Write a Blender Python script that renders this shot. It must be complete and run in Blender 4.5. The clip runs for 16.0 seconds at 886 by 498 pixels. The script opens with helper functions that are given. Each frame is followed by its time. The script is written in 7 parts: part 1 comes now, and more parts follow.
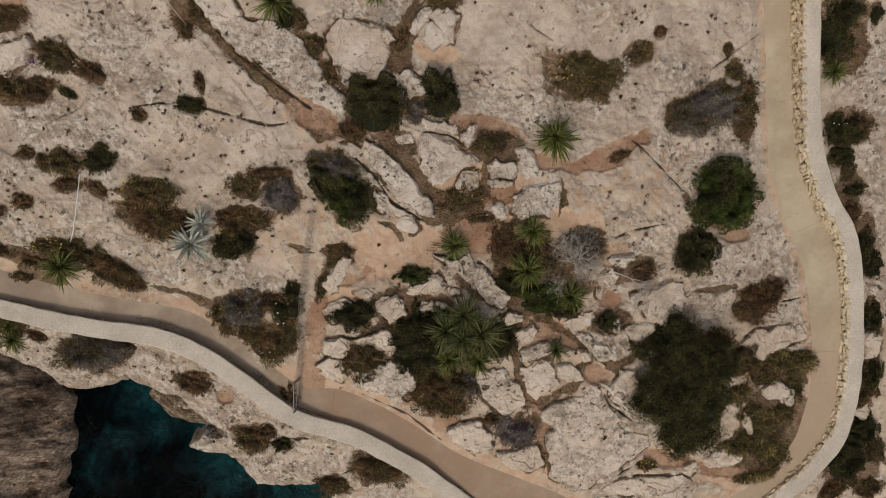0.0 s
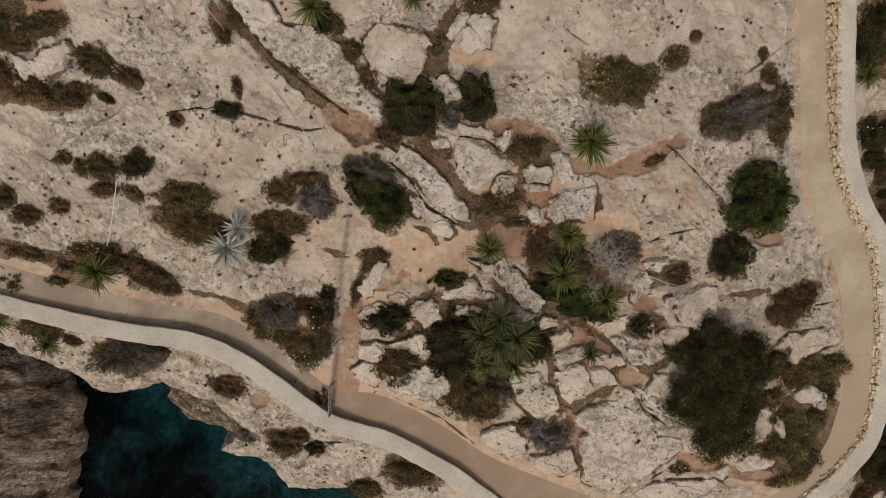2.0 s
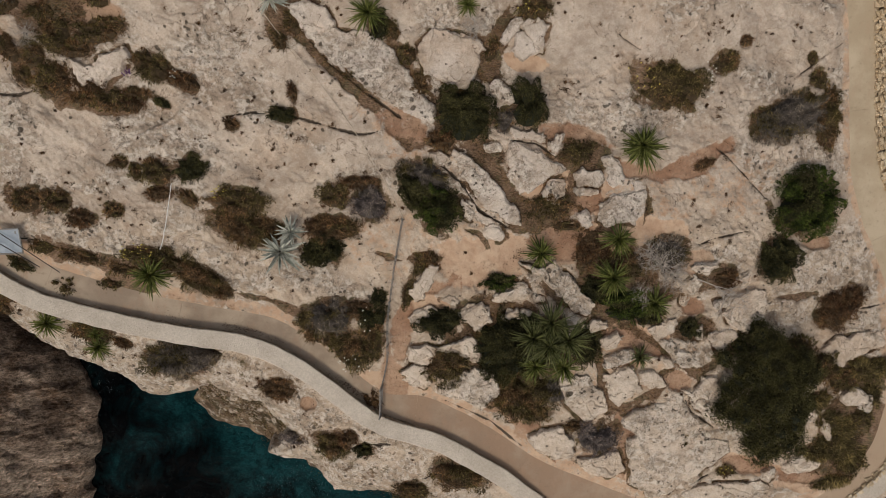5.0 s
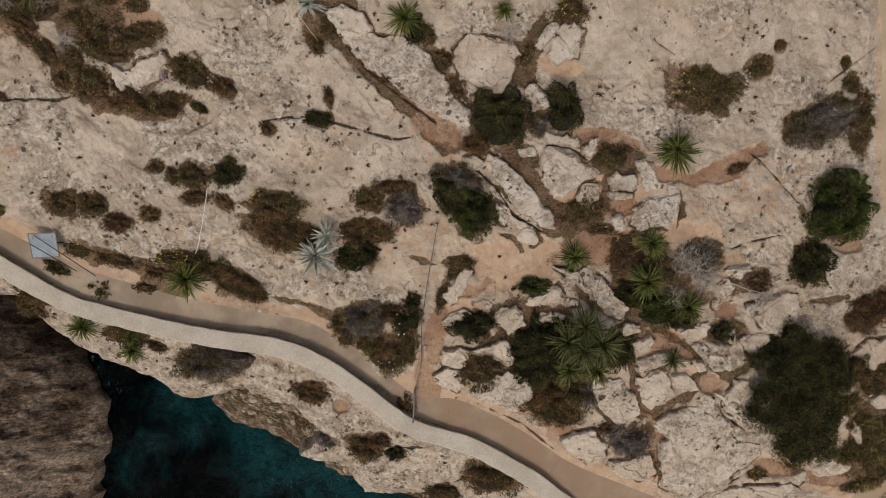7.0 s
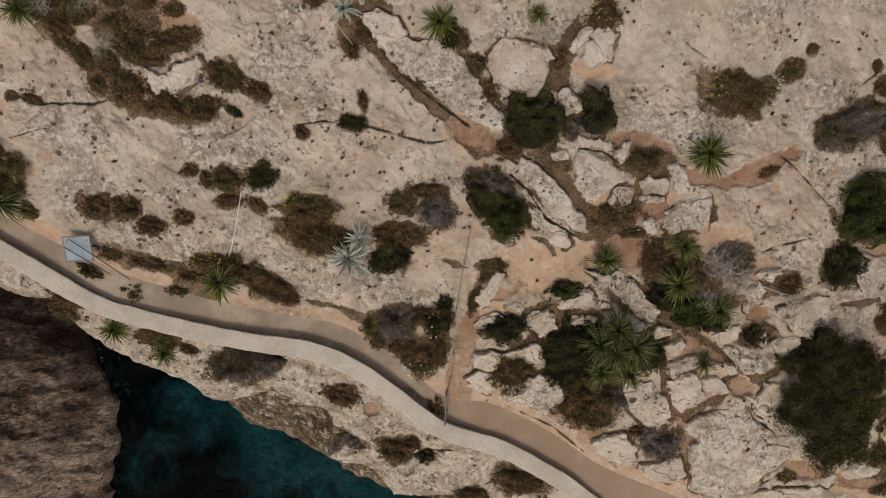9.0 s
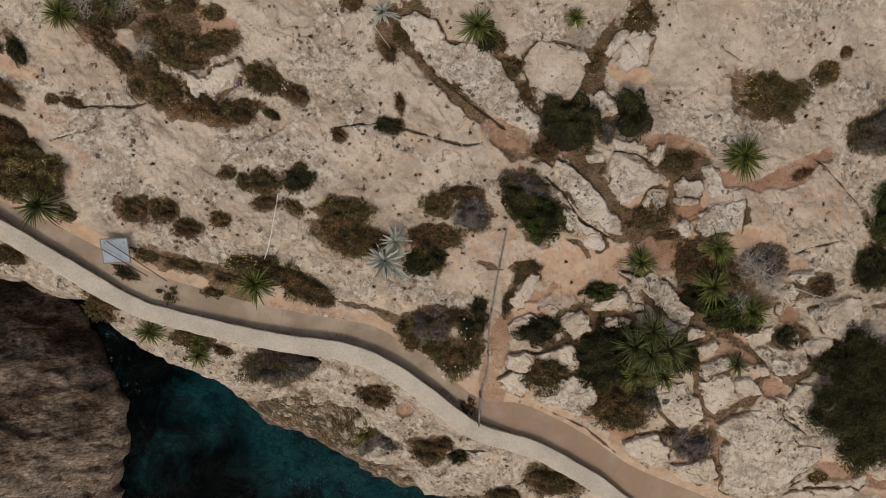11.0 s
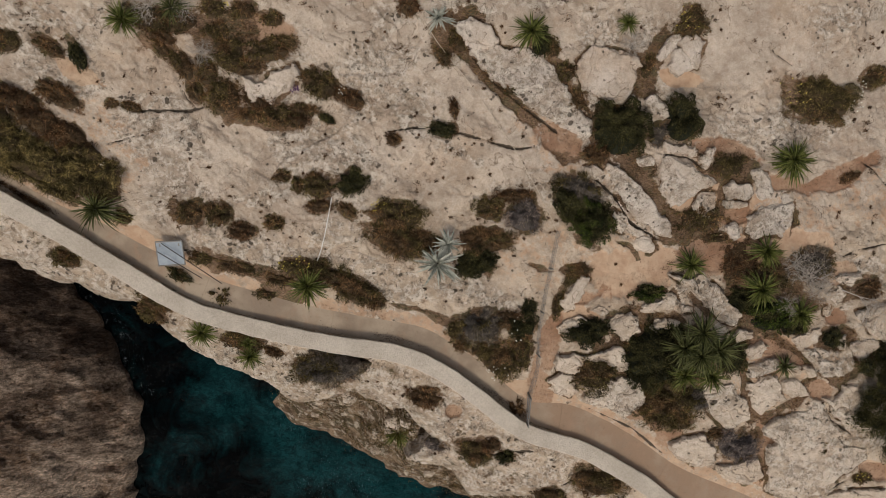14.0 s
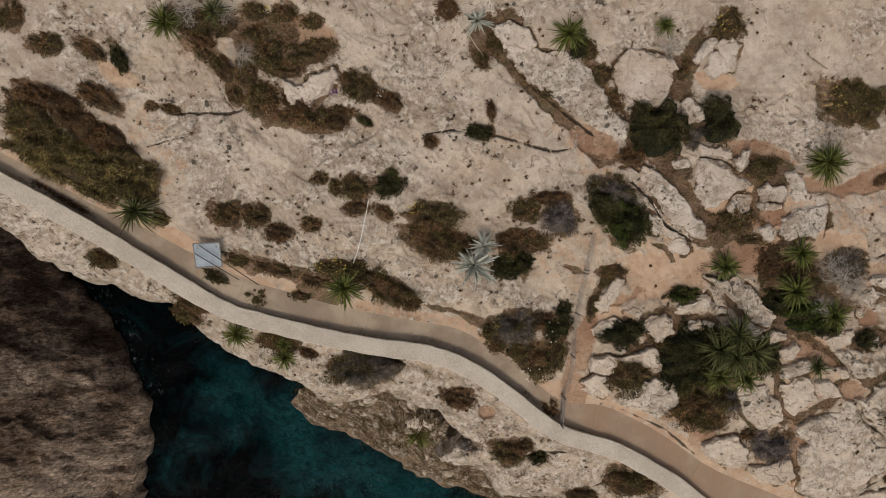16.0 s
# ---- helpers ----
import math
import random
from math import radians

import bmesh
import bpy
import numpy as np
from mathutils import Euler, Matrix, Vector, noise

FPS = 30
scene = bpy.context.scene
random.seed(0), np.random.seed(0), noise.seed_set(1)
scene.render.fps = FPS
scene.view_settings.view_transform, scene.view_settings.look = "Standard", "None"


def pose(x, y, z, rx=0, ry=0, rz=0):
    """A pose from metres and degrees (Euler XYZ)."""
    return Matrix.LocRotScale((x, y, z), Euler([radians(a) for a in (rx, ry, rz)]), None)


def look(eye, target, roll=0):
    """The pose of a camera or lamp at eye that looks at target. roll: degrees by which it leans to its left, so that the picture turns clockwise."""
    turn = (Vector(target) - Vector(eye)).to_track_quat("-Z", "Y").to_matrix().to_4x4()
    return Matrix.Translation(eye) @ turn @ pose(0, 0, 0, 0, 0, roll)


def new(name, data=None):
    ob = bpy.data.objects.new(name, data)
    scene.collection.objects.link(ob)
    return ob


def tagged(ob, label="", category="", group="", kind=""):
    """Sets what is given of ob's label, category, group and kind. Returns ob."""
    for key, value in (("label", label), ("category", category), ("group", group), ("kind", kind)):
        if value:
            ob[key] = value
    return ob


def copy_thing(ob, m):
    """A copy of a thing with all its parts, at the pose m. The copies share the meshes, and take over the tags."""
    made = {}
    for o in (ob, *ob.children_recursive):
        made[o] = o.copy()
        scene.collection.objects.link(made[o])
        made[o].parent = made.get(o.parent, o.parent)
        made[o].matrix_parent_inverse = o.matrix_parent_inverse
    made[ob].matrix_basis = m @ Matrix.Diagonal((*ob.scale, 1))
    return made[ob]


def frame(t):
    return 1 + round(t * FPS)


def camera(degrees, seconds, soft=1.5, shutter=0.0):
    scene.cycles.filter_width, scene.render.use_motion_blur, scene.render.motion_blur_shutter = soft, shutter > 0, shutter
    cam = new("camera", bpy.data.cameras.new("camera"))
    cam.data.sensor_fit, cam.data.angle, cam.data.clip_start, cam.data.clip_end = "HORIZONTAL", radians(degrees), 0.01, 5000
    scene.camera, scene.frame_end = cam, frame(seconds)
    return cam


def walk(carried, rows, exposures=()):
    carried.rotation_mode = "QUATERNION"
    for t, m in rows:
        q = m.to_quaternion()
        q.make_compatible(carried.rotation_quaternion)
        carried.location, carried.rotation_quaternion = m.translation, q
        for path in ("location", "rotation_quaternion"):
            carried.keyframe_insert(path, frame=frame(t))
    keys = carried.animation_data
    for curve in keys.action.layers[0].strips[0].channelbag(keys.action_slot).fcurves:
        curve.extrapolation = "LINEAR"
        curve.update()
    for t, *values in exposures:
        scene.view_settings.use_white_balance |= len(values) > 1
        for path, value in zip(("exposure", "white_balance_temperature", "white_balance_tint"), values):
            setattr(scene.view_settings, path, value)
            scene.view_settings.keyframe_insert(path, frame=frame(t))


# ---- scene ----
cam = camera(62.1, 16.0, soft=0.65)
METRES, EYE, TILT, LEAN, TURN = 11.0, 30.0, -90.0, 0.0, 0.0
ROWS = [
    (0.0, 0.0, 0.0, 0.0, -0.0, -0.0, 0.0),
    (0.5, -0.0319, -0.0007, 0.0036, 0.03, 0.01, 0.01),
    (1.0, -0.0634, -0.0009, 0.0074, 0.05, 0.02, 0.01),
    (1.5, -0.0944, -0.0017, 0.0111, 0.08, 0.03, 0.02),
    (2.0, -0.125, -0.0043, 0.0142, 0.1, 0.03, 0.03),
    (2.5, -0.1554, -0.0066, 0.0158, 0.13, 0.05, 0.03),
    (3.0, -0.1857, -0.008, 0.0173, 0.15, 0.06, 0.03),
    (3.5, -0.2166, -0.0092, 0.0184, 0.18, 0.06, 0.03),
    (4.0, -0.247, -0.0127, 0.0202, 0.2, 0.06, 0.03),
    (6.5, -0.3973, -0.031, 0.0345, 0.31, 0.11, 0.05),
    (7.0, -0.4285, -0.0327, 0.0381, 0.34, 0.11, 0.05),
    (7.5, -0.4586, -0.0342, 0.0411, 0.38, 0.11, 0.04),
    (8.0, -0.4881, -0.0362, 0.0437, 0.38, 0.12, 0.04),
    (8.5, -0.5154, -0.0389, 0.0465, 0.4, 0.12, 0.06),
    (9.0, -0.5443, -0.0404, 0.0487, 0.43, 0.14, 0.05),
    (11.5, -0.7022, -0.0613, 0.0587, 0.53, 0.13, 0.04),
    (12.0, -0.7338, -0.0657, 0.0602, 0.54, 0.13, 0.04),
    (12.5, -0.7649, -0.0701, 0.0615, 0.55, 0.14, 0.04),
    (13.0, -0.7955, -0.0754, 0.0634, 0.57, 0.13, 0.04),
    (13.5, -0.8265, -0.0802, 0.0647, 0.58, 0.13, 0.04),
    (14.0, -0.8584, -0.0854, 0.0663, 0.6, 0.13, 0.04),
    (14.5, -0.8914, -0.09, 0.0681, 0.61, 0.13, 0.04),
    (15.0, -0.9251, -0.0936, 0.0697, 0.62, 0.12, 0.04),
    (15.5, -0.9581, -0.0979, 0.0717, 0.64, 0.12, 0.04),
    (16.0, -0.9908, -0.1013, 0.0733, 0.65, 0.13, 0.04),
]
walk(cam, [(t, pose(0, 0, EYE, TILT, LEAN, TURN) @ pose(METRES * x, METRES * y, METRES * z, 90 + pitch, roll, yaw)) for t, x, y, z, yaw, pitch, roll in ROWS])

# ---- world, sun, exposure ----
SUN_ELEVATION, SUN_AZIMUTH = 54.0, 192.0     # azimuth clockwise from +y
world = bpy.data.worlds.new("sky")
scene.world = world
world.use_nodes = True
wn, wl = world.node_tree.nodes, world.node_tree.links
sky = wn.new("ShaderNodeTexSky")
sky.sky_type = "NISHITA"
sky.sun_disc = False
sky.sun_elevation, sky.sun_rotation = radians(SUN_ELEVATION), radians(SUN_AZIMUTH)
sky.dust_density, sky.air_density = 3.0, 1.0
haze = wn.new("ShaderNodeHueSaturation")
haze.inputs["Saturation"].default_value = 0.45
wl.new(sky.outputs["Color"], haze.inputs["Color"])
wl.new(haze.outputs["Color"], wn["Background"].inputs["Color"])
wn["Background"].inputs["Strength"].default_value = 0.11
sun_data = bpy.data.lights.new("sun", "SUN")
sun_data.energy, sun_data.angle, sun_data.color = 0.97, radians(7.0), (1.0, 0.92, 0.80)
sun = new("sun", sun_data)
a, e = radians(SUN_AZIMUTH), radians(SUN_ELEVATION)
sun.matrix_world = look((60 * math.sin(a) * math.cos(e), 60 * math.cos(a) * math.cos(e), 60 * math.sin(e)), (0, 0, 0))
scene.view_settings.exposure = 0.0


SEA = -97.0      # the water's level


# ---- materials ----
class Mat:
    """A small writer of node materials."""

    def __init__(self, name, rough=0.9):
        self.m = bpy.data.materials.new(name)
        self.m.use_nodes = True
        self.n, self.l = self.m.node_tree.nodes, self.m.node_tree.links
        self.bsdf = self.n["Principled BSDF"]
        self.bsdf.inputs["Roughness"].default_value = rough
        self.bsdf.inputs["Specular IOR Level"].default_value = 0.25
        self.pos = self.n.new("ShaderNodeNewGeometry").outputs["Position"]

    def put(self, socket, value):
        if isinstance(value, (int, float)):
            socket.default_value = value
        elif isinstance(value, tuple):
            socket.default_value = (*value, 1.0) if len(value) == 3 and socket.type == "RGBA" else value
        else:
            self.l.new(value, socket)

    def noise(self, scale, detail=4.0, rough=0.55, at=None, out="Fac", distortion=0.0):
        n = self.n.new("ShaderNodeTexNoise")
        self.l.new(at or self.pos, n.inputs["Vector"])
        n.inputs["Scale"].default_value, n.inputs["Detail"].default_value = scale, detail
        n.inputs["Roughness"].default_value, n.inputs["Distortion"].default_value = rough, distortion
        return n.outputs[out]

    def voronoi(self, scale, at=None, feature="F1", out="Distance"):
        n = self.n.new("ShaderNodeTexVoronoi")
        n.feature = feature
        self.l.new(at or self.pos, n.inputs["Vector"])
        n.inputs["Scale"].default_value = scale
        return n.outputs[out]

    def math(self, op, a, b=0.0):
        n = self.n.new("ShaderNodeMath")
        n.operation = op
        self.put(n.inputs[0], a)
        self.put(n.inputs[1], b)
        return n.outputs[0]

    def ramp(self, fac, lo, hi, a=0.0, b=1.0):
        n = self.n.new("ShaderNodeMapRange")
        n.interpolation_type = "SMOOTHSTEP"
        self.put(n.inputs["Value"], fac)
        for key, v in (("From Min", lo), ("From Max", hi), ("To Min", a), ("To Max", b)):
            n.inputs[key].default_value = v
        return n.outputs["Result"]

    def mix(self, fac, a, b, blend="MIX"):
        n = self.n.new("ShaderNodeMix")
        n.data_type, n.blend_type = "RGBA", blend
        self.put(n.inputs[0], fac)
        self.put(n.inputs[6], a)
        self.put(n.inputs[7], b)
        return n.outputs[2]

    def attr(self, name):
        n = self.n.new("ShaderNodeAttribute")
        n.attribute_name = name
        return n.outputs["Fac"]

    def island(self):
        return self.n.new("ShaderNodeNewGeometry").outputs["Random Per Island"]

    def object_random(self):
        return self.n.new("ShaderNodeObjectInfo").outputs["Random"]

    def stretched(self, x, y, z, turn=0.0):
        n = self.n.new("ShaderNodeMapping")
        self.l.new(self.pos, n.inputs["Vector"])
        n.inputs["Scale"].default_value = (x, y, z)
        n.inputs["Rotation"].default_value = (0, 0, radians(turn))
        return n.outputs["Vector"]

    def bump(self, height, strength=0.5, distance=0.02):
        n = self.n.new("ShaderNodeBump")
        n.inputs["Strength"].default_value, n.inputs["Distance"].default_value = strength, distance
        self.l.new(height, n.inputs["Height"])
        self.l.new(n.outputs["Normal"], self.bsdf.inputs["Normal"])

    def done(self, color):
        self.put(self.bsdf.inputs["Base Color"], color)
        return self.m


def limestone(name, light, dark, masks=False, rough_bias=0.0):
    """Pale karst limestone: sound creamy slabs, eaten zones with white crust and pits; with masks, also soil, dry litter and cracks from the mesh."""
    m = Mat(name, 0.92)
    where = m.n.new("ShaderNodeSeparateXYZ")
    m.l.new(m.pos, where.inputs[0])
    warm = m.math("ADD", m.ramp(where.outputs[1], 5.0, -2.0), m.ramp(m.noise(0.2, 3), 0.35, 0.65, -0.4, 0.4))
    tone = m.noise(0.55, 9, 0.62, distortion=0.4)
    cool = m.mix(m.ramp(tone, 0.36, 0.62), tuple(0.97 * v * w for v, w in zip(dark, (0.99, 1.02, 1.09))), tuple(v * w for v, w in zip(light, (0.98, 1.01, 1.07))))
    c = m.mix(m.ramp(warm, 0.1, 0.9), cool, m.mix(m.ramp(tone, 0.36, 0.62), dark, light))
    c = m.mix(m.ramp(m.noise(0.31, 5, 0.6), 0.5, 0.68, 0.0, 0.42), c, (0.50, 0.345, 0.225))
    # where the rock is eaten
    lie = m.stretched(0.75, 1.3, 1.0, 38.0)
    eaten = m.math("ADD", m.noise(0.42, 7, 0.64, at=lie), m.math("ADD", m.math("MULTIPLY", m.attr("rough"), 0.16), m.math("MULTIPLY", m.attr("sound"), -0.20)))
    rough = m.ramp(m.math("ADD", eaten, rough_bias if masks else m.ramp(m.object_random(), 0.0, 1.0, rough_bias - 0.10, rough_bias + 0.08)), 0.46, 0.60)
    # soft brown weather stains
    stain = m.noise(1.25, 12, 0.70, distortion=0.6)
    c = m.mix(m.math("MULTIPLY", m.ramp(stain, 0.45, 0.61, 0.0, 0.78), m.ramp(rough, 0.0, 1.0, 0.55, 1.0)), c, (0.35, 0.265, 0.188))
    # white crust with torn edges
    crust = m.noise(2.9, 12, 0.74, distortion=0.3)
    on = m.math("MULTIPLY", m.ramp(crust, 0.46, 0.56), m.ramp(rough, 0.0, 1.0, 0.22, 0.70))
    c = m.mix(on, c, (0.70, 0.61, 0.50))
    # grey lichen and dirt between the crust
    dirt = m.noise(4.6, 12, 0.78, distortion=0.4)
    low = m.math("MULTIPLY", m.ramp(dirt, 0.525, 0.60), m.ramp(rough, 0.0, 1.0, 0.16, 0.62))
    c = m.mix(low, c, (0.235, 0.178, 0.128))
    speck = m.noise(12.0, 8, 0.78)
    c = m.mix(m.math("MULTIPLY", m.ramp(speck, 0.555, 0.63), m.ramp(rough, 0.0, 1.0, 0.32, 0.65)), c, (0.20, 0.15, 0.105))
    # thin flakes with a brown rim
    flake = m.noise(1.15, 4, 0.55, distortion=0.5)
    ring = m.math("ABSOLUTE", m.math("SUBTRACT", flake, 0.57))
    c = m.mix(m.ramp(flake, 0.566, 0.574, 0.0, 0.24), c, (0.33, 0.25, 0.18))
    c = m.mix(m.math("MULTIPLY", m.ramp(ring, 0.003, 0.012, 0.75, 0.0), m.ramp(m.noise(1.9, 4), 0.42, 0.52)), c, (0.20, 0.145, 0.10))
    # pits of two sizes with ragged rims
    warped = m.n.new("ShaderNodeVectorMath")
    warped.operation = "ADD"
    m.l.new(m.pos, warped.inputs[0])
    small = m.n.new("ShaderNodeVectorMath")
    small.operation = "SCALE"
    m.l.new(m.noise(5.0, 5, 0.75, out="Color"), small.inputs[0])
    small.inputs["Scale"].default_value = 0.13
    m.l.new(small.outputs[0], warped.inputs[1])
    pit = m.voronoi(3.6, warped.outputs[0])
    keep = m.math("MULTIPLY", m.ramp(m.noise(1.5, 6, 0.7), 0.47, 0.64, 0.0, 0.44), m.ramp(rough, 0.0, 1.0, 0.62, 1.0))
    holes = m.ramp(m.math("SUBTRACT", keep, pit), 0.0, 0.035)
    fine_pit = m.voronoi(9.5, warped.outputs[0])
    fine_keep = m.math("MULTIPLY", m.ramp(m.noise(2.2, 6, 0.7), 0.44, 0.64, 0.0, 0.52), m.ramp(rough, 0.0, 1.0, 0.30, 1.0))
    holes2 = m.ramp(m.math("SUBTRACT", fine_keep, fine_pit), 0.0, 0.06)
    c = m.mix(m.math("MULTIPLY", holes2, 0.5), c, (0.15, 0.11, 0.075))
    c = m.mix(m.math("MULTIPLY", holes, 0.82), c, (0.075, 0.055, 0.038))
    grain = m.noise(17.0, 9, 0.8)
    c = m.mix(1.0, c, m.mix(m.ramp(grain, 0.34, 0.66), (0.84, 0.83, 0.82), (1.09, 1.09, 1.09)), "MULTIPLY")
    if masks:
        edge = m.ramp(m.noise(2.6, 11, 0.78), 0.32, 0.68, -0.5, 0.5)
        tan = m.ramp(m.math("ADD", m.attr("tan"), m.math("MULTIPLY", edge, 0.7)), 0.28, 0.60, 0.0, 0.94)
        dust = m.mix(m.ramp(m.noise(1.4, 8, 0.7), 0.35, 0.65), (0.47, 0.295, 0.182), (0.58, 0.405, 0.268))
        dust = m.mix(m.ramp(m.noise(7.0, 8, 0.78), 0.55, 0.68, 0.0, 0.4), dust, (0.33, 0.215, 0.135))
        c = m.mix(tan, c, dust)
        soil = m.ramp(m.math("ADD", m.attr("soil"), edge), 0.22, 0.78, 0.0, 0.95)
        red = m.mix(m.ramp(m.noise(0.5, 5, 0.6), 0.38, 0.62), (0.31, 0.165, 0.095), (0.45, 0.285, 0.18))
        red = m.mix(m.ramp(m.noise(7.0, 8, 0.78), 0.42, 0.66, 0.0, 0.6), red, (0.19, 0.115, 0.07))
        c = m.mix(soil, c, red)
        strands = m.noise(9.0, 8, 0.8, at=m.stretched(1.0, 2.4, 1.0, 35.0))
        lit = m.mix(m.ramp(strands, 0.40, 0.62), (0.105, 0.063, 0.036), (0.29, 0.18, 0.108))
        lit = m.mix(m.ramp(m.noise(1.3, 7, 0.7), 0.50, 0.62, 0.0, 0.8), lit, m.mix(m.ramp(strands, 0.4, 0.62), (0.05, 0.045, 0.02), (0.155, 0.125, 0.06)))
        c = m.mix(m.ramp(m.math("ADD", m.attr("litter"), edge), 0.38, 0.68, 0.0, 0.96), c, lit)
        c = m.mix(m.ramp(m.math("ADD", m.attr("crack"), edge), 0.45, 0.65, 0.0, 0.92), c, (0.05, 0.036, 0.024))
    height = m.math("ADD", m.math("MULTIPLY", grain, 0.22), m.math("MULTIPLY", on, 0.35))
    height = m.math("SUBTRACT", height, m.math("ADD", m.math("MULTIPLY", holes, 1.6), m.math("ADD", m.math("MULTIPLY", holes2, 0.7), m.math("MULTIPLY", low, 0.4))))
    m.bump(height, 0.9, 0.05)
    return m.done(c)


MAT_GROUND = limestone("ground_limestone", (0.585, 0.458, 0.335), (0.405, 0.302, 0.210), True)
MAT_BLOCK = limestone("block_limestone", (0.66, 0.54, 0.42), (0.53, 0.415, 0.305), False, 0.04)


def cliff_material():
    """Brown sea-cliff limestone: pale beds, rust stains, dark cracks and streaks running across the face, and painted
    shade towards the north.
    """
    m = Mat("cliff_rock", 0.95)
    where = m.n.new("ShaderNodeSeparateXYZ")
    m.l.new(m.pos, where.inputs[0])
    # 0 at the north end, 1 on the paler limestone in the south
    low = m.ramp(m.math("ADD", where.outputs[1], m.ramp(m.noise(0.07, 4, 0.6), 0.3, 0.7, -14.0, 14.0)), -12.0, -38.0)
    broad = m.math("ADD", m.noise(0.10, 12, 0.68, distortion=0.8), m.math("MULTIPLY", low, 0.10))
    c = m.mix(m.ramp(broad, 0.40, 0.62), (0.42, 0.285, 0.19), (0.66, 0.51, 0.39))
    c = m.mix(m.ramp(m.noise(0.16, 8, 0.65), 0.52, 0.66, 0.0, 0.55), c, (0.50, 0.31, 0.19))
    lie = m.stretched(0.75, 1.45, 1.0, -28.0)
    streak = m.noise(1.7, 12, 0.74, at=lie, distortion=0.2)
    c = m.mix(m.ramp(streak, 0.52, 0.55, 0.0, 0.65), c, (0.76, 0.62, 0.50))
    c = m.mix(m.ramp(streak, 0.44, 0.39, 0.0, 0.5), c, (0.20, 0.135, 0.09))
    strokes = m.noise(1.5, 10, 0.72, at=m.stretched(0.38, 2.0, 1.0, -36.0))
    c = m.mix(1.0, c, m.mix(m.ramp(strokes, 0.43, 0.57), (0.62, 0.60, 0.58), (1.25, 1.25, 1.25)), "MULTIPLY")
    crack = m.math("ABSOLUTE", m.math("SUBTRACT", m.noise(0.24, 8, 0.62, at=lie, distortion=0.3), 0.5))
    c = m.mix(m.ramp(crack, 0.002, 0.012, 0.35, 0.0), c, (0.10, 0.07, 0.05))
    holes = m.ramp(m.noise(1.1, 8, 0.7), 0.60, 0.63)
    c = m.mix(m.math("MULTIPLY", holes, 0.75), c, (0.085, 0.06, 0.042))
    fine_grain = m.noise(3.0, 9, 0.75)
    c = m.mix(1.0, c, m.mix(m.ramp(fine_grain, 0.38, 0.62), (0.72, 0.71, 0.70), (1.20, 1.20, 1.20)), "MULTIPLY")
    # shade over the rock's north end, multiplied into the colour
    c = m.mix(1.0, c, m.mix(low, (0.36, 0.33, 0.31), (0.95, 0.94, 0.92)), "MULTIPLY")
    # wet and dark just above the water
    c = m.mix(m.ramp(m.math("ADD", where.outputs[2], m.ramp(m.noise(0.3, 6, 0.6), 0.3, 0.7, -3.0, 3.0)), SEA + 1.0, SEA + 4.0, 0.5, 0.0), c, (0.055, 0.038, 0.026))
    m.bump(m.math("SUBTRACT", m.math("ADD", m.math("MULTIPLY", fine_grain, 0.4), streak), m.math("MULTIPLY", m.ramp(crack, 0.0, 0.02, 1.0, 0.0), 0.25)), 1.0, 1.0)
    return m.done(c)


def ledge_material():
    m = Mat("ledge_scrub_rock", 0.95)
    c = m.mix(m.ramp(m.noise(0.9, 12, 0.72, distortion=0.5), 0.40, 0.60), (0.15, 0.092, 0.052), (0.42, 0.29, 0.18))
    c = m.mix(m.ramp(m.noise(0.7, 9, 0.7), 0.50, 0.60, 0.0, 0.7), c, (0.105, 0.085, 0.042))
    c = m.mix(m.ramp(m.noise(1.7, 12, 0.76, distortion=0.4), 0.525, 0.565, 0.0, 0.95), c, (0.64, 0.535, 0.41))
    c = m.mix(m.ramp(m.noise(2.3, 10, 0.75), 0.575, 0.615, 0.0, 0.8), c, (0.06, 0.042, 0.028))
    c = m.mix(1.0, c, m.mix(m.ramp(m.noise(7.0, 6, 0.75), 0.35, 0.65), (0.70, 0.69, 0.68), (1.18, 1.18, 1.18)), "MULTIPLY")
    m.bump(m.noise(1.9, 12, 0.76), 1.0, 0.6)
    return m.done(c)


def sea_material():
    """Dark clear water, teal where it is shallower and out of the cliffs' shade, with painted ripples and glints and a
    little foam.
    """
    m = Mat("sea_water", 0.15)
    deep = m.math("ADD", m.noise(0.10, 10, 0.68, distortion=0.8), m.math("MULTIPLY", m.attr("shallow_lit"), 0.26))
    # the near-black tone is deep water plus the cliffs' shade, as colour
    c = m.mix(m.ramp(deep, 0.52, 0.84), (0.0001, 0.0003, 0.0004), (0.0058, 0.036, 0.038))
    c = m.mix(m.ramp(m.noise(0.42, 10, 0.74, distortion=0.8), 0.50, 0.60, 0.0, 0.5), c, (0.0004, 0.0035, 0.0045))
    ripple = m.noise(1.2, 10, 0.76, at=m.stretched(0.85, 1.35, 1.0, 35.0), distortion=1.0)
    # light and dark sides of the ripples, multiplied into the colour
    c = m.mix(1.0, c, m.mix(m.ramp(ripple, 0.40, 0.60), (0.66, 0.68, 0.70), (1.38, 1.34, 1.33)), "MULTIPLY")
    foam = m.math("MULTIPLY", m.attr("foam"), m.ramp(m.noise(1.2, 10, 0.85), 0.56, 0.66))
    c = m.mix(m.math("MULTIPLY", foam, 0.5), c, (0.36, 0.41, 0.44))
    # bright glints painted on the water within their zone
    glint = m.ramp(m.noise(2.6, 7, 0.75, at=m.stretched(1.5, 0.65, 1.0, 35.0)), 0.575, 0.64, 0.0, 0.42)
    c = m.mix(m.math("MULTIPLY", glint, m.attr("glint_zone")), c, (0.14, 0.22, 0.26))
    m.bsdf.inputs["Specular IOR Level"].default_value = 0.02
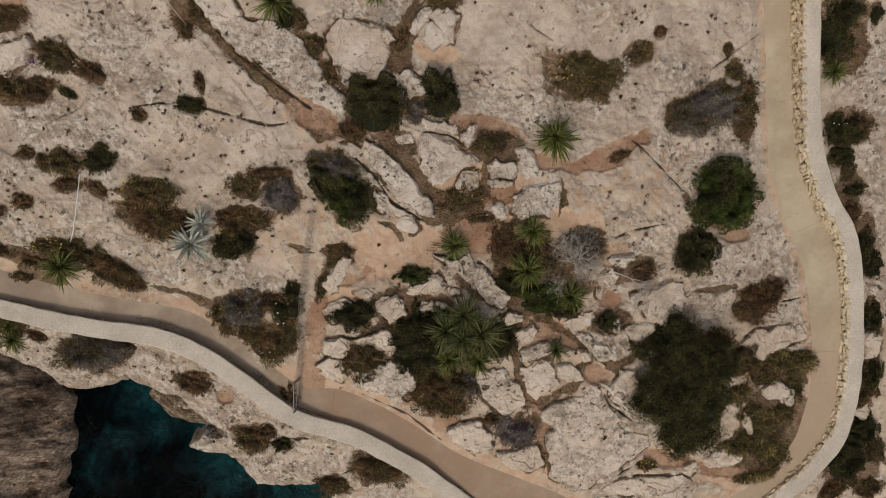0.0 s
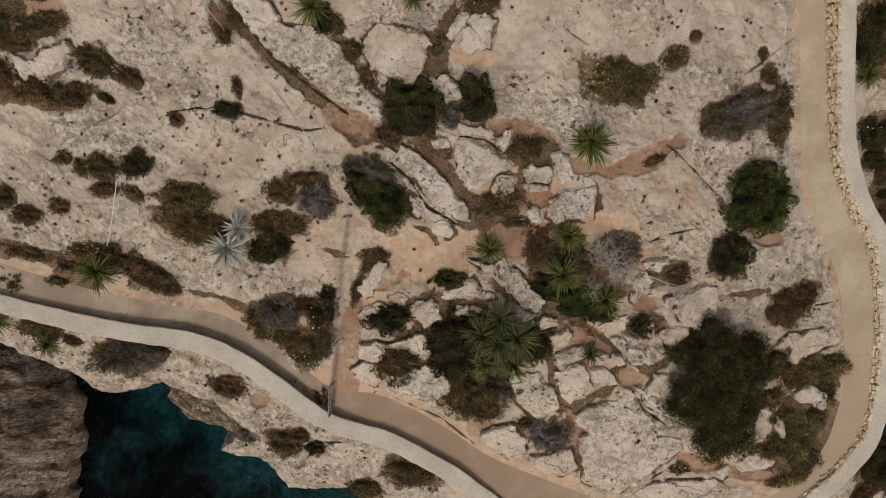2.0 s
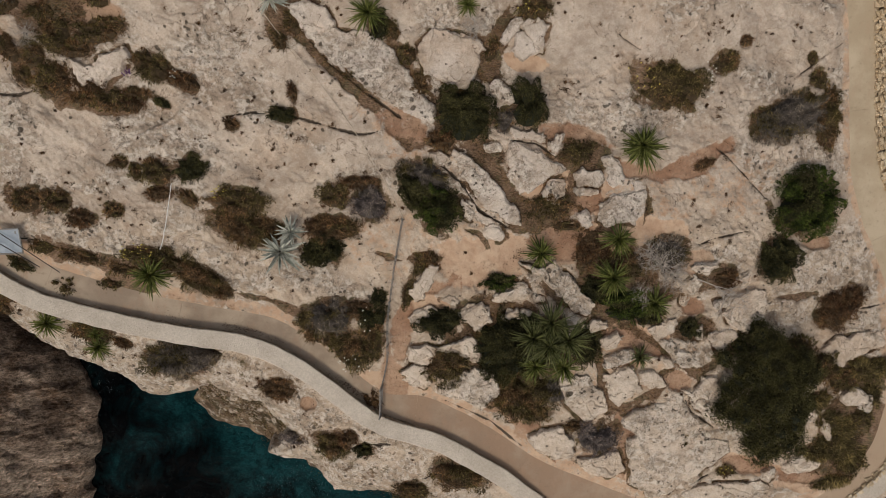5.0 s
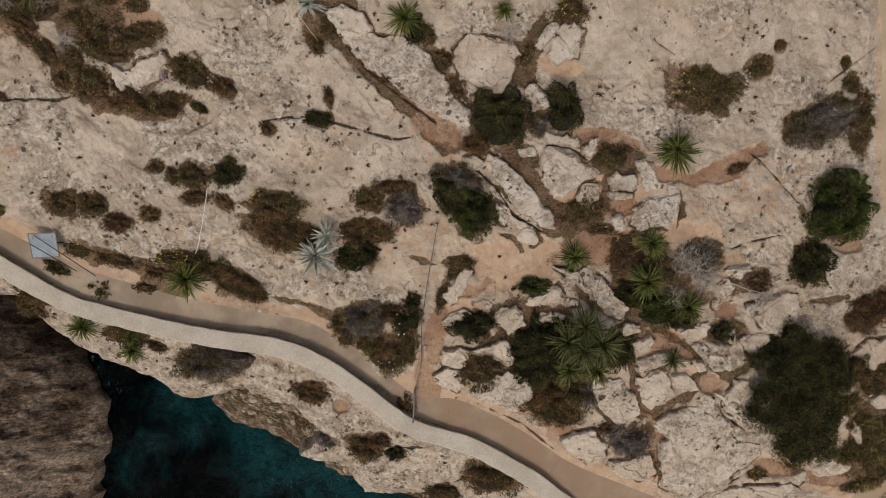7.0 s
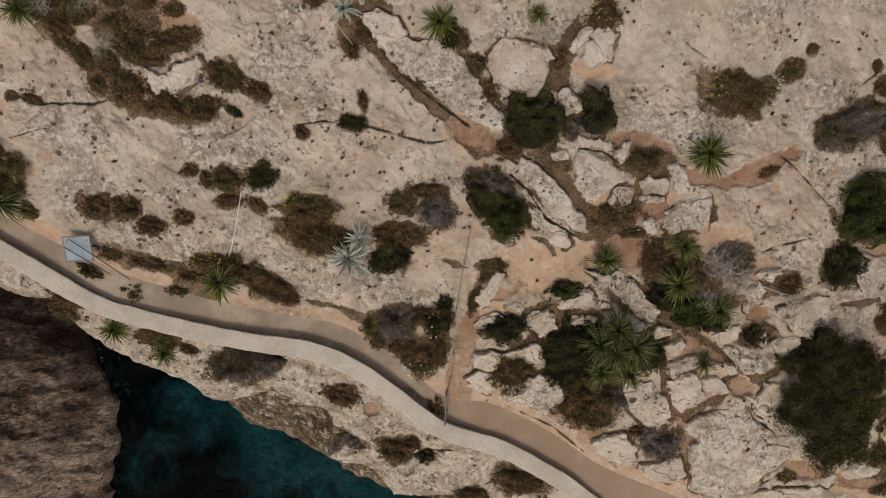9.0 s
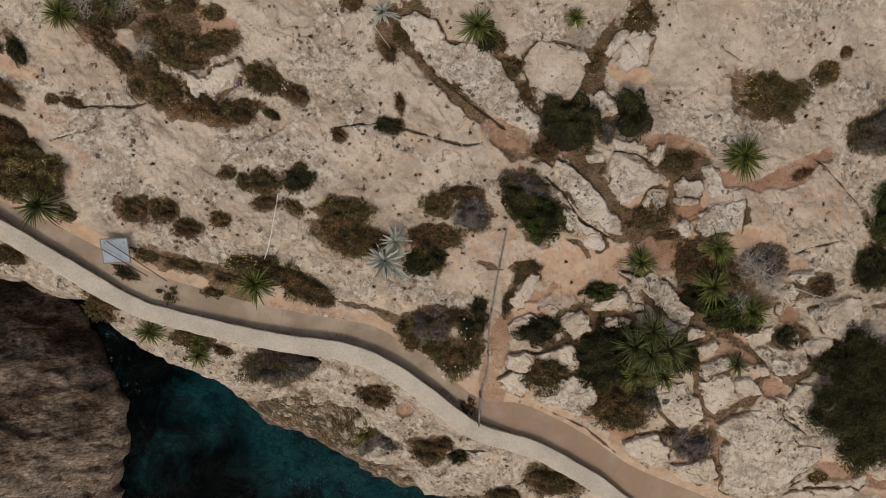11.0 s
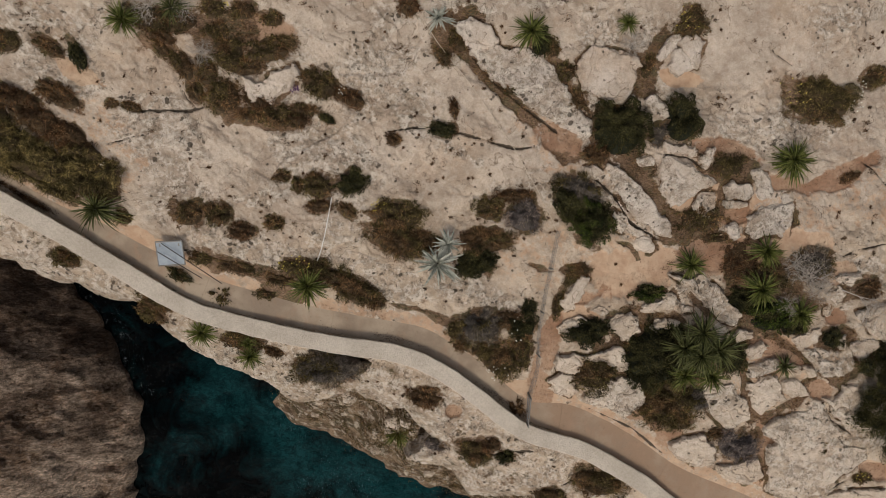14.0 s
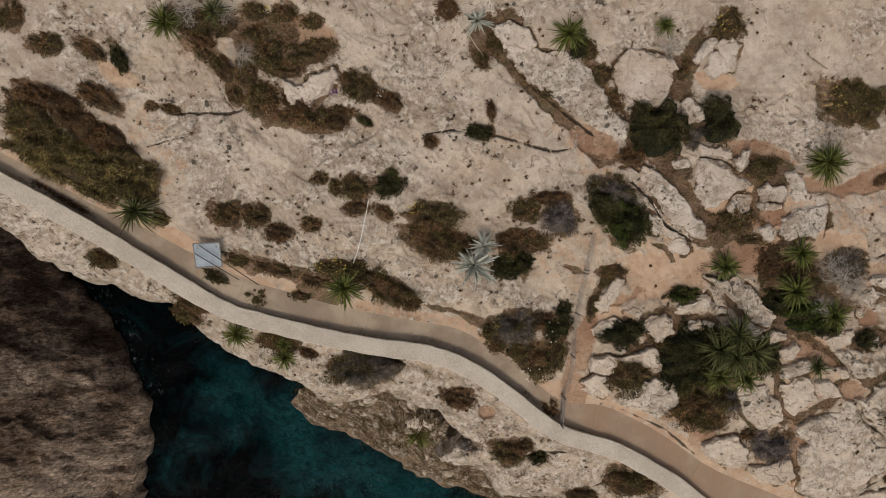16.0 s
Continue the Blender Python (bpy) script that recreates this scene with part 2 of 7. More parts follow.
    m.put(m.bsdf.inputs["Roughness"], m.ramp(foam, 0.0, 0.4, 0.18, 0.8))
    m.bump(m.math("ADD", m.noise(0.5, 6, 0.65), m.math("MULTIPLY", ripple, 0.5)), 0.35, 0.5)
    return m.done(c)


def concrete_material():
    m = Mat("path_concrete", 0.9)
    # base tone of the west run, darkened to carry some of the wall's shade
    c = m.mix(m.ramp(m.noise(0.55, 6, 0.6), 0.36, 0.64), (0.315, 0.235, 0.165), (0.47, 0.365, 0.26))
    # the stretch round the headland's far side is cast in paler, sandier concrete
    where = m.n.new("ShaderNodeSeparateXYZ")
    m.l.new(m.pos, where.inputs[0])
    newer = m.ramp(where.outputs[0], 8.0, 13.0)
    c = m.mix(newer, c, m.mix(m.ramp(m.noise(0.55, 6, 0.6), 0.36, 0.64), (0.41, 0.315, 0.205), (0.51, 0.405, 0.275)))
    worn = m.math("MULTIPLY", m.ramp(where.outputs[0], -7.5, -5.0), m.ramp(where.outputs[0], 11.0, 4.0))
    c = m.mix(m.math("MULTIPLY", worn, m.ramp(m.noise(0.8, 7, 0.65), 0.3, 0.6, 0.35, 0.95)), c, (0.34, 0.225, 0.145))
    c = m.mix(m.math("MULTIPLY", newer, m.ramp(where.outputs[1], -1.0, -6.0, 0.0, 0.8)), c, (0.42, 0.30, 0.20))
    along = m.noise(2.0, 6, 0.65, at=m.stretched(1.0, 0.5, 1.0, -20.0))
    c = m.mix(m.math("MULTIPLY", m.ramp(along, 0.50, 0.68, 0.0, 0.5), m.ramp(newer, 0.0, 1.0, 1.0, 0.4)), c, (0.40, 0.255, 0.165))
    c = m.mix(m.ramp(m.noise(5.0, 8, 0.7), 0.55, 0.72, 0.0, 0.45), c, (0.22, 0.165, 0.105))
    c = m.mix(1.0, c, m.mix(m.noise(60.0, 4, 0.7), (0.80, 0.80, 0.80), (1.15, 1.15, 1.15)), "MULTIPLY")
    m.bump(m.noise(30.0, 6, 0.7), 0.4, 0.01)
    return m.done(c)


def coping_material():
    m = Mat("wall_coping_mortar", 0.9)
    c = m.mix(m.ramp(m.noise(0.8, 6, 0.6), 0.36, 0.64), (0.54, 0.455, 0.355), (0.67, 0.575, 0.46))
    cell = m.voronoi(6.5, feature="DISTANCE_TO_EDGE")
    c = m.mix(m.ramp(cell, 0.0, 0.09, 0.2, 0.0), c, (0.36, 0.30, 0.23))
    peb = m.noise(11.0, 8, 0.8)
    c = m.mix(0.28, c, m.mix(m.ramp(peb, 0.4, 0.6), (0.38, 0.31, 0.235), (0.70, 0.61, 0.50)))
    c = m.mix(m.ramp(m.noise(9.0, 7, 0.75), 0.52, 0.7, 0.0, 0.4), c, (0.34, 0.285, 0.22))
    c = m.mix(1.0, c, m.mix(m.noise(40.0, 5, 0.75), (0.80, 0.79, 0.78), (1.14, 1.14, 1.14)), "MULTIPLY")
    m.bump(m.math("ADD", m.math("MULTIPLY", m.ramp(cell, 0.0, 0.12), 0.2), m.noise(16.0, 9, 0.8)), 0.8, 0.04)
    return m.done(c)


def stone_material():
    m = Mat("wall_stone", 0.92)
    r = m.object_random()
    c = m.mix(r, (0.52, 0.40, 0.24), (0.74, 0.62, 0.44))
    c = m.mix(m.ramp(m.noise(6.0, 7, 0.7), 0.46, 0.68, 0.0, 0.5), c, (0.33, 0.245, 0.15))
    m.bump(m.noise(18.0, 7, 0.75), 0.7, 0.03)
    return m.done(c)


def plain(name, low, high, scale=12.0, rough=0.7, metal=0.0):
    m = Mat(name, rough)
    m.bsdf.inputs["Metallic"].default_value = metal
    m.bump(m.noise(scale * 3, 5, 0.7), 0.3, 0.01)
    return m.done(m.mix(m.ramp(m.noise(scale, 5, 0.65), 0.3, 0.7), low, high))


def foliage(name, dark, mid, light, rough=0.8):
    """Leaves that differ from leaf to leaf and in drifts over the plant."""
    m = Mat(name, rough)
    m.bsdf.inputs["Specular IOR Level"].default_value = 0.08
    r = m.island()
    c = m.mix(m.ramp(r, 0.0, 0.6), dark, mid)
    c = m.mix(m.ramp(r, 0.62, 1.0), c, light)
    drift = m.noise(1.7, 4, 0.6)
    c = m.mix(1.0, c, m.mix(m.ramp(drift, 0.32, 0.68), (0.50, 0.50, 0.50), (1.45, 1.38, 1.2)), "MULTIPLY")
    return m.done(c)


MAT_CLIFF, MAT_LEDGE, MAT_SEA = cliff_material(), ledge_material(), sea_material()
MAT_PATH, MAT_COPING, MAT_STONE = concrete_material(), coping_material(), stone_material()
MAT_CORE = plain("wall_core_mortar", (0.26, 0.19, 0.115), (0.42, 0.32, 0.21), 9.0, 0.95)
MAT_METAL = plain("galvanised_steel", (0.17, 0.155, 0.135), (0.29, 0.265, 0.235), 20.0, 0.7, 0.2)
MAT_RUST = plain("dark_steel", (0.035, 0.03, 0.028), (0.08, 0.065, 0.055), 20.0, 0.6, 0.4)
MAT_PANEL = plain("panel_paint", (0.26, 0.29, 0.315), (0.35, 0.38, 0.405), 3.0, 0.45)
MAT_WHITE = plain("white_plastic", (0.62, 0.58, 0.52), (0.76, 0.73, 0.68), 6.0, 0.5)
MAT_CABLE = plain("grey_cable", (0.48, 0.39, 0.29), (0.58, 0.48, 0.37), 5.0, 0.8)
MAT_TWIG = plain("twig_bark", (0.035, 0.026, 0.017), (0.09, 0.065, 0.042), 14.0, 0.95)
# plant cores: twig tones darkened to hold the shade behind the leaves
MAT_CORE_GREEN = plain("inner_foliage_shade", (0.010, 0.011, 0.005), (0.026, 0.026, 0.012), 8.0, 0.95)
MAT_CORE_BROWN = plain("inner_scrub_shade", (0.045, 0.029, 0.015), (0.105, 0.070, 0.036), 8.0, 0.95)
MAT_CORE_GREY = plain("inner_twigs_shade", (0.065, 0.052, 0.045), (0.13, 0.108, 0.094), 8.0, 0.95)
LEAF = {
    "green": foliage("leaf_green", (0.026, 0.040, 0.008), (0.056, 0.078, 0.016), (0.115, 0.130, 0.030)),
    "dark": foliage("leaf_dark", (0.020, 0.020, 0.008), (0.044, 0.042, 0.017), (0.10, 0.088, 0.038)),
    "tree": foliage("leaf_tree", (0.036, 0.035, 0.014), (0.068, 0.062, 0.025), (0.112, 0.098, 0.041)),
    "olive": foliage("leaf_olive", (0.034, 0.027, 0.011), (0.092, 0.072, 0.027), (0.23, 0.178, 0.075)),
    "reed": foliage("leaf_reed", (0.060, 0.048, 0.018), (0.16, 0.125, 0.050), (0.36, 0.28, 0.13)),
    "brown": foliage("straw_brown", (0.060, 0.033, 0.016), (0.165, 0.094, 0.045), (0.31, 0.195, 0.10)),
    "rust": foliage("straw_rust", (0.038, 0.019, 0.010), (0.098, 0.050, 0.025), (0.22, 0.125, 0.065)),
    "grey": foliage("twig_grey", (0.070, 0.057, 0.047), (0.150, 0.125, 0.105), (0.30, 0.26, 0.22)),
    "purple": foliage("twig_purple", (0.085, 0.066, 0.064), (0.18, 0.146, 0.140), (0.33, 0.275, 0.255)),
}


def blade_material(name, low, high, tip):
    m = Mat(name, 0.5)
    c = m.mix(m.object_random(), low, high)
    c = m.mix(m.ramp(m.noise(7.0, 4, 0.6), 0.45, 0.7, 0.0, 0.6), c, tip)
    m.bsdf.inputs["Specular IOR Level"].default_value = 0.10
    return m.done(c)


BLADE = {
    "green": blade_material("blade_green", (0.026, 0.034, 0.006), (0.13, 0.142, 0.030), (0.28, 0.26, 0.09)),
    "deep": blade_material("blade_deep", (0.022, 0.025, 0.007), (0.115, 0.118, 0.036), (0.21, 0.205, 0.09)),
    "silver": blade_material("blade_silver", (0.15, 0.16, 0.125), (0.50, 0.49, 0.40), (0.62, 0.58, 0.48)),
}
MAT_PETAL_W = plain("petal_white", (0.70, 0.66, 0.52), (0.82, 0.80, 0.70), 8.0, 0.6)
MAT_PETAL_Y = plain("petal_yellow", (0.55, 0.42, 0.06), (0.68, 0.55, 0.12), 8.0, 0.6)
MAT_PETAL_P = plain("petal_purple", (0.09, 0.035, 0.10), (0.16, 0.07, 0.16), 8.0, 0.6)


# ---- numeric noise and plan geometry ----
def lattice(ix, iy, seed):
    h = (ix.astype(np.int64) * 374761393 + iy.astype(np.int64) * 668265263 + seed * 974634777) & 0x7FFFFFFF
    h = ((h ^ (h >> 13)) * 1274126177) & 0x7FFFFFFF
    return ((h ^ (h >> 16)) & 0xFFFF) / 65535.0


def value_noise(x, y, size, seed):
    """Smooth noise in -1..1 with features of that size in metres."""
    x, y = x / size, y / size
    ix, iy = np.floor(x), np.floor(y)
    fx, fy = x - ix, y - iy
    fx, fy = fx * fx * fx * (fx * (6 * fx - 15) + 10), fy * fy * fy * (fy * (6 * fy - 15) + 10)
    a = lattice(ix, iy, seed) * (1 - fx) + lattice(ix + 1, iy, seed) * fx
    b = lattice(ix, iy + 1, seed) * (1 - fx) + lattice(ix + 1, iy + 1, seed) * fx
    return 2 * (a * (1 - fy) + b * fy) - 1


def fractal(x, y, size, seed, octaves=4, gain=0.5):
    total, amp = 0 * x, 1.0
    for k in range(octaves):
        total = total + amp * value_noise(x + 17.3 * k, y - 9.1 * k, size / 2 ** k, seed + k)
        amp *= gain
    return total


def pits(x, y, cell, seed, share, depth):
    """Round hollows scattered one to a cell."""
    out = 0 * x
    ix, iy = np.floor(x / cell), np.floor(y / cell)
    for dx in (-1, 0, 1):
        for dy in (-1, 0, 1):
            jx, jy = ix + dx, iy + dy
            cx = (jx + 0.2 + 0.6 * lattice(jx, jy, seed)) * cell
            cy = (jy + 0.2 + 0.6 * lattice(jx, jy, seed + 1)) * cell
            size = cell * (0.16 + 0.30 * lattice(jx, jy, seed + 2))
            on = lattice(jx, jy, seed + 3) < share
            out = np.maximum(out, on * np.exp(-((x - cx) ** 2 + (y - cy) ** 2) / size ** 2 * 2.2))
    return depth * out


def facets(x, y, cell, seed, tilt):
    """Broken rock: each cell a tilted flat piece with a step to its neighbours."""
    best, out = np.full(x.shape, 1e9), 0 * x
    ix, iy = np.floor(x / cell), np.floor(y / cell)
    for dx in (-1, 0, 1):
        for dy in (-1, 0, 1):
            jx, jy = ix + dx, iy + dy
            cx, cy = (jx + lattice(jx, jy, seed)) * cell, (jy + lattice(jx, jy, seed + 1)) * cell
            d = np.hypot(x - cx, y - cy)
            plane = tilt * ((lattice(jx, jy, seed + 2) - 0.5) * (x - cx) + (lattice(jx, jy, seed + 3) - 0.5) * (y - cy)) + 0.5 * tilt * cell * (lattice(jx, jy, seed + 4) - 0.5)
            out, best = np.where(d < best, plane, out), np.minimum(best, d)
    return out


def smooth(v, lo, hi):
    t = np.clip((v - lo) / (hi - lo), 0, 1)
    return t * t * (3 - 2 * t)


def inside_distance(x, y, outline):
    """Distance to a closed outline, positive inside it."""
    pts = np.array(outline)
    best, inside = np.full(x.shape, 1e9), np.zeros(x.shape, bool)
    for (ax, ay), (bx, by) in zip(pts, np.roll(pts, -1, 0)):
        ex, ey = bx - ax, by - ay
        t = np.clip(((x - ax) * ex + (y - ay) * ey) / (ex * ex + ey * ey + 1e-9), 0, 1)
        best = np.minimum(best, np.hypot(x - ax - t * ex, y - ay - t * ey))
        if ay != by:
            inside ^= ((ay > y) != (by > y)) & (x < (bx - ax) * (y - ay) / (by - ay) + ax)
    return np.where(inside, best, -best)


def line_distance(x, y, line):
    pts, best = np.array(line), np.full(x.shape, 1e9)
    for (ax, ay), (bx, by) in zip(pts[:-1], pts[1:]):
        ex, ey = bx - ax, by - ay
        t = np.clip(((x - ax) * ex + (y - ay) * ey) / (ex * ex + ey * ey + 1e-9), 0, 1)
        best = np.minimum(best, np.hypot(x - ax - t * ex, y - ay - t * ey))
    return best


def spline(points, step):
    """Points at even steps along a smooth curve through the given ones."""
    p = np.array([points[0], *points, points[-1]], float)
    fine = []
    for k in range(1, len(p) - 2):
        t = np.linspace(0, 1, 24, endpoint=False)[:, None]
        a, b, c, d = p[k - 1], p[k], p[k + 1], p[k + 2]
        fine.append(0.5 * (2 * b + (c - a) * t + (2 * a - 5 * b + 4 * c - d) * t ** 2 + (3 * b - a - 3 * c + d) * t ** 3))
    fine = np.vstack([*fine, p[-1:]])
    s = np.r_[0, np.cumsum(np.hypot(*np.diff(fine, axis=0).T))]
    at = np.linspace(0, s[-1], max(2, int(round(s[-1] / step)) + 1))
    return np.stack([np.interp(at, s, fine[:, 0]), np.interp(at, s, fine[:, 1])], 1)


def sides(line):
    """Unit vectors to the left of a line, one a point."""
    d = np.gradient(line, axis=0)
    d /= np.hypot(d[:, 0], d[:, 1])[:, None]
    return np.stack([-d[:, 1], d[:, 0]], 1)


def base_height(x, y):
    """The broad lie of the slope."""
    u, v = np.clip(x, -31, 20) / 10, np.clip(y, -12.5, 12) / 10
    return 0.298 + 1.4212 * v - 0.327 * v ** 2 + 0.7162 * v ** 3 - 0.382 * u - 0.6643 * u * v + 0.2018 * u * v ** 2 - 0.3647 * u ** 2 + 0.2791 * u ** 2 * v - 0.0714 * u ** 3


def surface(name, verts, faces, material, parent=None, attributes=None, shade_smooth=True):
    """A mesh object from arrays of vertices and of quads or triangles."""
    me = bpy.data.meshes.new(name)
    verts, faces = np.asarray(verts, np.float32), np.asarray(faces, np.int32)
    k = faces.shape[1]
    me.vertices.add(len(verts))
    me.vertices.foreach_set("co", verts.ravel())
    me.loops.add(faces.size)
    me.loops.foreach_set("vertex_index", faces.ravel())
    me.polygons.add(len(faces))
    me.polygons.foreach_set("loop_start", np.arange(0, faces.size, k, dtype=np.int32))
    me.update(calc_edges=True)
    me.validate()
    me.polygons.foreach_set("use_smooth", np.full(len(me.polygons), shade_smooth))
    for key, values in (attributes or {}).items():
        me.attributes.new(key, "FLOAT", "POINT").data.foreach_set("value", np.asarray(values, np.float32))
    me.materials.append(material)
    ob = new(name, me)
    ob.parent = parent
    return ob


def grid_faces(rows, cols):
    i = np.arange(rows * cols).reshape(rows, cols)
    return np.stack([i[:-1, :-1], i[:-1, 1:], i[1:, 1:], i[1:, :-1]], -1).reshape(-1, 4)


def part(name, bm, material, parent, label=""):
    """One mesh under a thing or a part, from a bmesh, which is used up."""
    me = bpy.data.meshes.new(name)
    bm.to_mesh(me)
    bm.free()
    me.materials.append(material)
    ob = new(name, me)
    ob.parent = parent
    return tagged(ob, label)


def tube(bm, a, b, r0, r1=None, n=6):
    """A tapered rod from a to b."""
    a, b = Vector(a), Vector(b)
    q = (b - a).to_track_quat("Z", "Y")
    rings = []
    for p, r in ((a, r0), (b, r0 if r1 is None else r1)):
        rings.append([bm.verts.new(p + q @ Vector((r * math.cos(2 * math.pi * k / n), r * math.sin(2 * math.pi * k / n), 0))) for k in range(n)])
    for k in range(n):
        bm.faces.new((rings[0][k], rings[0][(k + 1) % n], rings[1][(k + 1) % n], rings[1][k]))
    bm.faces.new(rings[0][::-1])
    bm.faces.new(rings[1])


def box(bm, cx, cy, cz, sx, sy, sz, turn=None, bevel=0.0):
    geo = bmesh.ops.create_cube(bm, size=1.0)
    m = Matrix.Translation((cx, cy, cz)) @ (turn or Matrix()) @ Matrix.Diagonal((sx, sy, sz, 1))
    bmesh.ops.transform(bm, matrix=m, verts=geo["verts"])
    if bevel:
        bmesh.ops.bevel(bm, geom=[e for e in bm.edges if e.verts[0] in geo["verts"]], offset=bevel, segments=2, affect="EDGES")


# ---- the plan: lines and patches, in metres ----
SOUND_PATCHES = [(9.99, 8.98, 2.91, 1.34, 0), (2.54, 8.35, 2.41, 1.97, 0), (6.78, 2.77, 2.75, 1.6, 0), (-20.99, 7.79, 1.93, 1.07, 0), (-18.13, 4.3, 1.58, 1.58, -20), (-8.61, 6.08, 2.48, 1.35, -30), (-10.64, 3.43, 2.53, 1.38, 0), (-6.38, 7.18, 1.8, 0.9, -45), (-6.63, -0.05, 1.42, 1.42, 0)]
ROUGH_PATCHES = [(-15.51, 7.41, 1.84, 1.15, 0), (-11.85, 7.15, 1.84, 1.38, -30), (-20.6, 4.46, 2.53, 1.38, -30), (-17.64, 3.27, 1.38, 0.92, 0), (-12.57, -0.63, 2.53, 0.92, -20), (-8.33, -0.63, 2.07, 1.15, -20), (-3.02, 8.5, 1.61, 1.38, 0), (-24.01, 7.34, 1.38, 0.92, 0), (4.51, 5.92, 2.07, 0.69, 0), (-14.62, 4.59, 2.53, 1.03, -15), (-19.74, -5.29, 1.38, 0.69, -30), (-12.28, -5.39, 2.3, 0.92, -15), (-6.84, -7.7, 3.22, 1.38, -10), (13.79, -0.69, 1.84, 1.61, 0), (15.01, -3.39, 1.38, 1.15, 0), (8.4, 3.92, 1.61, 0.69, 0), (6.22, -8.48, 2.53, 1.84, 0), (8.62, -10.43, 3.22, 0.69, 0), (18.13, 6.7, 0.69, 2.3, 0), (18.89, -0.97, 0.69, 4.6, 0), (-3.11, 8.03, 1.38, 1.38, 0), (11.3, -1.87, 1.38, 0.69, 0), (-11.66, 6.88, 2.53, 1.38, -30), (1.76, -2.99, 1.38, 0.69, 0), (11.79, 3.98, 1.15, 0.69, 0), (-17.88, 0.86, 2.76, 0.92, -30), (-24.3, 8.77, 1.61, 0.92, 0), (-20.62, 5.1, 2.3, 1.38, -40)]
PATH_HALF = 0.64
PATH_POINTS = [(-29.29, 4.9), (-27.51, 3.79), (-25.81, 2.63), (-24.05, 1.8), (-22.4, 0.83), (-19.98, -0.43), (-17.9, -1.15), (-15.53, -1.81), (-13.13, -2.29), (-10.73, -2.75), (-9.3, -3.59), (-8.21, -4.31), (-7.11, -5.32), (-5.94, -6.05), (-4.38, -6.17), (-2.96, -6.79), (-1.54, -7.6), (0.39, -8.94), (2.36, -9.86), (4.37, -10.71), (8.06, -12.34), (11.93, -11.88), (14.41, -10.41), (15.82, -8.69), (16.35, -6.73), (16.47, -4.93), (16.23, -2.92), (15.88, -0.95), (15.25, 0.63), (14.55, 2.17), (14.04, 3.8), (13.8, 5.63), (13.59, 7.84), (13.32, 9.94), (13.06, 11.52)]
WALL_POINTS = [(-34.49, 6.77), (-28.59, 3.57), (-26.74, 2.38), (-24.77, 1.09), (-22.68, -0.32), (-20.47, -1.68), (-19.03, -2.16), (-17.85, -2.48), (-16.67, -2.77), (-15.48, -3.0), (-14.28, -3.22), (-13.09, -3.4), (-11.9, -3.59), (-10.71, -4.0), (-9.53, -4.66), (-8.34, -5.54), (-7.13, -6.53), (-5.91, -7.21), (-4.69, -7.59), (-3.46, -8.07), (-2.21, -8.78), (-0.93, -9.59), (2.46, -12.1), (5.92, -13.64), (9.73, -13.85), (13.16, -12.73), (15.57, -10.79), (16.75, -9.53), (17.53, -8.23), (17.86, -6.42), (17.89, -4.38), (17.75, -2.4), (17.51, -0.7), (17.09, 0.74), (16.33, 1.92), (15.63, 3.31), (15.24, 4.67), (14.98, 6.68), (14.72, 8.81), (14.36, 11.01), (14.16, 14.03)]
CLIFF_EDGE = [(-120, 40), (-60, 16), (-40, 6.5), (-30.65, 2.18), (-29.51, 1.56), (-29, 1.38), (-28.48, 0.44), (-27.67, -0.05), (-26.57, -0.46), (-25.39, -0.66), (-24.54, -1.29), (-23.44, -1.41), (-22.56, -2.04), (-22.39, -2.51), (-21.37, -3.34), (-20.91, -3.65), (-19.71, -4.39), (-19.12, -4.66), (-17.95, -5.11), (-17.33, -5.69), (-16.92, -6.11), (-15.59, -6.07), (-13.93, -5.56), (-13.21, -5.8), (-12.26, -6.18), (-11.54, -6.43), (-10.88, -7.08), (-10.34, -7.75), (-10.95, -8.33), (-11.58, -8.88), (-11, -9.3), (-9.68, -9.35), (-8.96, -9.79), (-8.59, -10.88), (-7, -10.85), (-5.68, -10.78), (-4.22, -11.93), (-3.5, -14.5), (6, -19), (20, -26), (45, -40), (120, -110)]
LAND = [(-900, 420), (-300, 130), *CLIFF_EDGE, (400, -420), (900, -900), (2600, -900), (2600, 2600), (-2600, 2600), (-2600, 420)]
LEDGE_FOOT = [(-25.42, -11.72), (-23.47, -13.8), (-22.5, -14.33), (-20.55, -14.81), (-18.61, -16.07), (-15.7, -17.52), (-13.28, -18.96), (-10.85, -19.73), (-7.47, -20.78), (-3.12, -22.7), (0, -26), (12, -34)]
SEA_ROCK = [(-81.54, 2.05), (-77.55, -2.9), (-72.58, -7.85), (-69.59, -11.8), (-67.6, -15.76), (-63.63, -21.68), (-63.15, -28.4), (-62.35, -32.35), (-64.34, -35.81), (-63.94, -39.26), (-61.66, -40.24), (-63.15, -43.21), (-66.12, -50.12), (-80, -80), (-120, -95), (-165, -80), (-165, 15), (-110, 20)]
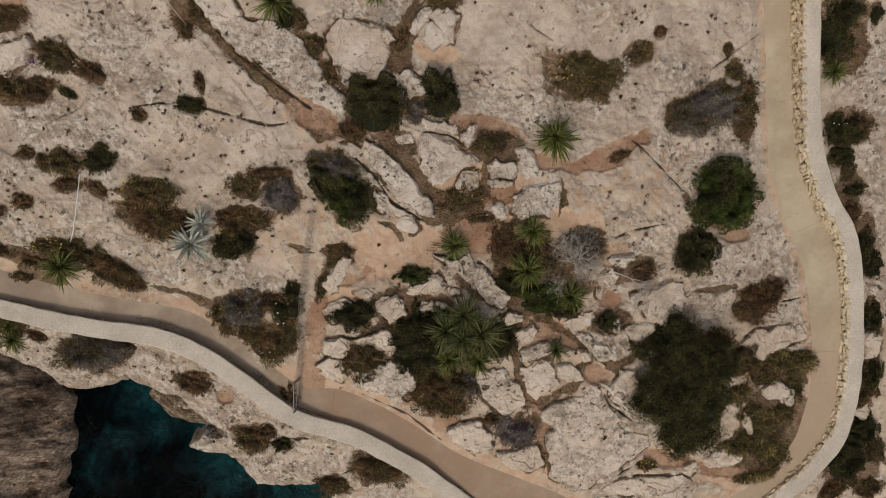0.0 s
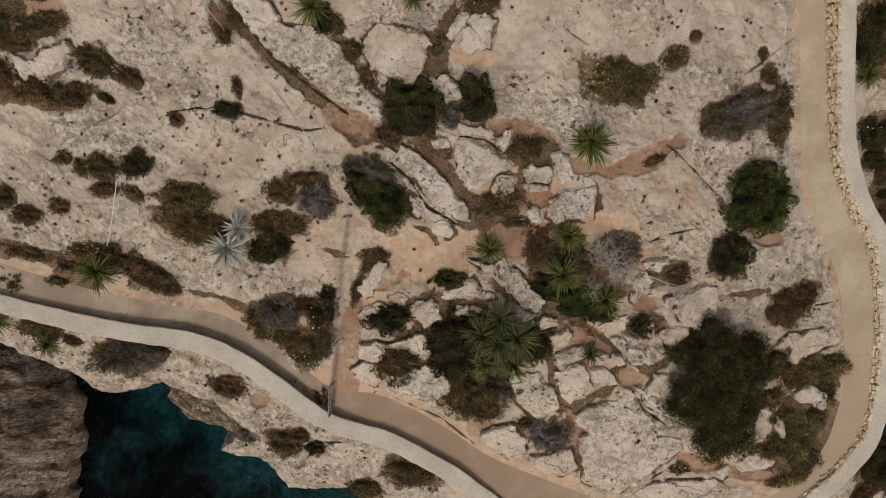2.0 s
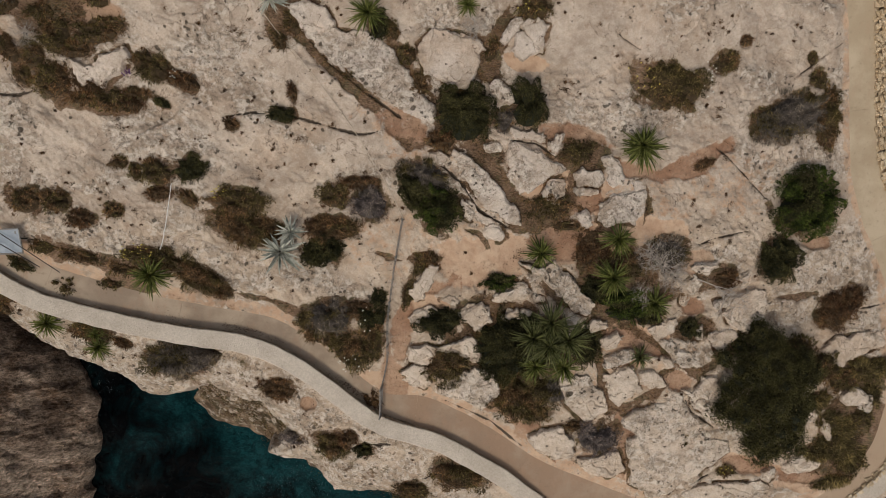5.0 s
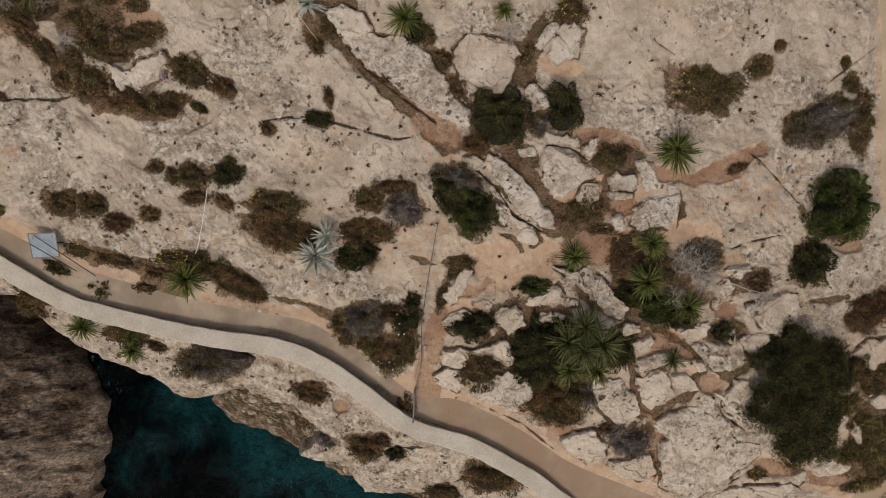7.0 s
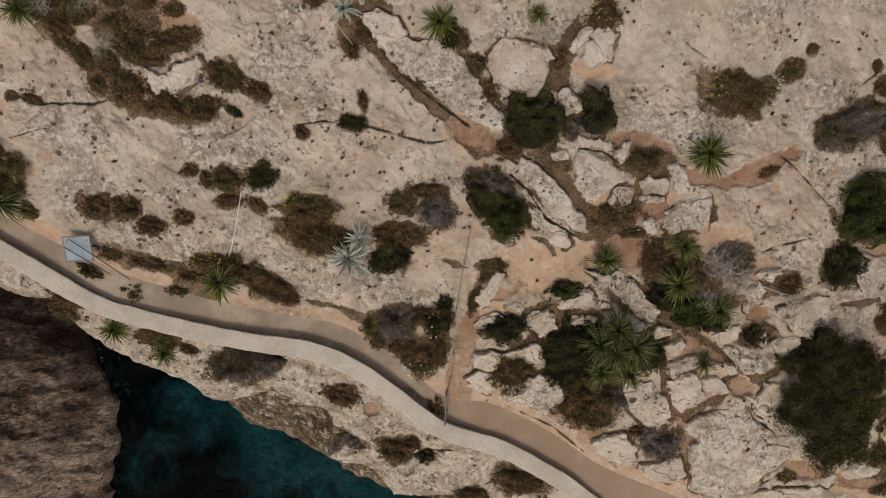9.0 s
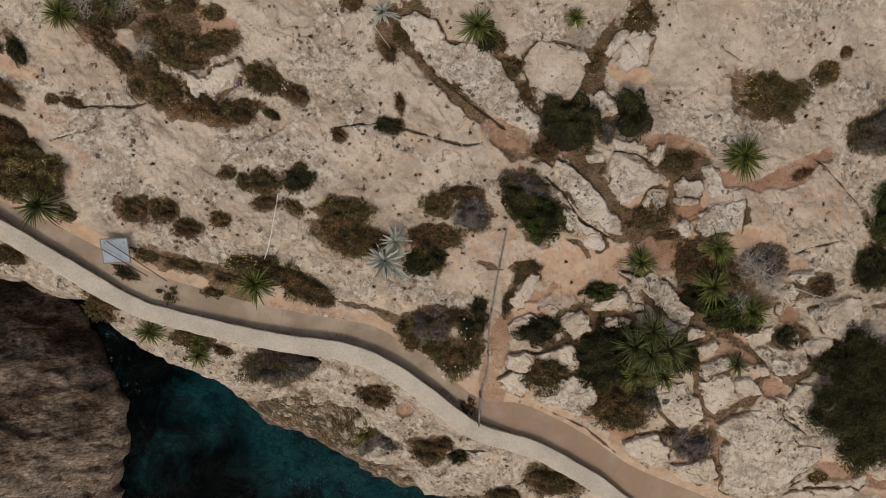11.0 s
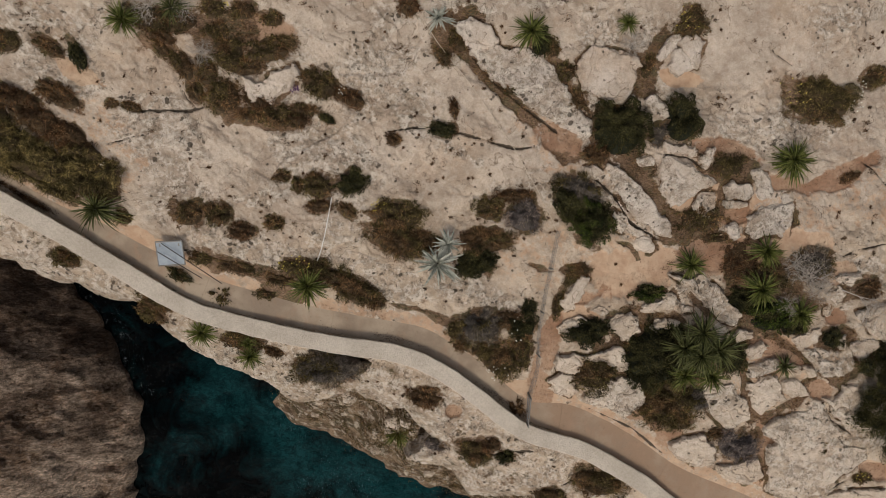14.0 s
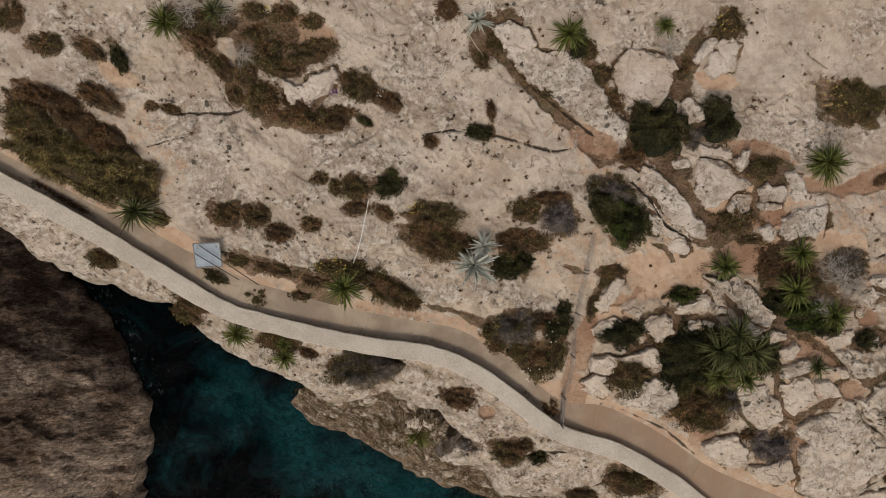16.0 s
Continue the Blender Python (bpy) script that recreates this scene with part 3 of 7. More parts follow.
SOIL_PATCHES = [(3.01, -0.32, 0.92, 0.92, 0), (-1.94, -2.75, 0.92, 0.42, 0), (5.06, -3.72, 0.94, 0.33, -20), (1.73, 0.59, 1.6, 0.73, 0), (-4.94, 4.83, 0.97, 0.35, -25), (1.93, 4.77, 1.34, 0.4, -15), (0.14, -7.46, 0.67, 0.43, 20), (-0.93, -6.34, 0.67, 0.38, 0), (2.18, 2.33, 0.73, 0.54, 0), (4.1, -3.19, 0.93, 0.47, 0), (4.26, -8.45, 0.36, 0.73, 0), (-1.04, -6.27, 0.71, 0.43, 0), (-6.28, -6.68, 0.25, 0.25, 0), (-16.45, 9.06, 0.86, 0.64, 0), (12.71, -9.89, 1.51, 0.38, -10), (12.2, 0.61, 0.71, 0.35, 0), (-9.37, -6.34, 0.38, 0.3, 0)]
OPEN_SOIL = [(1.88, 0.77, 1.26, 0.6, -10), (2.37, 2.43, 0.51, 0.32, 0), (6.46, -5.28, 0.6, 0.46, 0), (-1.41, -6.4, 0.6, 0.28, -10), (4.37, -4.38, 0.46, 0.69, 0), (-5.06, 5.28, 1.03, 0.51, -25), (-5.24, -3.27, 0.41, 1.38, -10), (1.39, 4.84, 0.92, 0.32, -15), (6.91, -2.09, 0.57, 0.41, 0), (8.56, -3.94, 0.69, 0.32, 20), (9.76, -9.14, 1.03, 0.41, -10), (12.31, -9.87, 0.8, 0.32, 0), (4.5, -7.3, 0.28, 0.92, 0)]
DUSTY = [(-2.53, 0.77, 4.37, 1.38, 0), (-4.25, 4.85, 2.76, 1.38, -30), (4.03, 1.7, 3.22, 2.07, 0), (8.68, 2.79, 2.99, 1.38, 0), (-6.01, 0.54, 1.84, 1.38, 0), (4.37, -4.51, 2.76, 1.84, 0), (2.33, -8.72, 2.76, 0.92, -20), (-23.1, 4.97, 1.38, 2.3, 30)]
TAN_PATCHES = [(-0.31, 7.63, 0.92, 0.35, -10), (1.26, 2.73, 1.81, 1.35, 0), (4.11, -3.48, 1.4, 0.7, 0), (-4.24, -2.28, 0.92, 0.69, 0), (2.65, 0.48, 1.83, 0.91, 0), (-2.14, -0.32, 1.82, 0.96, -5), (-1.11, 0.36, 1.36, 0.57, 0), (10.02, -9.23, 1.48, 0.44, -15), (12.75, -10.18, 1.76, 0.45, 0), (-21.96, 0.91, 1.41, 0.47, -30), (-23.53, 7.44, 0.96, 0.38, -30), (6.86, -0.21, 0.81, 0.46, 10), (4.96, 0.94, 1.61, 0.69, 0), (-6.49, -5.19, 0.71, 0.28, 0), (3.81, -9.26, 1.47, 0.29, -30)]
LITTER_PATCHES = [(17.35, 2.45, 0.82, 0.97, 0), (18.36, 0.27, 0.62, 1.23, 0), (16.61, 8.84, 1.16, 1.62, 0), (17.24, 5.16, 1.08, 0.84, 0), (19.12, -5.03, 0.63, 1.77, 0), (19.12, -9.91, 1.31, 1.57, 30), (14.89, -5.38, 1.23, 0.98, 0), (13.89, -8.72, 1.5, 1.25, 0), (-0.09, 1.61, 1.13, 0.68, -20), (-1.87, 4.14, 0.89, 0.67, -30), (2.16, 3.96, 1.01, 0.67, 0), (-1.48, -2.28, 1.38, 0.69, 0), (1.29, -1.36, 0.92, 0.57, -30), (6.05, -5.06, 0.71, 0.43, 30), (-9.11, 9.21, 0.88, 1.09, -60), (-1.86, 7.87, 0.79, 1.02, 30), (7.83, -0.91, 0.93, 0.58, 20), (3.46, -6.15, 0.47, 0.59, 0), (-17.93, 9.02, 1.28, 0.96, 0), (14.55, -7.43, 1.74, 1.74, 0), (6.94, -3.02, 1.06, 0.59, 0), (-16.63, -1.02, 1.2, 0.36, -20), (-0.79, -3.7, 2.56, 1.86, 0), (4.06, -1.13, 1.85, 1.62, 0)]
SOIL_STRIPS = [
    (0.99, [(-5.71, -5.38), (-5.43, -4.19), (-4.96, -2.99), (-4.47, -2.05), (-3.3, -1.12)]),
    (0.63, [(2.73, 3.96), (3.99, 3.53), (5.14, 3.32), (6.06, 3.67), (7.9, 4.64)]),
    (0.5, [(2.2, -0.21), (2.78, -0.9), (2.56, -1.59)]),
    (0.38, [(3.84, -6.65), (4.25, -8.19), (4.45, -9.81)]),
    (0.33, [(-1.99, -5.9), (-1.05, -6.44), (0.39, -7.93), (1.61, -9.26)]),
]
LITTER_STRIPS = [
    (0.57, [(3.48, -6.7), (5.13, -5.96), (6.31, -5.43), (7.85, -4.72), (9.15, -3.77)]),
    (0.42, [(2.69, -2.64), (3, -4.19), (3.26, -5.65), (3.76, -6.65)]),
    (0.37, [(1.97, -0.67), (2.8, -2.29), (4.1, -2.89), (5.77, -3.85), (7.26, -5.08)]),
    (0.42, [(5.98, -2.78), (7.65, -2.79), (8.19, -4.24)]),
    (0.89, [(-1.87, 4.03), (-0.54, 2.39), (0.36, 1.56), (2.64, 1.12)]),
    (0.49, [(1.37, 4.5), (1.82, 3.62), (1.67, 2.73), (2.18, 1.61)]),
    (0.31, [(2.72, 4.52), (2.74, 3.19), (2.81, 2.4)]),
    (0.28, [(10.18, -1.87), (12.29, -1.52)]),
    (0.32, [(4.68, 3.2), (4.88, 2.53), (4.72, 1.17)]),
    (0.57, [(-9.37, 8.7), (-8.65, 8.1), (-7.62, 7.06), (-6.34, 6.14), (-5.17, 5.34)]),
    (0.67, [(-5.65, 8.55), (-4.99, 7.51), (-4.3, 6.55), (-3.47, 6.01)]),
    (0.46, [(-0.91, 9.64), (-1.42, 8.66), (-1.67, 7.69), (-1.98, 6.73)]),
    (0.74, [(-21.24, 8.84), (-20.09, 8.3), (-19.27, 7.23), (-18.82, 6.42)]),
    (0.57, [(-18.95, 7.24), (-18.19, 6.22), (-16.67, 5.92), (-15.34, 6.04)]),
    (0.5, [(-5.38, 4.89), (-4.68, 4.56), (-3.52, 4.45)]),
    (0.57, [(-19.64, 0.38), (-18, 0), (-16.59, -0.29)]),
    (0.48, [(-12.55, -1.62), (-10.87, -1.73), (-9.43, -2.47), (-8.46, -2.96)]),
    (0.5, [(12.12, -9.45), (14.32, -9.84)]),
    (0.23, [(-2.68, 1.13), (-1.97, 0.89), (-1.71, 0.42)]),
    (0.37, [(-9, 1.36), (-7.61, 1.59), (-7.13, 0.9)]),
    (0.24, [(-6.17, 0.19), (-5.22, -0.16)]),
]
CRACKS = [
    (0.08, [(-12.34, 5.41), (-10.87, 5.64), (-9.28, 5.47), (-7.91, 5.1), (-6.76, 4.82), (-5.73, 4.96)]),
    (0.1, [(-22.88, 6.47), (-21.23, 6.15), (-19.71, 6.2), (-18.82, 6.38)]),
    (0.05, [(-23.15, 4.88), (-22.01, 5.18), (-21.34, 5.29)]),
    (0.12, [(-4.08, 4.11), (-2.76, 2.98), (-2.01, 1.83), (-0.68, 1.08)]),
    (0.07, [(-4.94, 2.1), (-4.36, 2.19)]),
    (0.11, [(-0.93, 4.65), (0.36, 4.49), (1.03, 4.01)]),
    (0.04, [(7.67, 4.47), (9.15, 3.14), (10.4, 2.01)]),
    (0.06, [(7.08, 0.49), (7.79, 0.76), (9.22, 1.07)]),
    (0.05, [(3.19, 8.88), (3.76, 8.48), (4.33, 8.15)]),
    (0.08, [(8.07, 8.33), (8.85, 8.63)]),
    (0.05, [(10.62, 7.09), (11.75, 7.95), (12.76, 8.71)]),
    (0.08, [(9.43, 7.16), (10.11, 7.55)]),
    (0.09, [(6.69, -5.93), (7.09, -6.64), (8.11, -7.34)]),
    (0.1, [(4.93, 2.42), (4.76, 1.4)]),
    (0.07, [(7.44, -9.99), (8.27, -9.45)]),
    (0.11, [(-8.06, -8.55), (-6.32, -8.2), (-5.58, -8.18)]),
    (0.11, [(-4.45, -9.89), (-3.48, -9.56)]),
    (0.06, [(13.88, -2.39), (15.59, -2.04)]),
    (0.08, [(-19.91, 7.22), (-19.66, 6.62), (-19.37, 6.31)]),
    (0.08, [(-8.88, 8.61), (-7.74, 7.37), (-6.35, 6.32), (-4.94, 5.34)]),
    (0.09, [(-3.42, -6.16), (-1.53, -7.03), (0.15, -8.46)]),
]
BLOCKS = [
    (0.35, [(-0.97, 3.89), (-0.86, 4.5), (-0.2, 4.44), (0.47, 4.23), (1.02, 3.8), (1.43, 3.48), (1.14, 3.21), (0.69, 3.14), (0.36, 2.81), (-0.2, 2.59), (-0.42, 2.37), (-0.71, 2.92), (-0.87, 3.35)]),
    (0.3, [(0.36, 2.59), (0.8, 3.04), (1.43, 3.15), (1.44, 2.27), (1.15, 2.04), (0.7, 2.15)]),
    (0.2, [(-1.92, 4.44), (-1.42, 4.62), (-0.97, 4.56), (-1.2, 4.23), (-1.75, 4.23)]),
    (0.2, [(-0.75, 5.1), (-0.2, 4.94), (0.62, 5.07), (0.62, 4.58), (0.13, 4.64), (-0.64, 4.72)]),
    (0.25, [(0.69, 4.57), (1.02, 4.9), (1.35, 4.86), (1.36, 4.25), (1.02, 4.07), (0.69, 4.35)]),
    (0.3, [(1.74, 3.37), (2.14, 3.64), (2.37, 3.49), (2.94, 3.38), (3.17, 3.05), (2.72, 2.81), (1.93, 2.8)]),
    (0.3, [(2.86, 4), (3.26, 4.16), (3.67, 3.88), (4, 3.17), (3.85, 2.84), (3.28, 2.72), (3.01, 3.16), (3.09, 3.5)]),
    (0.12, [(1.82, 2.75), (2.85, 2.75), (2.85, 2.51), (1.94, 2.46)]),
    (0.28, [(2.73, 1.94), (3.29, 2.5), (3.97, 2.62), (4.65, 2.73), (4.84, 2.51), (4.67, 1.72), (4.34, 1.27), (3.65, 1.38), (3.19, 1.16), (2.73, 1.49)]),
    (0.2, [(4.09, 3), (4.54, 3.1), (4.78, 2.79), (4.32, 2.69)]),
    (0.2, [(1.99, 1.78), (2.39, 1.88), (2.67, 1.27), (2.36, 1.16)]),
    (0.5, [(-0.36, -0.25), (0.36, -0.43), (1.04, -0.2), (1.72, -0.77), (2.3, -1.57), (2.76, -2.03), (2.42, -2.42), (1.96, -2.26), (1.39, -1.8), (0.7, -1.11), (0.14, -0.65)]),
    (0.4, [(-3.16, 4.35), (-2.47, 4.09), (-1.42, 3.13), (-0.42, 1.81), (-0.31, 1.26), (-0.87, 1.25), (-1.87, 2.07), (-2.74, 3.12)]),
    (0.2, [(-2.59, 2.37), (-2.11, 1.93), (-1.26, 1.33), (-2.11, 1.33), (-2.51, 1.7)]),
    (0.15, [(-2, 1.42), (-1.11, 1.15), (-0.88, 0.81), (-1.22, 0.59), (-1.78, 0.75)]),
    (0.4, [(2.2, -2.85), (2.66, -2.57), (3.35, -2.62), (3.52, -2.97), (3.02, -3.2), (2.44, -3.2)]),
    (0.4, [(2.86, -3.43), (3.71, -3.02), (3.99, -3.32), (3.77, -3.79), (3.26, -4.03)]),
    (0.35, [(3.11, -4.27), (3.85, -3.96), (4.48, -3.87), (4.49, -4.28), (3.98, -4.51), (3.17, -4.75)]),
    (0.4, [(3.28, -4.98), (4.21, -4.51), (4.69, -5.11), (4.83, -5.6), (4.25, -6.08), (3.91, -6.38), (3.54, -6.08)]),
    (0.35, [(4.69, -4.88), (5.27, -4.64), (5.76, -5.13), (5.95, -5.55), (5.19, -5.61), (4.71, -5.48)]),
    (0.4, [(5.06, -2.98), (5.56, -2.7), (6.19, -2.63), (6.21, -3.22), (5.47, -3.45)]),
    (0.4, [(5.54, -3.57), (6.05, -3.41), (6.54, -3.82), (7.44, -4.3), (7.45, -4.71), (6.81, -4.7), (6.2, -4.41)]),
    (0.35, [(6.95, -3), (7.35, -2.88), (7.44, -3.43), (7.08, -3.52)]),
    (0.25, [(5.56, -4.23), (5.98, -4.18), (6.24, -4.67), (5.89, -4.78)]),
    (0.4, [(7.48, -3.47), (8.06, -3.05), (8.78, -3.06), (9.03, -3.37), (8.33, -3.96), (7.85, -3.85)]),
    (0.55, [(8, -2.41), (8.69, -1.71), (9.52, -1.37), (10.01, -1.49), (10.25, -2.07), (9.81, -2.66), (9.23, -3.24), (8.62, -3)]),
    (0.3, [(0.14, -7.81), (0.74, -7.34), (1.57, -7.22), (2.22, -7.99), (2.12, -8.64), (1.35, -8.83), (0.58, -8.39)]),
    (0.3, [(2.31, -8.78), (3.27, -8.59), (4.11, -8.33), (4.51, -9.32), (3.8, -9.78), (2.82, -9.37)]),
    (0.35, [(1.42, -4.98), (2.47, -4.98), (3.19, -5.72), (3.4, -6.58), (2.51, -7.13), (1.55, -6.2)]),
    (0.35, [(-4.95, -3.79), (-4.25, -3.62), (-3.87, -4.15), (-4.51, -4.56), (-4.92, -4.27)]),
    (0.45, [(-5.26, -4.87), (-4.84, -4.45), (-4.15, -4.69), (-4.01, -5.3), (-4.31, -5.64), (-4.89, -5.4)]),
    (0.3, [(-4.71, -2.26), (-4.09, -2.1), (-3.87, -2.5), (-4.34, -2.9), (-4.72, -2.54)]),
    (0.4, [(-4.9, -1.5), (-4.5, -0.88), (-4.03, -0.27), (-3.65, -0.43), (-3.89, -1), (-4.3, -1.73), (-4.64, -1.8)]),
    (0.35, [(-2.88, -2.49), (-2.37, -2.03), (-1.91, -1.87), (-1.65, -2.38), (-1.31, -2.73), (-2.16, -3.01), (-2.61, -2.77)]),
    (0.25, [(-3.63, -1.8), (-3.06, -1.57), (-2.72, -1.92), (-3.07, -2.13)]),
    (0.3, [(-1.17, -2.38), (-0.43, -2.1), (-0.16, -2.5), (-0.9, -2.78)]),
    (0.35, [(-0.7, -1.11), (-0.2, -1.02), (0.18, -1.57), (-0.32, -1.66)]),
    (0.25, [(-1.51, -1.69), (-0.78, -1.53), (-0.89, -1.85), (-1.51, -1.85)]),
    (0.4, [(-3.35, -4.98), (-2.41, -4.74), (-1.37, -4.49), (-1.08, -5.83), (-1.69, -6.38), (-3.38, -5.89), (-3.79, -5.6)]),
    (0.5, [(-9.32, 9.39), (-8.72, 9.64), (-7.84, 9.46), (-7.56, 8.83), (-7.92, 8.38), (-8.69, 8.57)]),
    (0.4, [(-1.36, 8.29), (-1.12, 8.75), (-0.71, 9.17), (-0.33, 9.28), (-0.3, 8.97), (-0.77, 8.61), (-1.08, 8.29)]),
    (0.5, [(-0.6, 8.94), (0.17, 9.2), (0.64, 8.97), (0.51, 8.44), (0.4, 7.98), (0.04, 8.18), (-0.23, 8.64)]),
    (0.5, [(-0.91, 8), (-0.74, 8.71), (-0.35, 8.72), (0.02, 8.33), (0.28, 8.02), (-0.27, 7.72), (-0.66, 7.79)]),
    (0.45, [(-1.83, 6.72), (-1.34, 6.98), (-0.82, 6.67), (-0.67, 6.12), (-1.27, 5.92)]),
    (0.32, [(-8.84, 8.67), (-8.07, 8.68), (-7.28, 8.64), (-6.48, 8.57), (-5.69, 8.21), (-4.84, 7.17), (-3.81, 5.95), (-3.69, 5.38), (-3.96, 5.2), (-4.28, 5.29), (-5.1, 5.79), (-6.41, 6.53), (-7.73, 7.43), (-8.37, 8.11)]),
    (0.3, [(-4.48, 8.22), (-4.18, 7.11), (-3.51, 6.88), (-3.11, 6.56), (-2.54, 6.55), (-2.16, 7.11), (-2.13, 7.79), (-1.83, 8.03), (-1.94, 8.41), (-2.43, 8.55), (-3.0, 8.68), (-3.79, 8.81)]),
    (0.4, [(-17.6, 7.59), (-16.95, 7.2), (-16.39, 7.61), (-15.36, 7.98), (-15.16, 7.43), (-15.9, 6.85), (-16.24, 6.64), (-16.7, 6.24), (-17.32, 6.65)]),
    (0.3, [(-23.39, 4.19), (-23.1, 4.34), (-23.05, 4.13), (-23.29, 4)]),
    (0.3, [(9.02, -10.08), (10.52, -9.86), (11.24, -10.44), (11.22, -11.3), (9.4, -11.23)]),
    (0.3, [(10.62, -9.58), (11.03, -9.38), (11.29, -9.83), (10.85, -10.01)]),
    (0.3, [(11.35, -9.21), (12.47, -8.8), (13.26, -9.21), (12.84, -9.63), (11.79, -9.63)]),
    (0.35, [(13.75, -6.05), (14.38, -5.69), (15.08, -6.1), (15.12, -6.48), (14.19, -6.57)]),
    (0.5, [(18.43, -3.93), (18.97, -3.44), (19.53, -3.71), (19.58, -4.73), (18.83, -4.96)]),
    (0.4, [(18.45, -7.29), (19.3, -6.95), (19.54, -7.15), (18.99, -7.86)]),
    (0.2, [(-2.77, 2.48), (-2.37, 2.03), (-2.01, 1.73), (-2.35, 1.41), (-2.7, 1.57), (-2.83, 2.03)]),
    (0.15, [(-4.08, 4.16), (-3.69, 4.21), (-3.23, 4.1), (-3.16, 3.9), (-3.52, 3.65), (-3.79, 3.68), (-4.02, 3.94)]),
    (0.15, [(1.91, 1.69), (2.18, 1.87), (2.55, 1.51), (2.44, 1.23), (2.14, 1.23)]),
    (0.25, [(-1.71, -1.69), (-1.32, -1.45), (-0.74, -1.38), (-0.35, -1.1), (-0.17, -0.91), (0.07, -1.22), (0.21, -1.57), (-0.14, -1.69), (-0.72, -1.76), (-1.31, -1.76)]),
    (0.2, [(-0.14, -1.69), (0.21, -1.52), (0.68, -1.69), (0.74, -1.88), (0.1, -1.88)]),
    (0.2, [(-1.1, -2.33), (-0.83, -2.14), (-0.24, -2.12), (0.24, -2.24), (0.13, -2.52), (-0.57, -2.64), (-1.0, -2.57)]),
    (0.25, [(-3.65, -1.76), (-3.31, -1.57), (-3.0, -1.62), (-2.78, -1.92), (-2.99, -2.09), (-3.41, -1.88)]),
    (0.3, [(-4.92, -2.52), (-4.46, -2.16), (-3.99, -2.09), (-3.52, -2.23), (-3.51, -2.47), (-3.98, -2.52), (-4.28, -2.76), (-4.44, -3.01), (-4.8, -2.77)]),
    (0.3, [(-2.93, -2.4), (-2.7, -2.16), (-2.47, -1.97), (-2.01, -2.0), (-1.65, -2.04), (-1.51, -2.64), (-1.27, -2.76), (-1.74, -2.76), (-2.15, -3.05), (-2.45, -2.76), (-2.81, -2.57)]),
    (0.35, [(-5.07, -3.99), (-4.77, -3.69), (-4.18, -3.62), (-3.59, -3.79), (-2.89, -3.54), (-2.31, -3.29), (-2.05, -3.73), (-1.8, -4.22), (-1.48, -4.47), (-1.54, -4.67), (-2.15, -4.35), (-2.86, -4.23), (-3.57, -4.28), (-4.15, -4.53), (-4.87, -4.44)]),
    (0.3, [(4.0, -6.99), (4.53, -6.62), (5.24, -6.33), (6.06, -6.01), (6.48, -5.7), (6.68, -5.9), (7.0, -6.53), (7.57, -7.11), (7.9, -7.68), (8.74, -8.09), (8.9, -8.49), (7.97, -9.26), (7.63, -9.74), (6.78, -10.0), (6.57, -10.39), (5.72, -10.75), (4.69, -10.04), (4.5, -8.68), (4.41, -7.89), (4.81, -7.64), (4.2, -7.37)]),
    (0.35, [(6.62, -5.6), (6.96, -5.71), (7.36, -5.37), (7.47, -5.18), (8.07, -5.06), (8.21, -5.43), (8.46, -5.63), (8.4, -6.68), (8.18, -7.05), (7.7, -6.86), (7.21, -6.4)]),
    (0.2, [(6.83, -10.57), (7.54, -10.07), (8.53, -9.96), (10.06, -10.01), (10.75, -10.45), (9.91, -10.93), (7.87, -10.93)]),
    (0.25, [(11.46, -9.24), (11.99, -8.86), (12.77, -8.76), (13.09, -9.23), (12.61, -9.65), (11.96, -9.67)]),
    (0.25, [(10.51, -9.47), (10.88, -9.35), (11.18, -9.69), (10.88, -10.04), (10.56, -9.89)]),
    (0.3, [(12.62, -4.05), (13.35, -3.46), (14.39, -3.36), (15.72, -3.14), (15.83, -3.88), (14.98, -4.16), (14.46, -4.34), (13.71, -4.82), (13.06, -4.93)]),
    (0.25, [(14.06, -5.96), (14.71, -5.73), (15.29, -6.13), (15.5, -6.78), (15.26, -7.16), (14.65, -6.49), (14.15, -6.34)]),
    (0.2, [(13.05, -6.94), (13.33, -7.21), (13.62, -8.13), (13.35, -8.12), (13.02, -7.45)]),
    (0.3, [(6.41, -1.12), (6.88, -0.77), (7.32, -1.13), (7.17, -1.48), (6.81, -1.72), (6.55, -2.2), (6.29, -1.96)]),
    (0.3, [(7.46, -2.08), (7.81, -1.8), (8.43, -1.69), (8.93, -1.62), (8.82, -1.9), (8.21, -2.09), (7.84, -2.28)]),
    (0.4, [(8.35, -2.33), (8.96, -1.98), (9.43, -1.5), (9.86, -1.39), (10.05, -2.6), (9.54, -2.95), (9.17, -3.19), (8.76, -2.82)]),
    (0.3, [(8.56, -1.02), (8.87, -0.66), (9.37, -0.54), (9.7, -0.59), (9.58, -1.02), (9.03, -1.26)]),
    (0.3, [(6.74, -0.41), (7.21, -0.13), (7.84, -0.23), (7.98, -0.47), (7.5, -0.77), (7.0, -0.65)]),
]
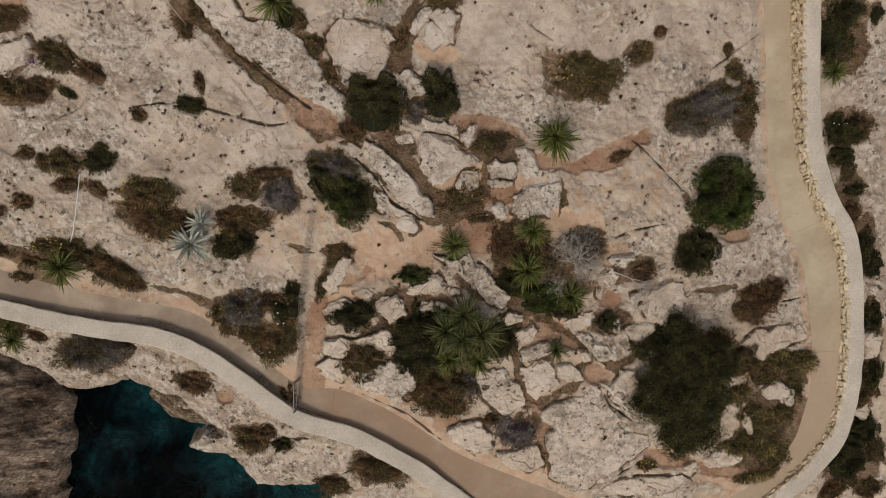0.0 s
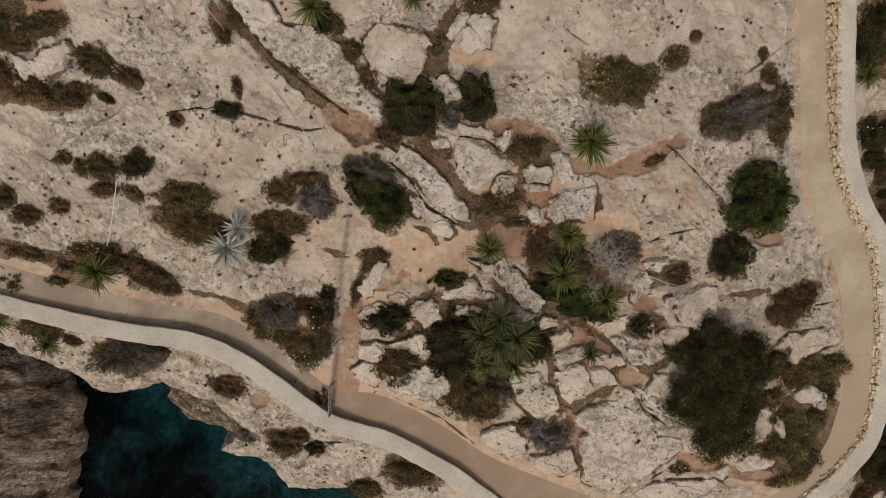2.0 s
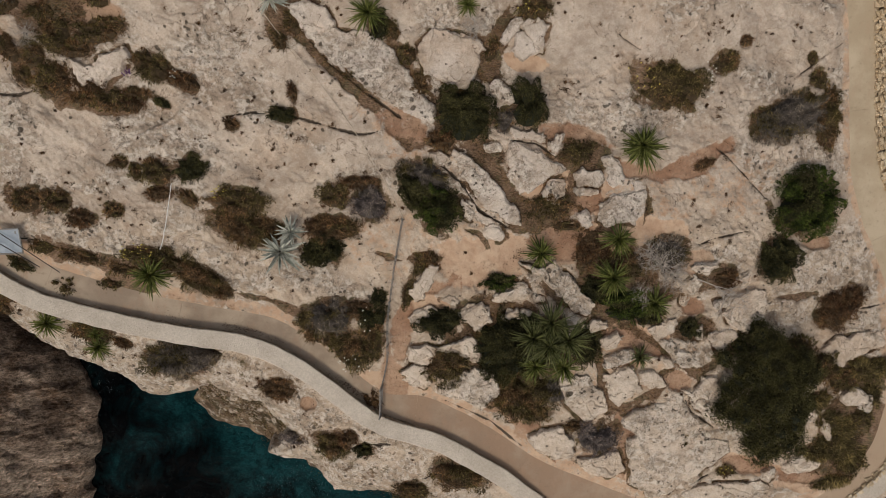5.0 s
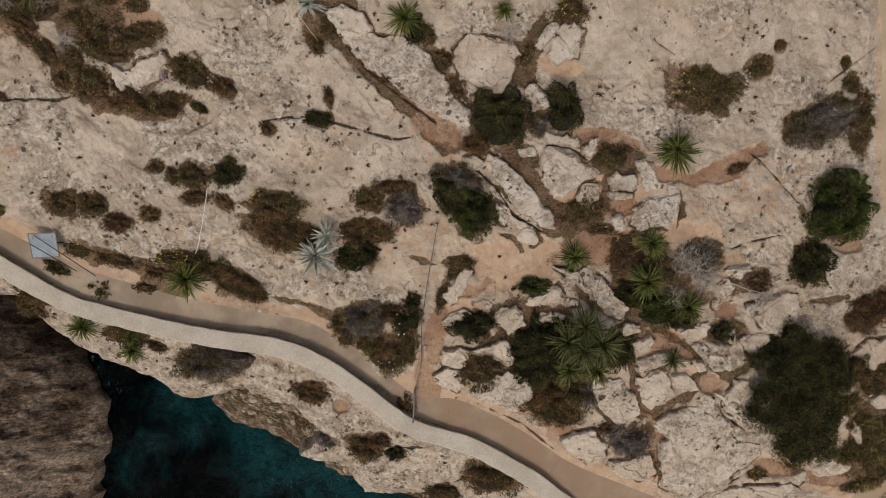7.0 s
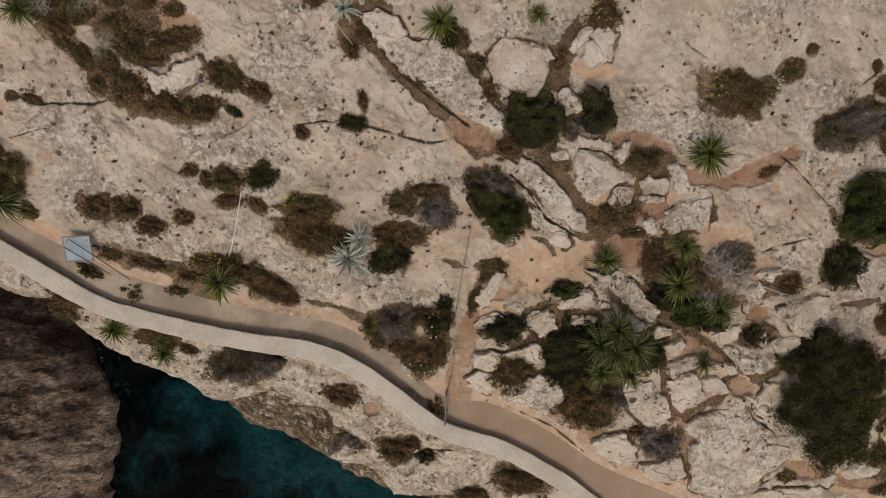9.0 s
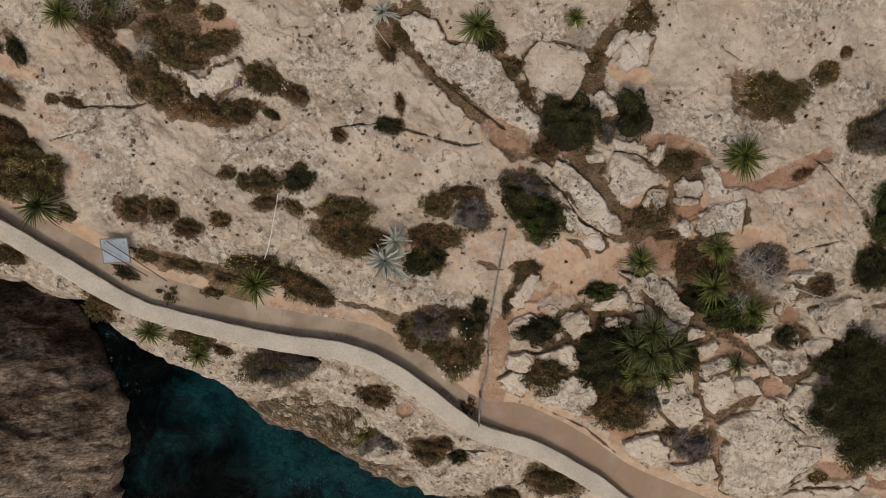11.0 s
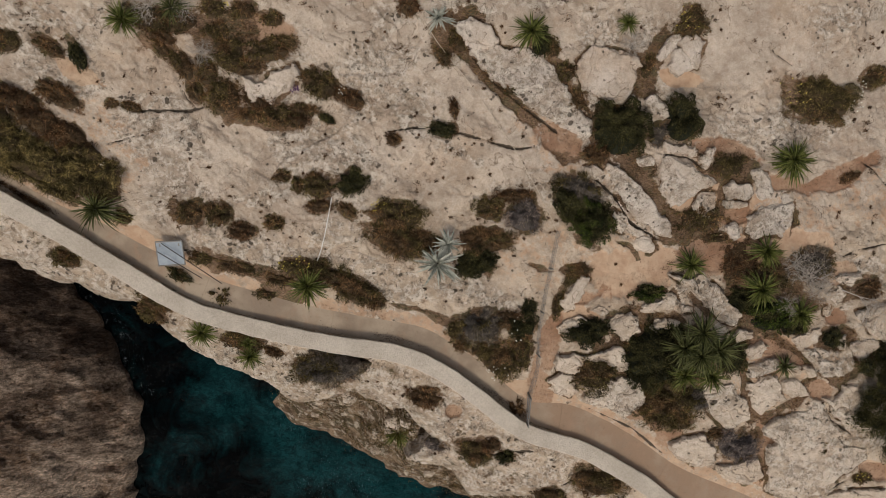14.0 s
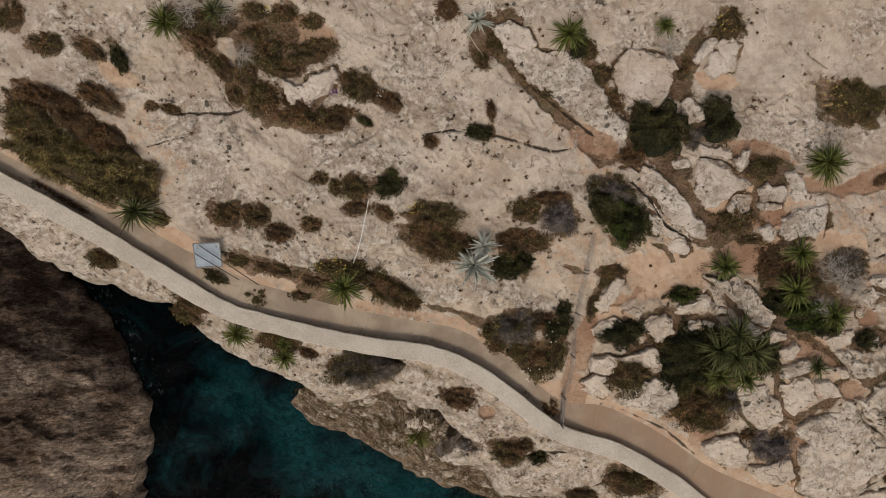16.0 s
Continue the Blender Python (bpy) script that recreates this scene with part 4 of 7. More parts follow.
SHRUBS = [
    [("brown", -26.82, 9.4, 0.44, 0.64, -30, 0.3), ("olive", -25.88, 8.52, 0.66, 0.51, 0, 0.3), ("olive", -24.38, 8.33, 0.62, 0.31, -35, 0.3), ("dark", -23.41, 8.06, 0.27, 0.59, 15, 0.45), ("rust", -24.48, 6.73, 1.02, 0.43, -30, 0.5), ("rust", -25.59, 6.1, 1.32, 0.7, -35, 0.7), ("olive", -27.15, 6.12, 0.95, 0.85, -30, 0.9), ("reed", -26.88, 5.23, 1.29, 0.69, -20, 0.9), ("rust", -24.29, 5.33, 0.83, 0.48, -40, 0.5), ("brown", -22.53, 6.46, 0.33, 0.22, 0, 0.15), ("brown", -21.8, 6.32, 0.44, 0.2, -15, 0.2), ("brown", -19.78, 7.95, 0.39, 0.9, 30, 0.25)],
    [("olive", -18.32, 9.82, 0.52, 0.42, 0, 0.3), ("brown", -17.2, 9.76, 0.53, 0.38, 0, 0.3), ("olive", -16.18, 9.5, 0.47, 0.3, 0, 0.3), ("olive", -17.93, 8.38, 0.7, 0.85, 0, 0.5), ("olive", -16.47, 8.33, 0.97, 0.39, 5, 0.4), ("olive", -18.28, 6.78, 0.72, 0.72, 0, 0.6), ("brown", -17.24, 6.14, 0.66, 0.31, 0, 0.3), ("olive", -16.28, 6.09, 0.93, 0.49, -15, 0.5), ("rust", -15.53, 5.9, 0.53, 0.4, 0, 0.4), ("olive", -14.54, 7.23, 0.83, 0.57, -15, 0.6), ("rust", -13.47, 6.8, 0.84, 0.37, -25, 0.5), ("dark", -14.33, 5.98, 0.4, 0.2, -30, 0.2)],
    [("rust", -11.72, 5.17, 0.34, 0.29, 0, 0.35), ("rust", -9.3, 6.37, 0.2, 0.42, 10, 0.4), ("dark", -9.75, 5.56, 0.63, 0.36, 0, 0.45), ("rust", -11.02, 10.06, 0.47, 0.43, 0, 0.4), ("brown", -9.23, 8.98, 0.39, 0.66, 30, 0.2), ("dark", -5.93, 8.89, 0.44, 0.61, 0, 0.5), ("olive", -4.9, 7.8, 0.45, 0.45, 0, 0.3), ("brown", -4.46, 6.74, 0.5, 0.54, 0, 0.3), ("olive", -0.03, 9.68, 0.71, 0.8, 0, 0.4), ("dark", -2.7, 5.59, 1.21, 1.17, 0, 1.2), ("dark", -0.13, 6.01, 0.79, 0.99, 0, 1.1), ("grey", -1.08, 5.49, 0.41, 0.55, 0, 0.4)],
    [("rust", -3.54, 4.64, 0.64, 0.46, 0, 0.5), ("grey", -4.23, 3.3, 1.03, 0.6, -15, 0.5), ("green", -3.71, 2.04, 0.92, 1.06, 15, 0.8), ("dark", -4.56, 2.61, 0.58, 1.04, 30, 0.6), ("olive", -7.88, 2.46, 0.65, 0.6, 0, 0.4), ("purple", -6.39, 2.16, 0.83, 0.76, 0, 0.6), ("rust", -6.85, 2.96, 0.83, 0.28, 0, 0.4), ("brown", -7.85, 1.13, 1.12, 0.56, 0, 0.4), ("dark", -8.26, 0.31, 0.79, 0.65, 0, 0.5), ("brown", -4.2, -0.11, 0.63, 0.28, 0, 0.3), ("olive", -7.18, 7.1, 0.38, 0.22, -20, 0.25), ("dark", -6.23, 1.94, 0.23, 0.23, 0, 0.2)],
    [("olive", -16.21, 3.74, 0.41, 0.25, 0, 0.3), ("olive", -15.62, 3.41, 0.25, 0.41, 0, 0.3), ("olive", -14.78, 3.4, 0.68, 0.59, 0, 0.5), ("dark", -13.48, 3.51, 0.73, 0.55, 15, 0.5), ("rust", -14.83, 2.56, 0.6, 0.32, 0, 0.2), ("olive", -11.67, 2.23, 1.33, 0.6, -5, 0.5), ("brown", -11.68, 1.18, 1.58, 0.7, -25, 0.45), ("brown", -13.64, 2.4, 0.51, 0.32, -40, 0.3), ("olive", -20.18, 2.28, 0.71, 0.6, 0, 0.5), ("olive", -18.97, 2.24, 0.6, 0.5, 0, 0.5), ("rust", -18.03, 1.55, 0.7, 0.37, 0, 0.35), ("olive", -16.7, 1.87, 0.46, 0.35, 0, 0.35)],
    [("olive", -18.44, 0.12, 0.99, 0.35, -15, 0.3), ("olive", -15.62, 0.01, 1.17, 0.47, 0, 0.5), ("brown", -13.59, -0.8, 1.37, 0.66, -30, 0.5), ("reed", -25.94, 4.42, 1.79, 0.87, -30, 0.9), ("reed", -23.89, 3.8, 1.28, 1.06, -10, 1), ("olive", -24.1, 4.76, 1.1, 0.48, -20, 0.7), ("reed", -22.9, 2.17, 0.41, 0.41, 0, 0.5), ("olive", -19.88, 0.5, 0.56, 0.42, 0, 0.25), ("olive", -25.57, 0.44, 0.66, 0.47, -10, 0.4), ("olive", -21.04, -0.21, 0.66, 0.24, -30, 0.4), ("olive", -19.34, -1.13, 0.57, 0.41, -20, 0.4), ("olive", -22.02, -1.39, 0.87, 0.48, -30, 0.3)],
    [("olive", -18.5, -3.1, 1.03, 0.34, 0, 0.3), ("grey", -14.81, -4.39, 1.77, 0.79, 5, 0.6), ("rust", -10.5, -5.65, 0.89, 0.54, 0, 0.4), ("olive", -17.23, -2.76, 0.49, 0.2, 0, 0.2), ("grey", -8.15, -2.42, 1, 0.85, 10, 0.7), ("olive", -7.28, -3.78, 0.96, 1.01, 0, 0.6), ("olive", -9.08, -2.56, 0.57, 0.67, -20, 0.5), ("dark", -6.36, -2.43, 0.62, 0.67, 0, 0.4), ("dark", -3.66, -2.61, 1.04, 0.71, 0, 0.6), ("olive", -3.34, -4.37, 1.08, 0.96, 0, 0.7), ("green", -1.11, -1.04, 0.8, 0.35, 0, 0.35), ("dark", -0.85, -3.59, 1.54, 1.61, 10, 1.1)],
    [("olive", 0.07, -5.65, 1.4, 1.01, 0, 0.8), ("olive", -8.35, -8.19, 0.84, 0.68, 0, 0.5), ("rust", -7.61, -7.9, 0.45, 0.38, 0, 0.4), ("dark", -6.96, -8.5, 0.46, 0.35, 0, 0.4), ("olive", -2.81, -9.48, 1.32, 0.91, -20, 0.6), ("purple", -10.11, -8.06, 0.61, 0.36, 0, 0.3), ("olive", 5.46, 6.9, 1.73, 1.02, -8, 0.45), ("olive", 7.76, 7.78, 0.62, 0.45, 30, 0.3), ("grey", 10.6, 5.71, 1.77, 0.96, 15, 0.6), ("olive", 12.35, 5.88, 0.57, 1.38, 0, 0.5), ("olive", 11.88, 7.21, 0.46, 0.46, 0, 0.25), ("rust", 8.59, 8.59, 0.24, 0.27, 0, 0.2)],
    [("olive", 11.5, 8.06, 0.2, 0.27, 0, 0.2), ("dark", 15.91, 9.03, 0.77, 1.41, 0, 0.7), ("olive", 17.67, 5.13, 0.52, 0.71, 0, 0.6), ("dark", 16.72, 5.03, 0.71, 0.8, 0, 0.6), ("olive", 1.92, 4.21, 0.8, 0.49, 0, 0.4), ("olive", 0.85, 2, 1.01, 0.63, 0, 0.4), ("green", 11.61, 2.2, 1.51, 1.38, 20, 1.3), ("dark", 10.48, -0.09, 0.9, 1.02, 0, 0.8), ("dark", 17.63, 2.56, 0.63, 0.29, 0, 0.4), ("dark", 18.27, 0.02, 0.44, 0.98, 0, 0.5), ("dark", 16.83, 3.96, 0.62, 0.52, 0, 0.4), ("rust", 7.15, 3.78, 0.46, 0.21, 25, 0.2)],
    [("green", 3.92, -2.04, 1.1, 0.78, 0, 0.6), ("rust", 2.3, 0.02, 0.46, 0.64, 0, 0.3), ("olive", -0.56, -5.83, 1.08, 1.03, 0, 0.6), ("dark", 2.45, -3.67, 0.6, 0.92, 0, 0.6), ("grey", 1.27, -5.6, 0.66, 0.66, 0, 0.4), ("dark", 6.76, -3.05, 0.46, 0.46, 0, 0.5), ("rust", 13.25, -2.31, 0.95, 0.86, 15, 0.45), ("rust", 14.05, -1.77, 0.62, 0.62, 0, 0.45), ("olive", 12.83, -4.76, 0.86, 0.72, 0, 0.7), ("reed", 14.89, -4.97, 1.22, 0.58, 0, 0.4), ("reed", 14, -8.14, 1.09, 1.19, 0, 0.4), ("reed", 12.78, -6.29, 0.58, 0.49, 0, 0.3)],
    [("purple", 3.12, -7.71, 1.05, 0.81, 0, 0.6), ("olive", 6.93, -7.79, 0.48, 0.41, 0, 0.3), ("olive", 8.86, -9.43, 0.49, 0.27, 0, 0.25), ("dark", 18.44, -9.76, 1.03, 1.03, 40, 0.6), ("dark", 19.2, -8.16, 0.61, 0.87, 20, 0.6), ("dark", 19.22, -5.64, 0.5, 0.86, 0, 0.6), ("dark", 18.88, -2.95, 0.45, 0.84, 0, 0.5), ("olive", 20.08, -11.26, 0.74, 0.58, 20, 0.4), ("olive", 13.84, -5.43, 0.73, 0.53, 0, 0.5), ("reed", 15.28, -6.13, 0.69, 0.64, 0, 0.35), ("reed", 13.39, -7.21, 0.64, 0.44, 0, 0.3), ("olive", 14.96, -7.01, 0.59, 0.74, 0, 0.35)],
    [("reed", 12.76, -8.68, 0.74, 0.4, 0, 0.3), ("olive", 14.7, -9.26, 0.9, 0.6, 40, 0.35), ("reed", 14.02, -10.06, 1.01, 0.35, 10, 0.25), ("reed", 15.56, -4.87, 0.64, 0.44, 0, 0.4), ("olive", 11.64, -4.01, 0.81, 0.62, -20, 0.7), ("olive", 16.47, 8.13, 0.65, 0.56, 0, 0.4), ("dark", 16.42, 9.59, 0.68, 0.68, 0, 0.6), ("rust", 17.6, 1.48, 0.53, 0.53, -50, 0.3), ("olive", 17.31, 3.39, 0.38, 0.62, 0, 0.3), ("dark", 18.84, -0.71, 0.44, 0.64, 0, 0.5), ("olive", 18.95, -6.28, 0.56, 0.76, 0, 0.5), ("dark", 18.53, -8.65, 0.66, 0.77, 30, 0.6)],
    [("rust", 18.2, -11.17, 0.89, 0.47, 35, 0.4), ("olive", 20.1, -9.36, 0.47, 0.78, 20, 0.4), ("dark", 17.77, 9.7, 0.28, 0.46, 0, 0.3), ("brown", -17.37, 7.83, 0.86, 0.39, 0, 0.3), ("olive", -18.85, 7.69, 0.52, 0.64, 0, 0.4), ("rust", -17.02, 6.66, 0.7, 0.39, -20, 0.35), ("brown", -18.26, 9.07, 0.55, 0.38, 0, 0.3), ("olive", -15.99, 8.68, 0.82, 0.3, 0, 0.3), ("brown", -15.31, 6.27, 0.66, 0.27, 0, 0.25), ("rust", -26.59, 6.74, 1.01, 0.46, -25, 0.5), ("rust", -24.94, 5.53, 0.95, 0.52, -35, 0.5), ("olive", -23.28, 3.28, 0.5, 0.63, 20, 0.5)],
    [("reed", -27.49, 4.8, 1, 0.39, -15, 0.6), ("brown", -20.44, 8.45, 0.51, 0.28, -40, 0.25), ("brown", -19.32, 6.96, 0.39, 0.52, 20, 0.3), ("olive", -7.99, -3.47, 0.72, 0.53, 0, 0.4), ("olive", -6.44, -3.46, 0.48, 0.91, 0, 0.4), ("rust", -7.02, -2.14, 0.62, 0.48, 0, 0.35), ("dark", -6.14, -1.66, 0.38, 0.43, 0, 0.3), ("brown", -8.95, -3.31, 0.53, 0.34, 0, 0.3), ("dark", 2.77, -1.35, 0.64, 0.55, 0, 0.35), ("olive", 4.02, -0.21, 1.01, 0.59, 0, 0.35), ("grey", 5.75, 0.14, 1.01, 0.69, 0, 0.4), ("dark", 4.99, -2.47, 0.69, 0.42, 0, 0.4)],
    [("dark", -1.43, -4.18, 0.69, 0.92, 0, 0.6), ("olive", -1.59, -3.32, 0.69, 0.42, 0, 0.4), ("dark", -0.32, -2.78, 0.87, 0.5, 0, 0.5), ("olive", 0.38, -6.65, 0.76, 0.47, 0, 0.4), ("brown", 1.5, 1.27, 0.77, 0.27, 0, 0.2), ("rust", 2.92, 0.25, 0.41, 0.5, 0, 0.3), ("brown", -9.77, 8.36, 0.35, 0.57, 30, 0.2), ("olive", -5.46, 8.72, 0.27, 0.49, 30, 0.3), ("brown", -2.97, 6.75, 0.32, 0.45, 0, 0.25), ("olive", -1.57, 8.06, 0.31, 0.58, -30, 0.25), ("olive", -14.65, -0.28, 0.94, 0.38, -10, 0.35), ("brown", -16.57, -0.47, 0.95, 0.33, -10, 0.3)],
    [("rust", -12.78, -1.36, 0.71, 0.33, -20, 0.35), ("olive", -17.35, -1.13, 0.53, 0.24, -10, 0.2), ("reed", -25.48, 3.33, 1.07, 0.45, -30, 0.7), ("reed", -26.89, 4.06, 0.97, 0.35, -30, 0.6), ("olive", -20.78, 9.41, 0.91, 0.5, -10, 0.4), ("olive", -19.58, 9.34, 0.84, 0.46, 10, 0.4), ("rust", -20.37, 8.88, 0.71, 0.29, -30, 0.35), ("rust", 2.41, 0.59, 0.59, 0.77, -20, 0.2), ("brown", -10.59, 1.18, 0.79, 0.51, -20, 0.35), ("dark", -8.7, 0.15, 0.7, 0.56, 0, 0.4), ("rust", -8.43, 1.24, 0.84, 0.42, 15, 0.35), ("olive", -4.35, -0.32, 0.29, 0.68, -35, 0.25)],
    [("olive", -4.89, -1.39, 0.25, 0.78, -15, 0.25), ("olive", -22.47, -1.9, 0.81, 0.43, -30, 0.4), ("olive", -18.47, -3.32, 0.86, 0.36, -10, 0.35), ("rust", -17.12, -3.67, 0.53, 0.26, -20, 0.3), ("dark", -21.05, -0.27, 0.69, 0.28, -30, 0.35), ("rust", 8.26, -0.91, 0.56, 0.37, 0, 0.35), ("brown", 2.05, -7.24, 0.38, 0.29, 0, 0.3), ("olive", -4.85, -10.52, 0.9, 0.55, 0, 0.5), ("rust", -6.57, -6.1, 0.49, 0.49, 0, 0.35), ("dark", 0.37, -3.66, 1.38, 0.92, 0, 0.7)],
]
ROSETTES = [
    ("green", -21.49, 9.23, 0.8, 0.12, 121),
    ("dry", -20.59, 9.68, 0.77, 0.12, 303),
    ("deep", -19.7, 9.66, 0.72, 0.12, 278),
    ("dry", -19.26, 9.62, 0.55, 0.12, 66),
    ("dry", -18.85, 8.24, 0.84, 0.12, 189),
    ("silver", -9.9, 9.6, 0.67, 0.12, 309),
    ("green", -6.3, 9.19, 0.89, 0.12, 242),
    ("green", -2.53, 9.55, 0.54, 0.12, 320),
    ("dry", -2.33, 8.72, 0.83, 0.12, 297),
    ("silver", -9.98, 0.21, 1.75, 0.42, 33),
    ("silver", -9.54, 0.99, 0.67, 0.38, 310),
    ("green", -15.37, -0.74, 1.06, 0.3, 6),
    ("deep", -23.58, 2.42, 1.53, 0.5, 240),
    ("green", -20.23, -2.81, 0.89, 0.12, 132),
    ("green", -18.2, -3.88, 0.75, 0.12, 282),
    ("green", -18.24, -3.31, 0.55, 0.12, 119),
    ("green", 4.47, 4.34, 1.18, 0.12, 98),
    ("green", 4.43, 4.43, 0.86, 0.45, 240),
    ("green", 0.47, 0.14, 0.87, 0.12, 276),
    ("green", 3.63, 0.7, 1.06, 0.12, 281),
    ("green", 3.4, -0.88, 1.16, 0.35, 243),
    ("dry", 5.47, -0.32, 1.35, 0.12, 203),
    ("dry", 4.9, 0.2, 1, 0.12, 327),
    ("dry", 6.03, -0.85, 1.06, 0.12, 77),
    ("green", 5.18, -1.92, 0.94, 0.12, 118),
    ("dry", 4.6, -1.53, 0.75, 0.12, 325),
    ("deep", 0.85, -2.65, 1.03, 0.85, 77),
    ("deep", 0.13, -3.28, 0.98, 0.85, 267),
    ("deep", 1.52, -3.38, 1.08, 0.8, 199),
    ("deep", 0.75, -3.57, 0.94, 1.1, 7),
    ("green", 0.25, -4.45, 0.94, 0.75, 343),
    ("green", 1.41, -4.53, 0.85, 0.6, 32),
    ("deep", 4.67, -4.16, 0.57, 0.12, 81),
    ("green", 16.11, 7.32, 0.75, 0.12, 302),
]
WHITE_FLOWERS = [(-7.17, -4.4, 0.77, 0.62, 26, 0.6), (-6.68, -2.64, 0.24, 0.66, 6, 0.55), (-13.65, 6.95, 0.22, 0.17, 6, 0.55), (7.11, 7.11, 0.35, 0.8, 14, 0.42), (16.74, 5.05, 0.47, 0.47, 4, 0.6)]
YELLOW_FLOWERS = [(-12.28, 2.49, 0.41, 0.32, 16, 0.55), (4.4, 7.03, 0.77, 0.66, 12, 0.45), (-0.14, 9.75, 0.57, 0.57, 14, 0.45), (-16.0, 0.2, 0.7, 0.37, 22, 0.5), (-17.76, 9.78, 0.21, 0.17, 6, 0.35), (8.81, -9.37, 0.34, 0.2, 8, 0.3)]
PURPLE_FLOWERS = [(-15.59, 7.05, 0.26, 0.2, 40, 0.15)]
FENCE_LINE = [(-6.08, -5.45), (-5.8, -4.24), (-5.76, -2.66), (-5.52, -0.89), (-5.38, -0.08), (-5.09, 1.52)]
GATE_ENDS = [(-6.15, -6.74), (-6.08, -5.5)]
CABLE_LINE = [(-5.09, 1.52), (-5.61, 2.65), (-6.32, 3.87), (-6.97, 4.95), (-8.04, 6.43), (-9.08, 7.76), (-9.98, 8.84), (-10.74, 9.97)]
HOLLOW_LINE = [(-15.53, -3.59), (-14.19, -3.88), (-12.85, -4.22)]
PIPE_LINE = [(-14.26, 2.93), (-14.47, 2.02), (-14.72, 1.02), (-15.01, 0.29)]
BOARD_AT = ((-20.97, 0.63), 3.0)
BRANCHES = [(6.91, -0.89, -22, 0.85), (8.0, -2.32, 70, 0.35), (1.09, -6.14, 60, 0.4)]


def blob(x, y, cx, cy, rx, ry, turn, seed=5):
    """1 inside a ragged patch, falling to 0 outside it."""
    c, s = math.cos(radians(turn)), math.sin(radians(turn))
    u, v = ((x - cx) * c + (y - cy) * s) / rx, (-(x - cx) * s + (y - cy) * c) / ry
    r = np.hypot(u, v) + 0.22 * fractal(x, y, 0.7, seed, 3)
    return 1 - smooth(r, 0.78, 1.22)


def stamp(field, x, y, cx, cy, reach, make):
    """Lays make(x, y) over the part of the field near (cx, cy)."""
    i = np.where(np.abs(x[0] - cx) < reach)[0]
    j = np.where(np.abs(y[:, 0] - cy) < reach)[0]
    if len(i) and len(j):
        cut = np.s_[j[0]:j[-1] + 1, i[0]:i[-1] + 1]
        field[cut] = np.maximum(field[cut], make(x[cut], y[cut]))


def stamp_line(field, x, y, line, width, seed=9):
    """A strip of uneven width along a line."""
    p = np.array(line)
    lo, hi = p.min(0) - 2 * width - 0.3, p.max(0) + 2 * width + 0.3
    i = np.where((x[0] > lo[0]) & (x[0] < hi[0]))[0]
    j = np.where((y[:, 0] > lo[1]) & (y[:, 0] < hi[1]))[0]
    if len(i) and len(j):
        cut = np.s_[j[0]:j[-1] + 1, i[0]:i[-1] + 1]
        xx, yy = x[cut], y[cut]
        wob = 0.5 * width * fractal(xx, yy, max(0.35, 2 * width), seed, 3)
        p0, p1 = np.array(line[0]), np.array(line[-1])
        ends = np.minimum(np.hypot(xx - p0[0], yy - p0[1]), np.hypot(xx - p1[0], yy - p1[1]))
        thin = 0.35 * width * (1 - smooth(ends, 0.0, 0.7)) + 0.30 * width * np.clip(fractal(xx, yy, 0.9, seed + 4, 2), 0, 1)
        d = line_distance(xx + 0.6 * wob, yy - 0.6 * wob, line) + 0.6 * wob + thin
        field[cut] = np.maximum(field[cut], 1 - smooth(d, 0.32 * width, 0.68 * width))


def rock_relief(x, y, seed=11):
    """Weathered limestone: low swells, thin beds that break off in steps, torn crust and pits."""
    z = 0.055 * fractal(x, y, 2.8, seed, 2, 0.3)
    c, d = math.cos(radians(38)), math.sin(radians(38))
    u, v = c * x - d * y, d * x + c * y
    for bed, size, k in ((0.055, 2.6, 0), (0.035, 1.1, 5)):
        q = 0.11 * fractal(0.8 * u, 1.15 * v, size, seed + 40 + k, 5, 0.55) / bed
        z += bed * (np.floor(q) + smooth(q - np.floor(q), 0.92, 1.0)) * smooth(fractal(x, y, 3.0, seed + 60 + k, 2), 0.0, 0.15)
    rough = smooth(fractal(x, y, 2.1, seed + 20, 3), -0.1, 0.5)
    z += rough * 0.022 * smooth(fractal(x, y, 0.55, seed + 7, 4, 0.65), -0.02, 0.10)
    z += 0.005 * fractal(x, y, 0.3, seed + 9, 3, 0.6)
    z -= rough * 0.035 * (1 - smooth(np.abs(fractal(0.7 * u, 1.3 * v, 0.6, seed + 23, 3, 0.6)), 0.0, 0.10))
    z -= pits(x, y, 0.55, seed + 31, 0.40, 0.10) * (0.3 + 0.7 * rough)
    return z


# ---- ground: one sheet, close-meshed on the headland ----
def axis(lo, hi, step, far):
    fine = np.arange(lo, hi + step / 2, step)
    out = step * np.cumsum(1.35 ** np.arange(1, 60))
    out = out[out < far]
    return np.r_[lo - out[::-1], fine, hi + out]


gx, gy = np.meshgrid(axis(-29.6, 19.8, 0.045, 2500), axis(-11.8, 10.9, 0.045, 2500))
PATH_LINE = spline(PATH_POINTS, 0.25)
WALL_LINE = spline(WALL_POINTS, 0.15)
soil, tan_soil, litter, crack = (np.zeros(gx.shape) for _ in range(4))
for cx, cy, rx, ry, turn in SOIL_PATCHES:
    stamp(soil, gx, gy, cx, cy, 1.6 * max(rx, ry), lambda x, y: blob(x, y, cx, cy, rx, ry, turn, 5))
for cx, cy, rx, ry, turn in TAN_PATCHES:
    stamp(tan_soil, gx, gy, cx, cy, 1.6 * max(rx, ry), lambda x, y: blob(x, y, cx, cy, rx, ry, turn, 6))
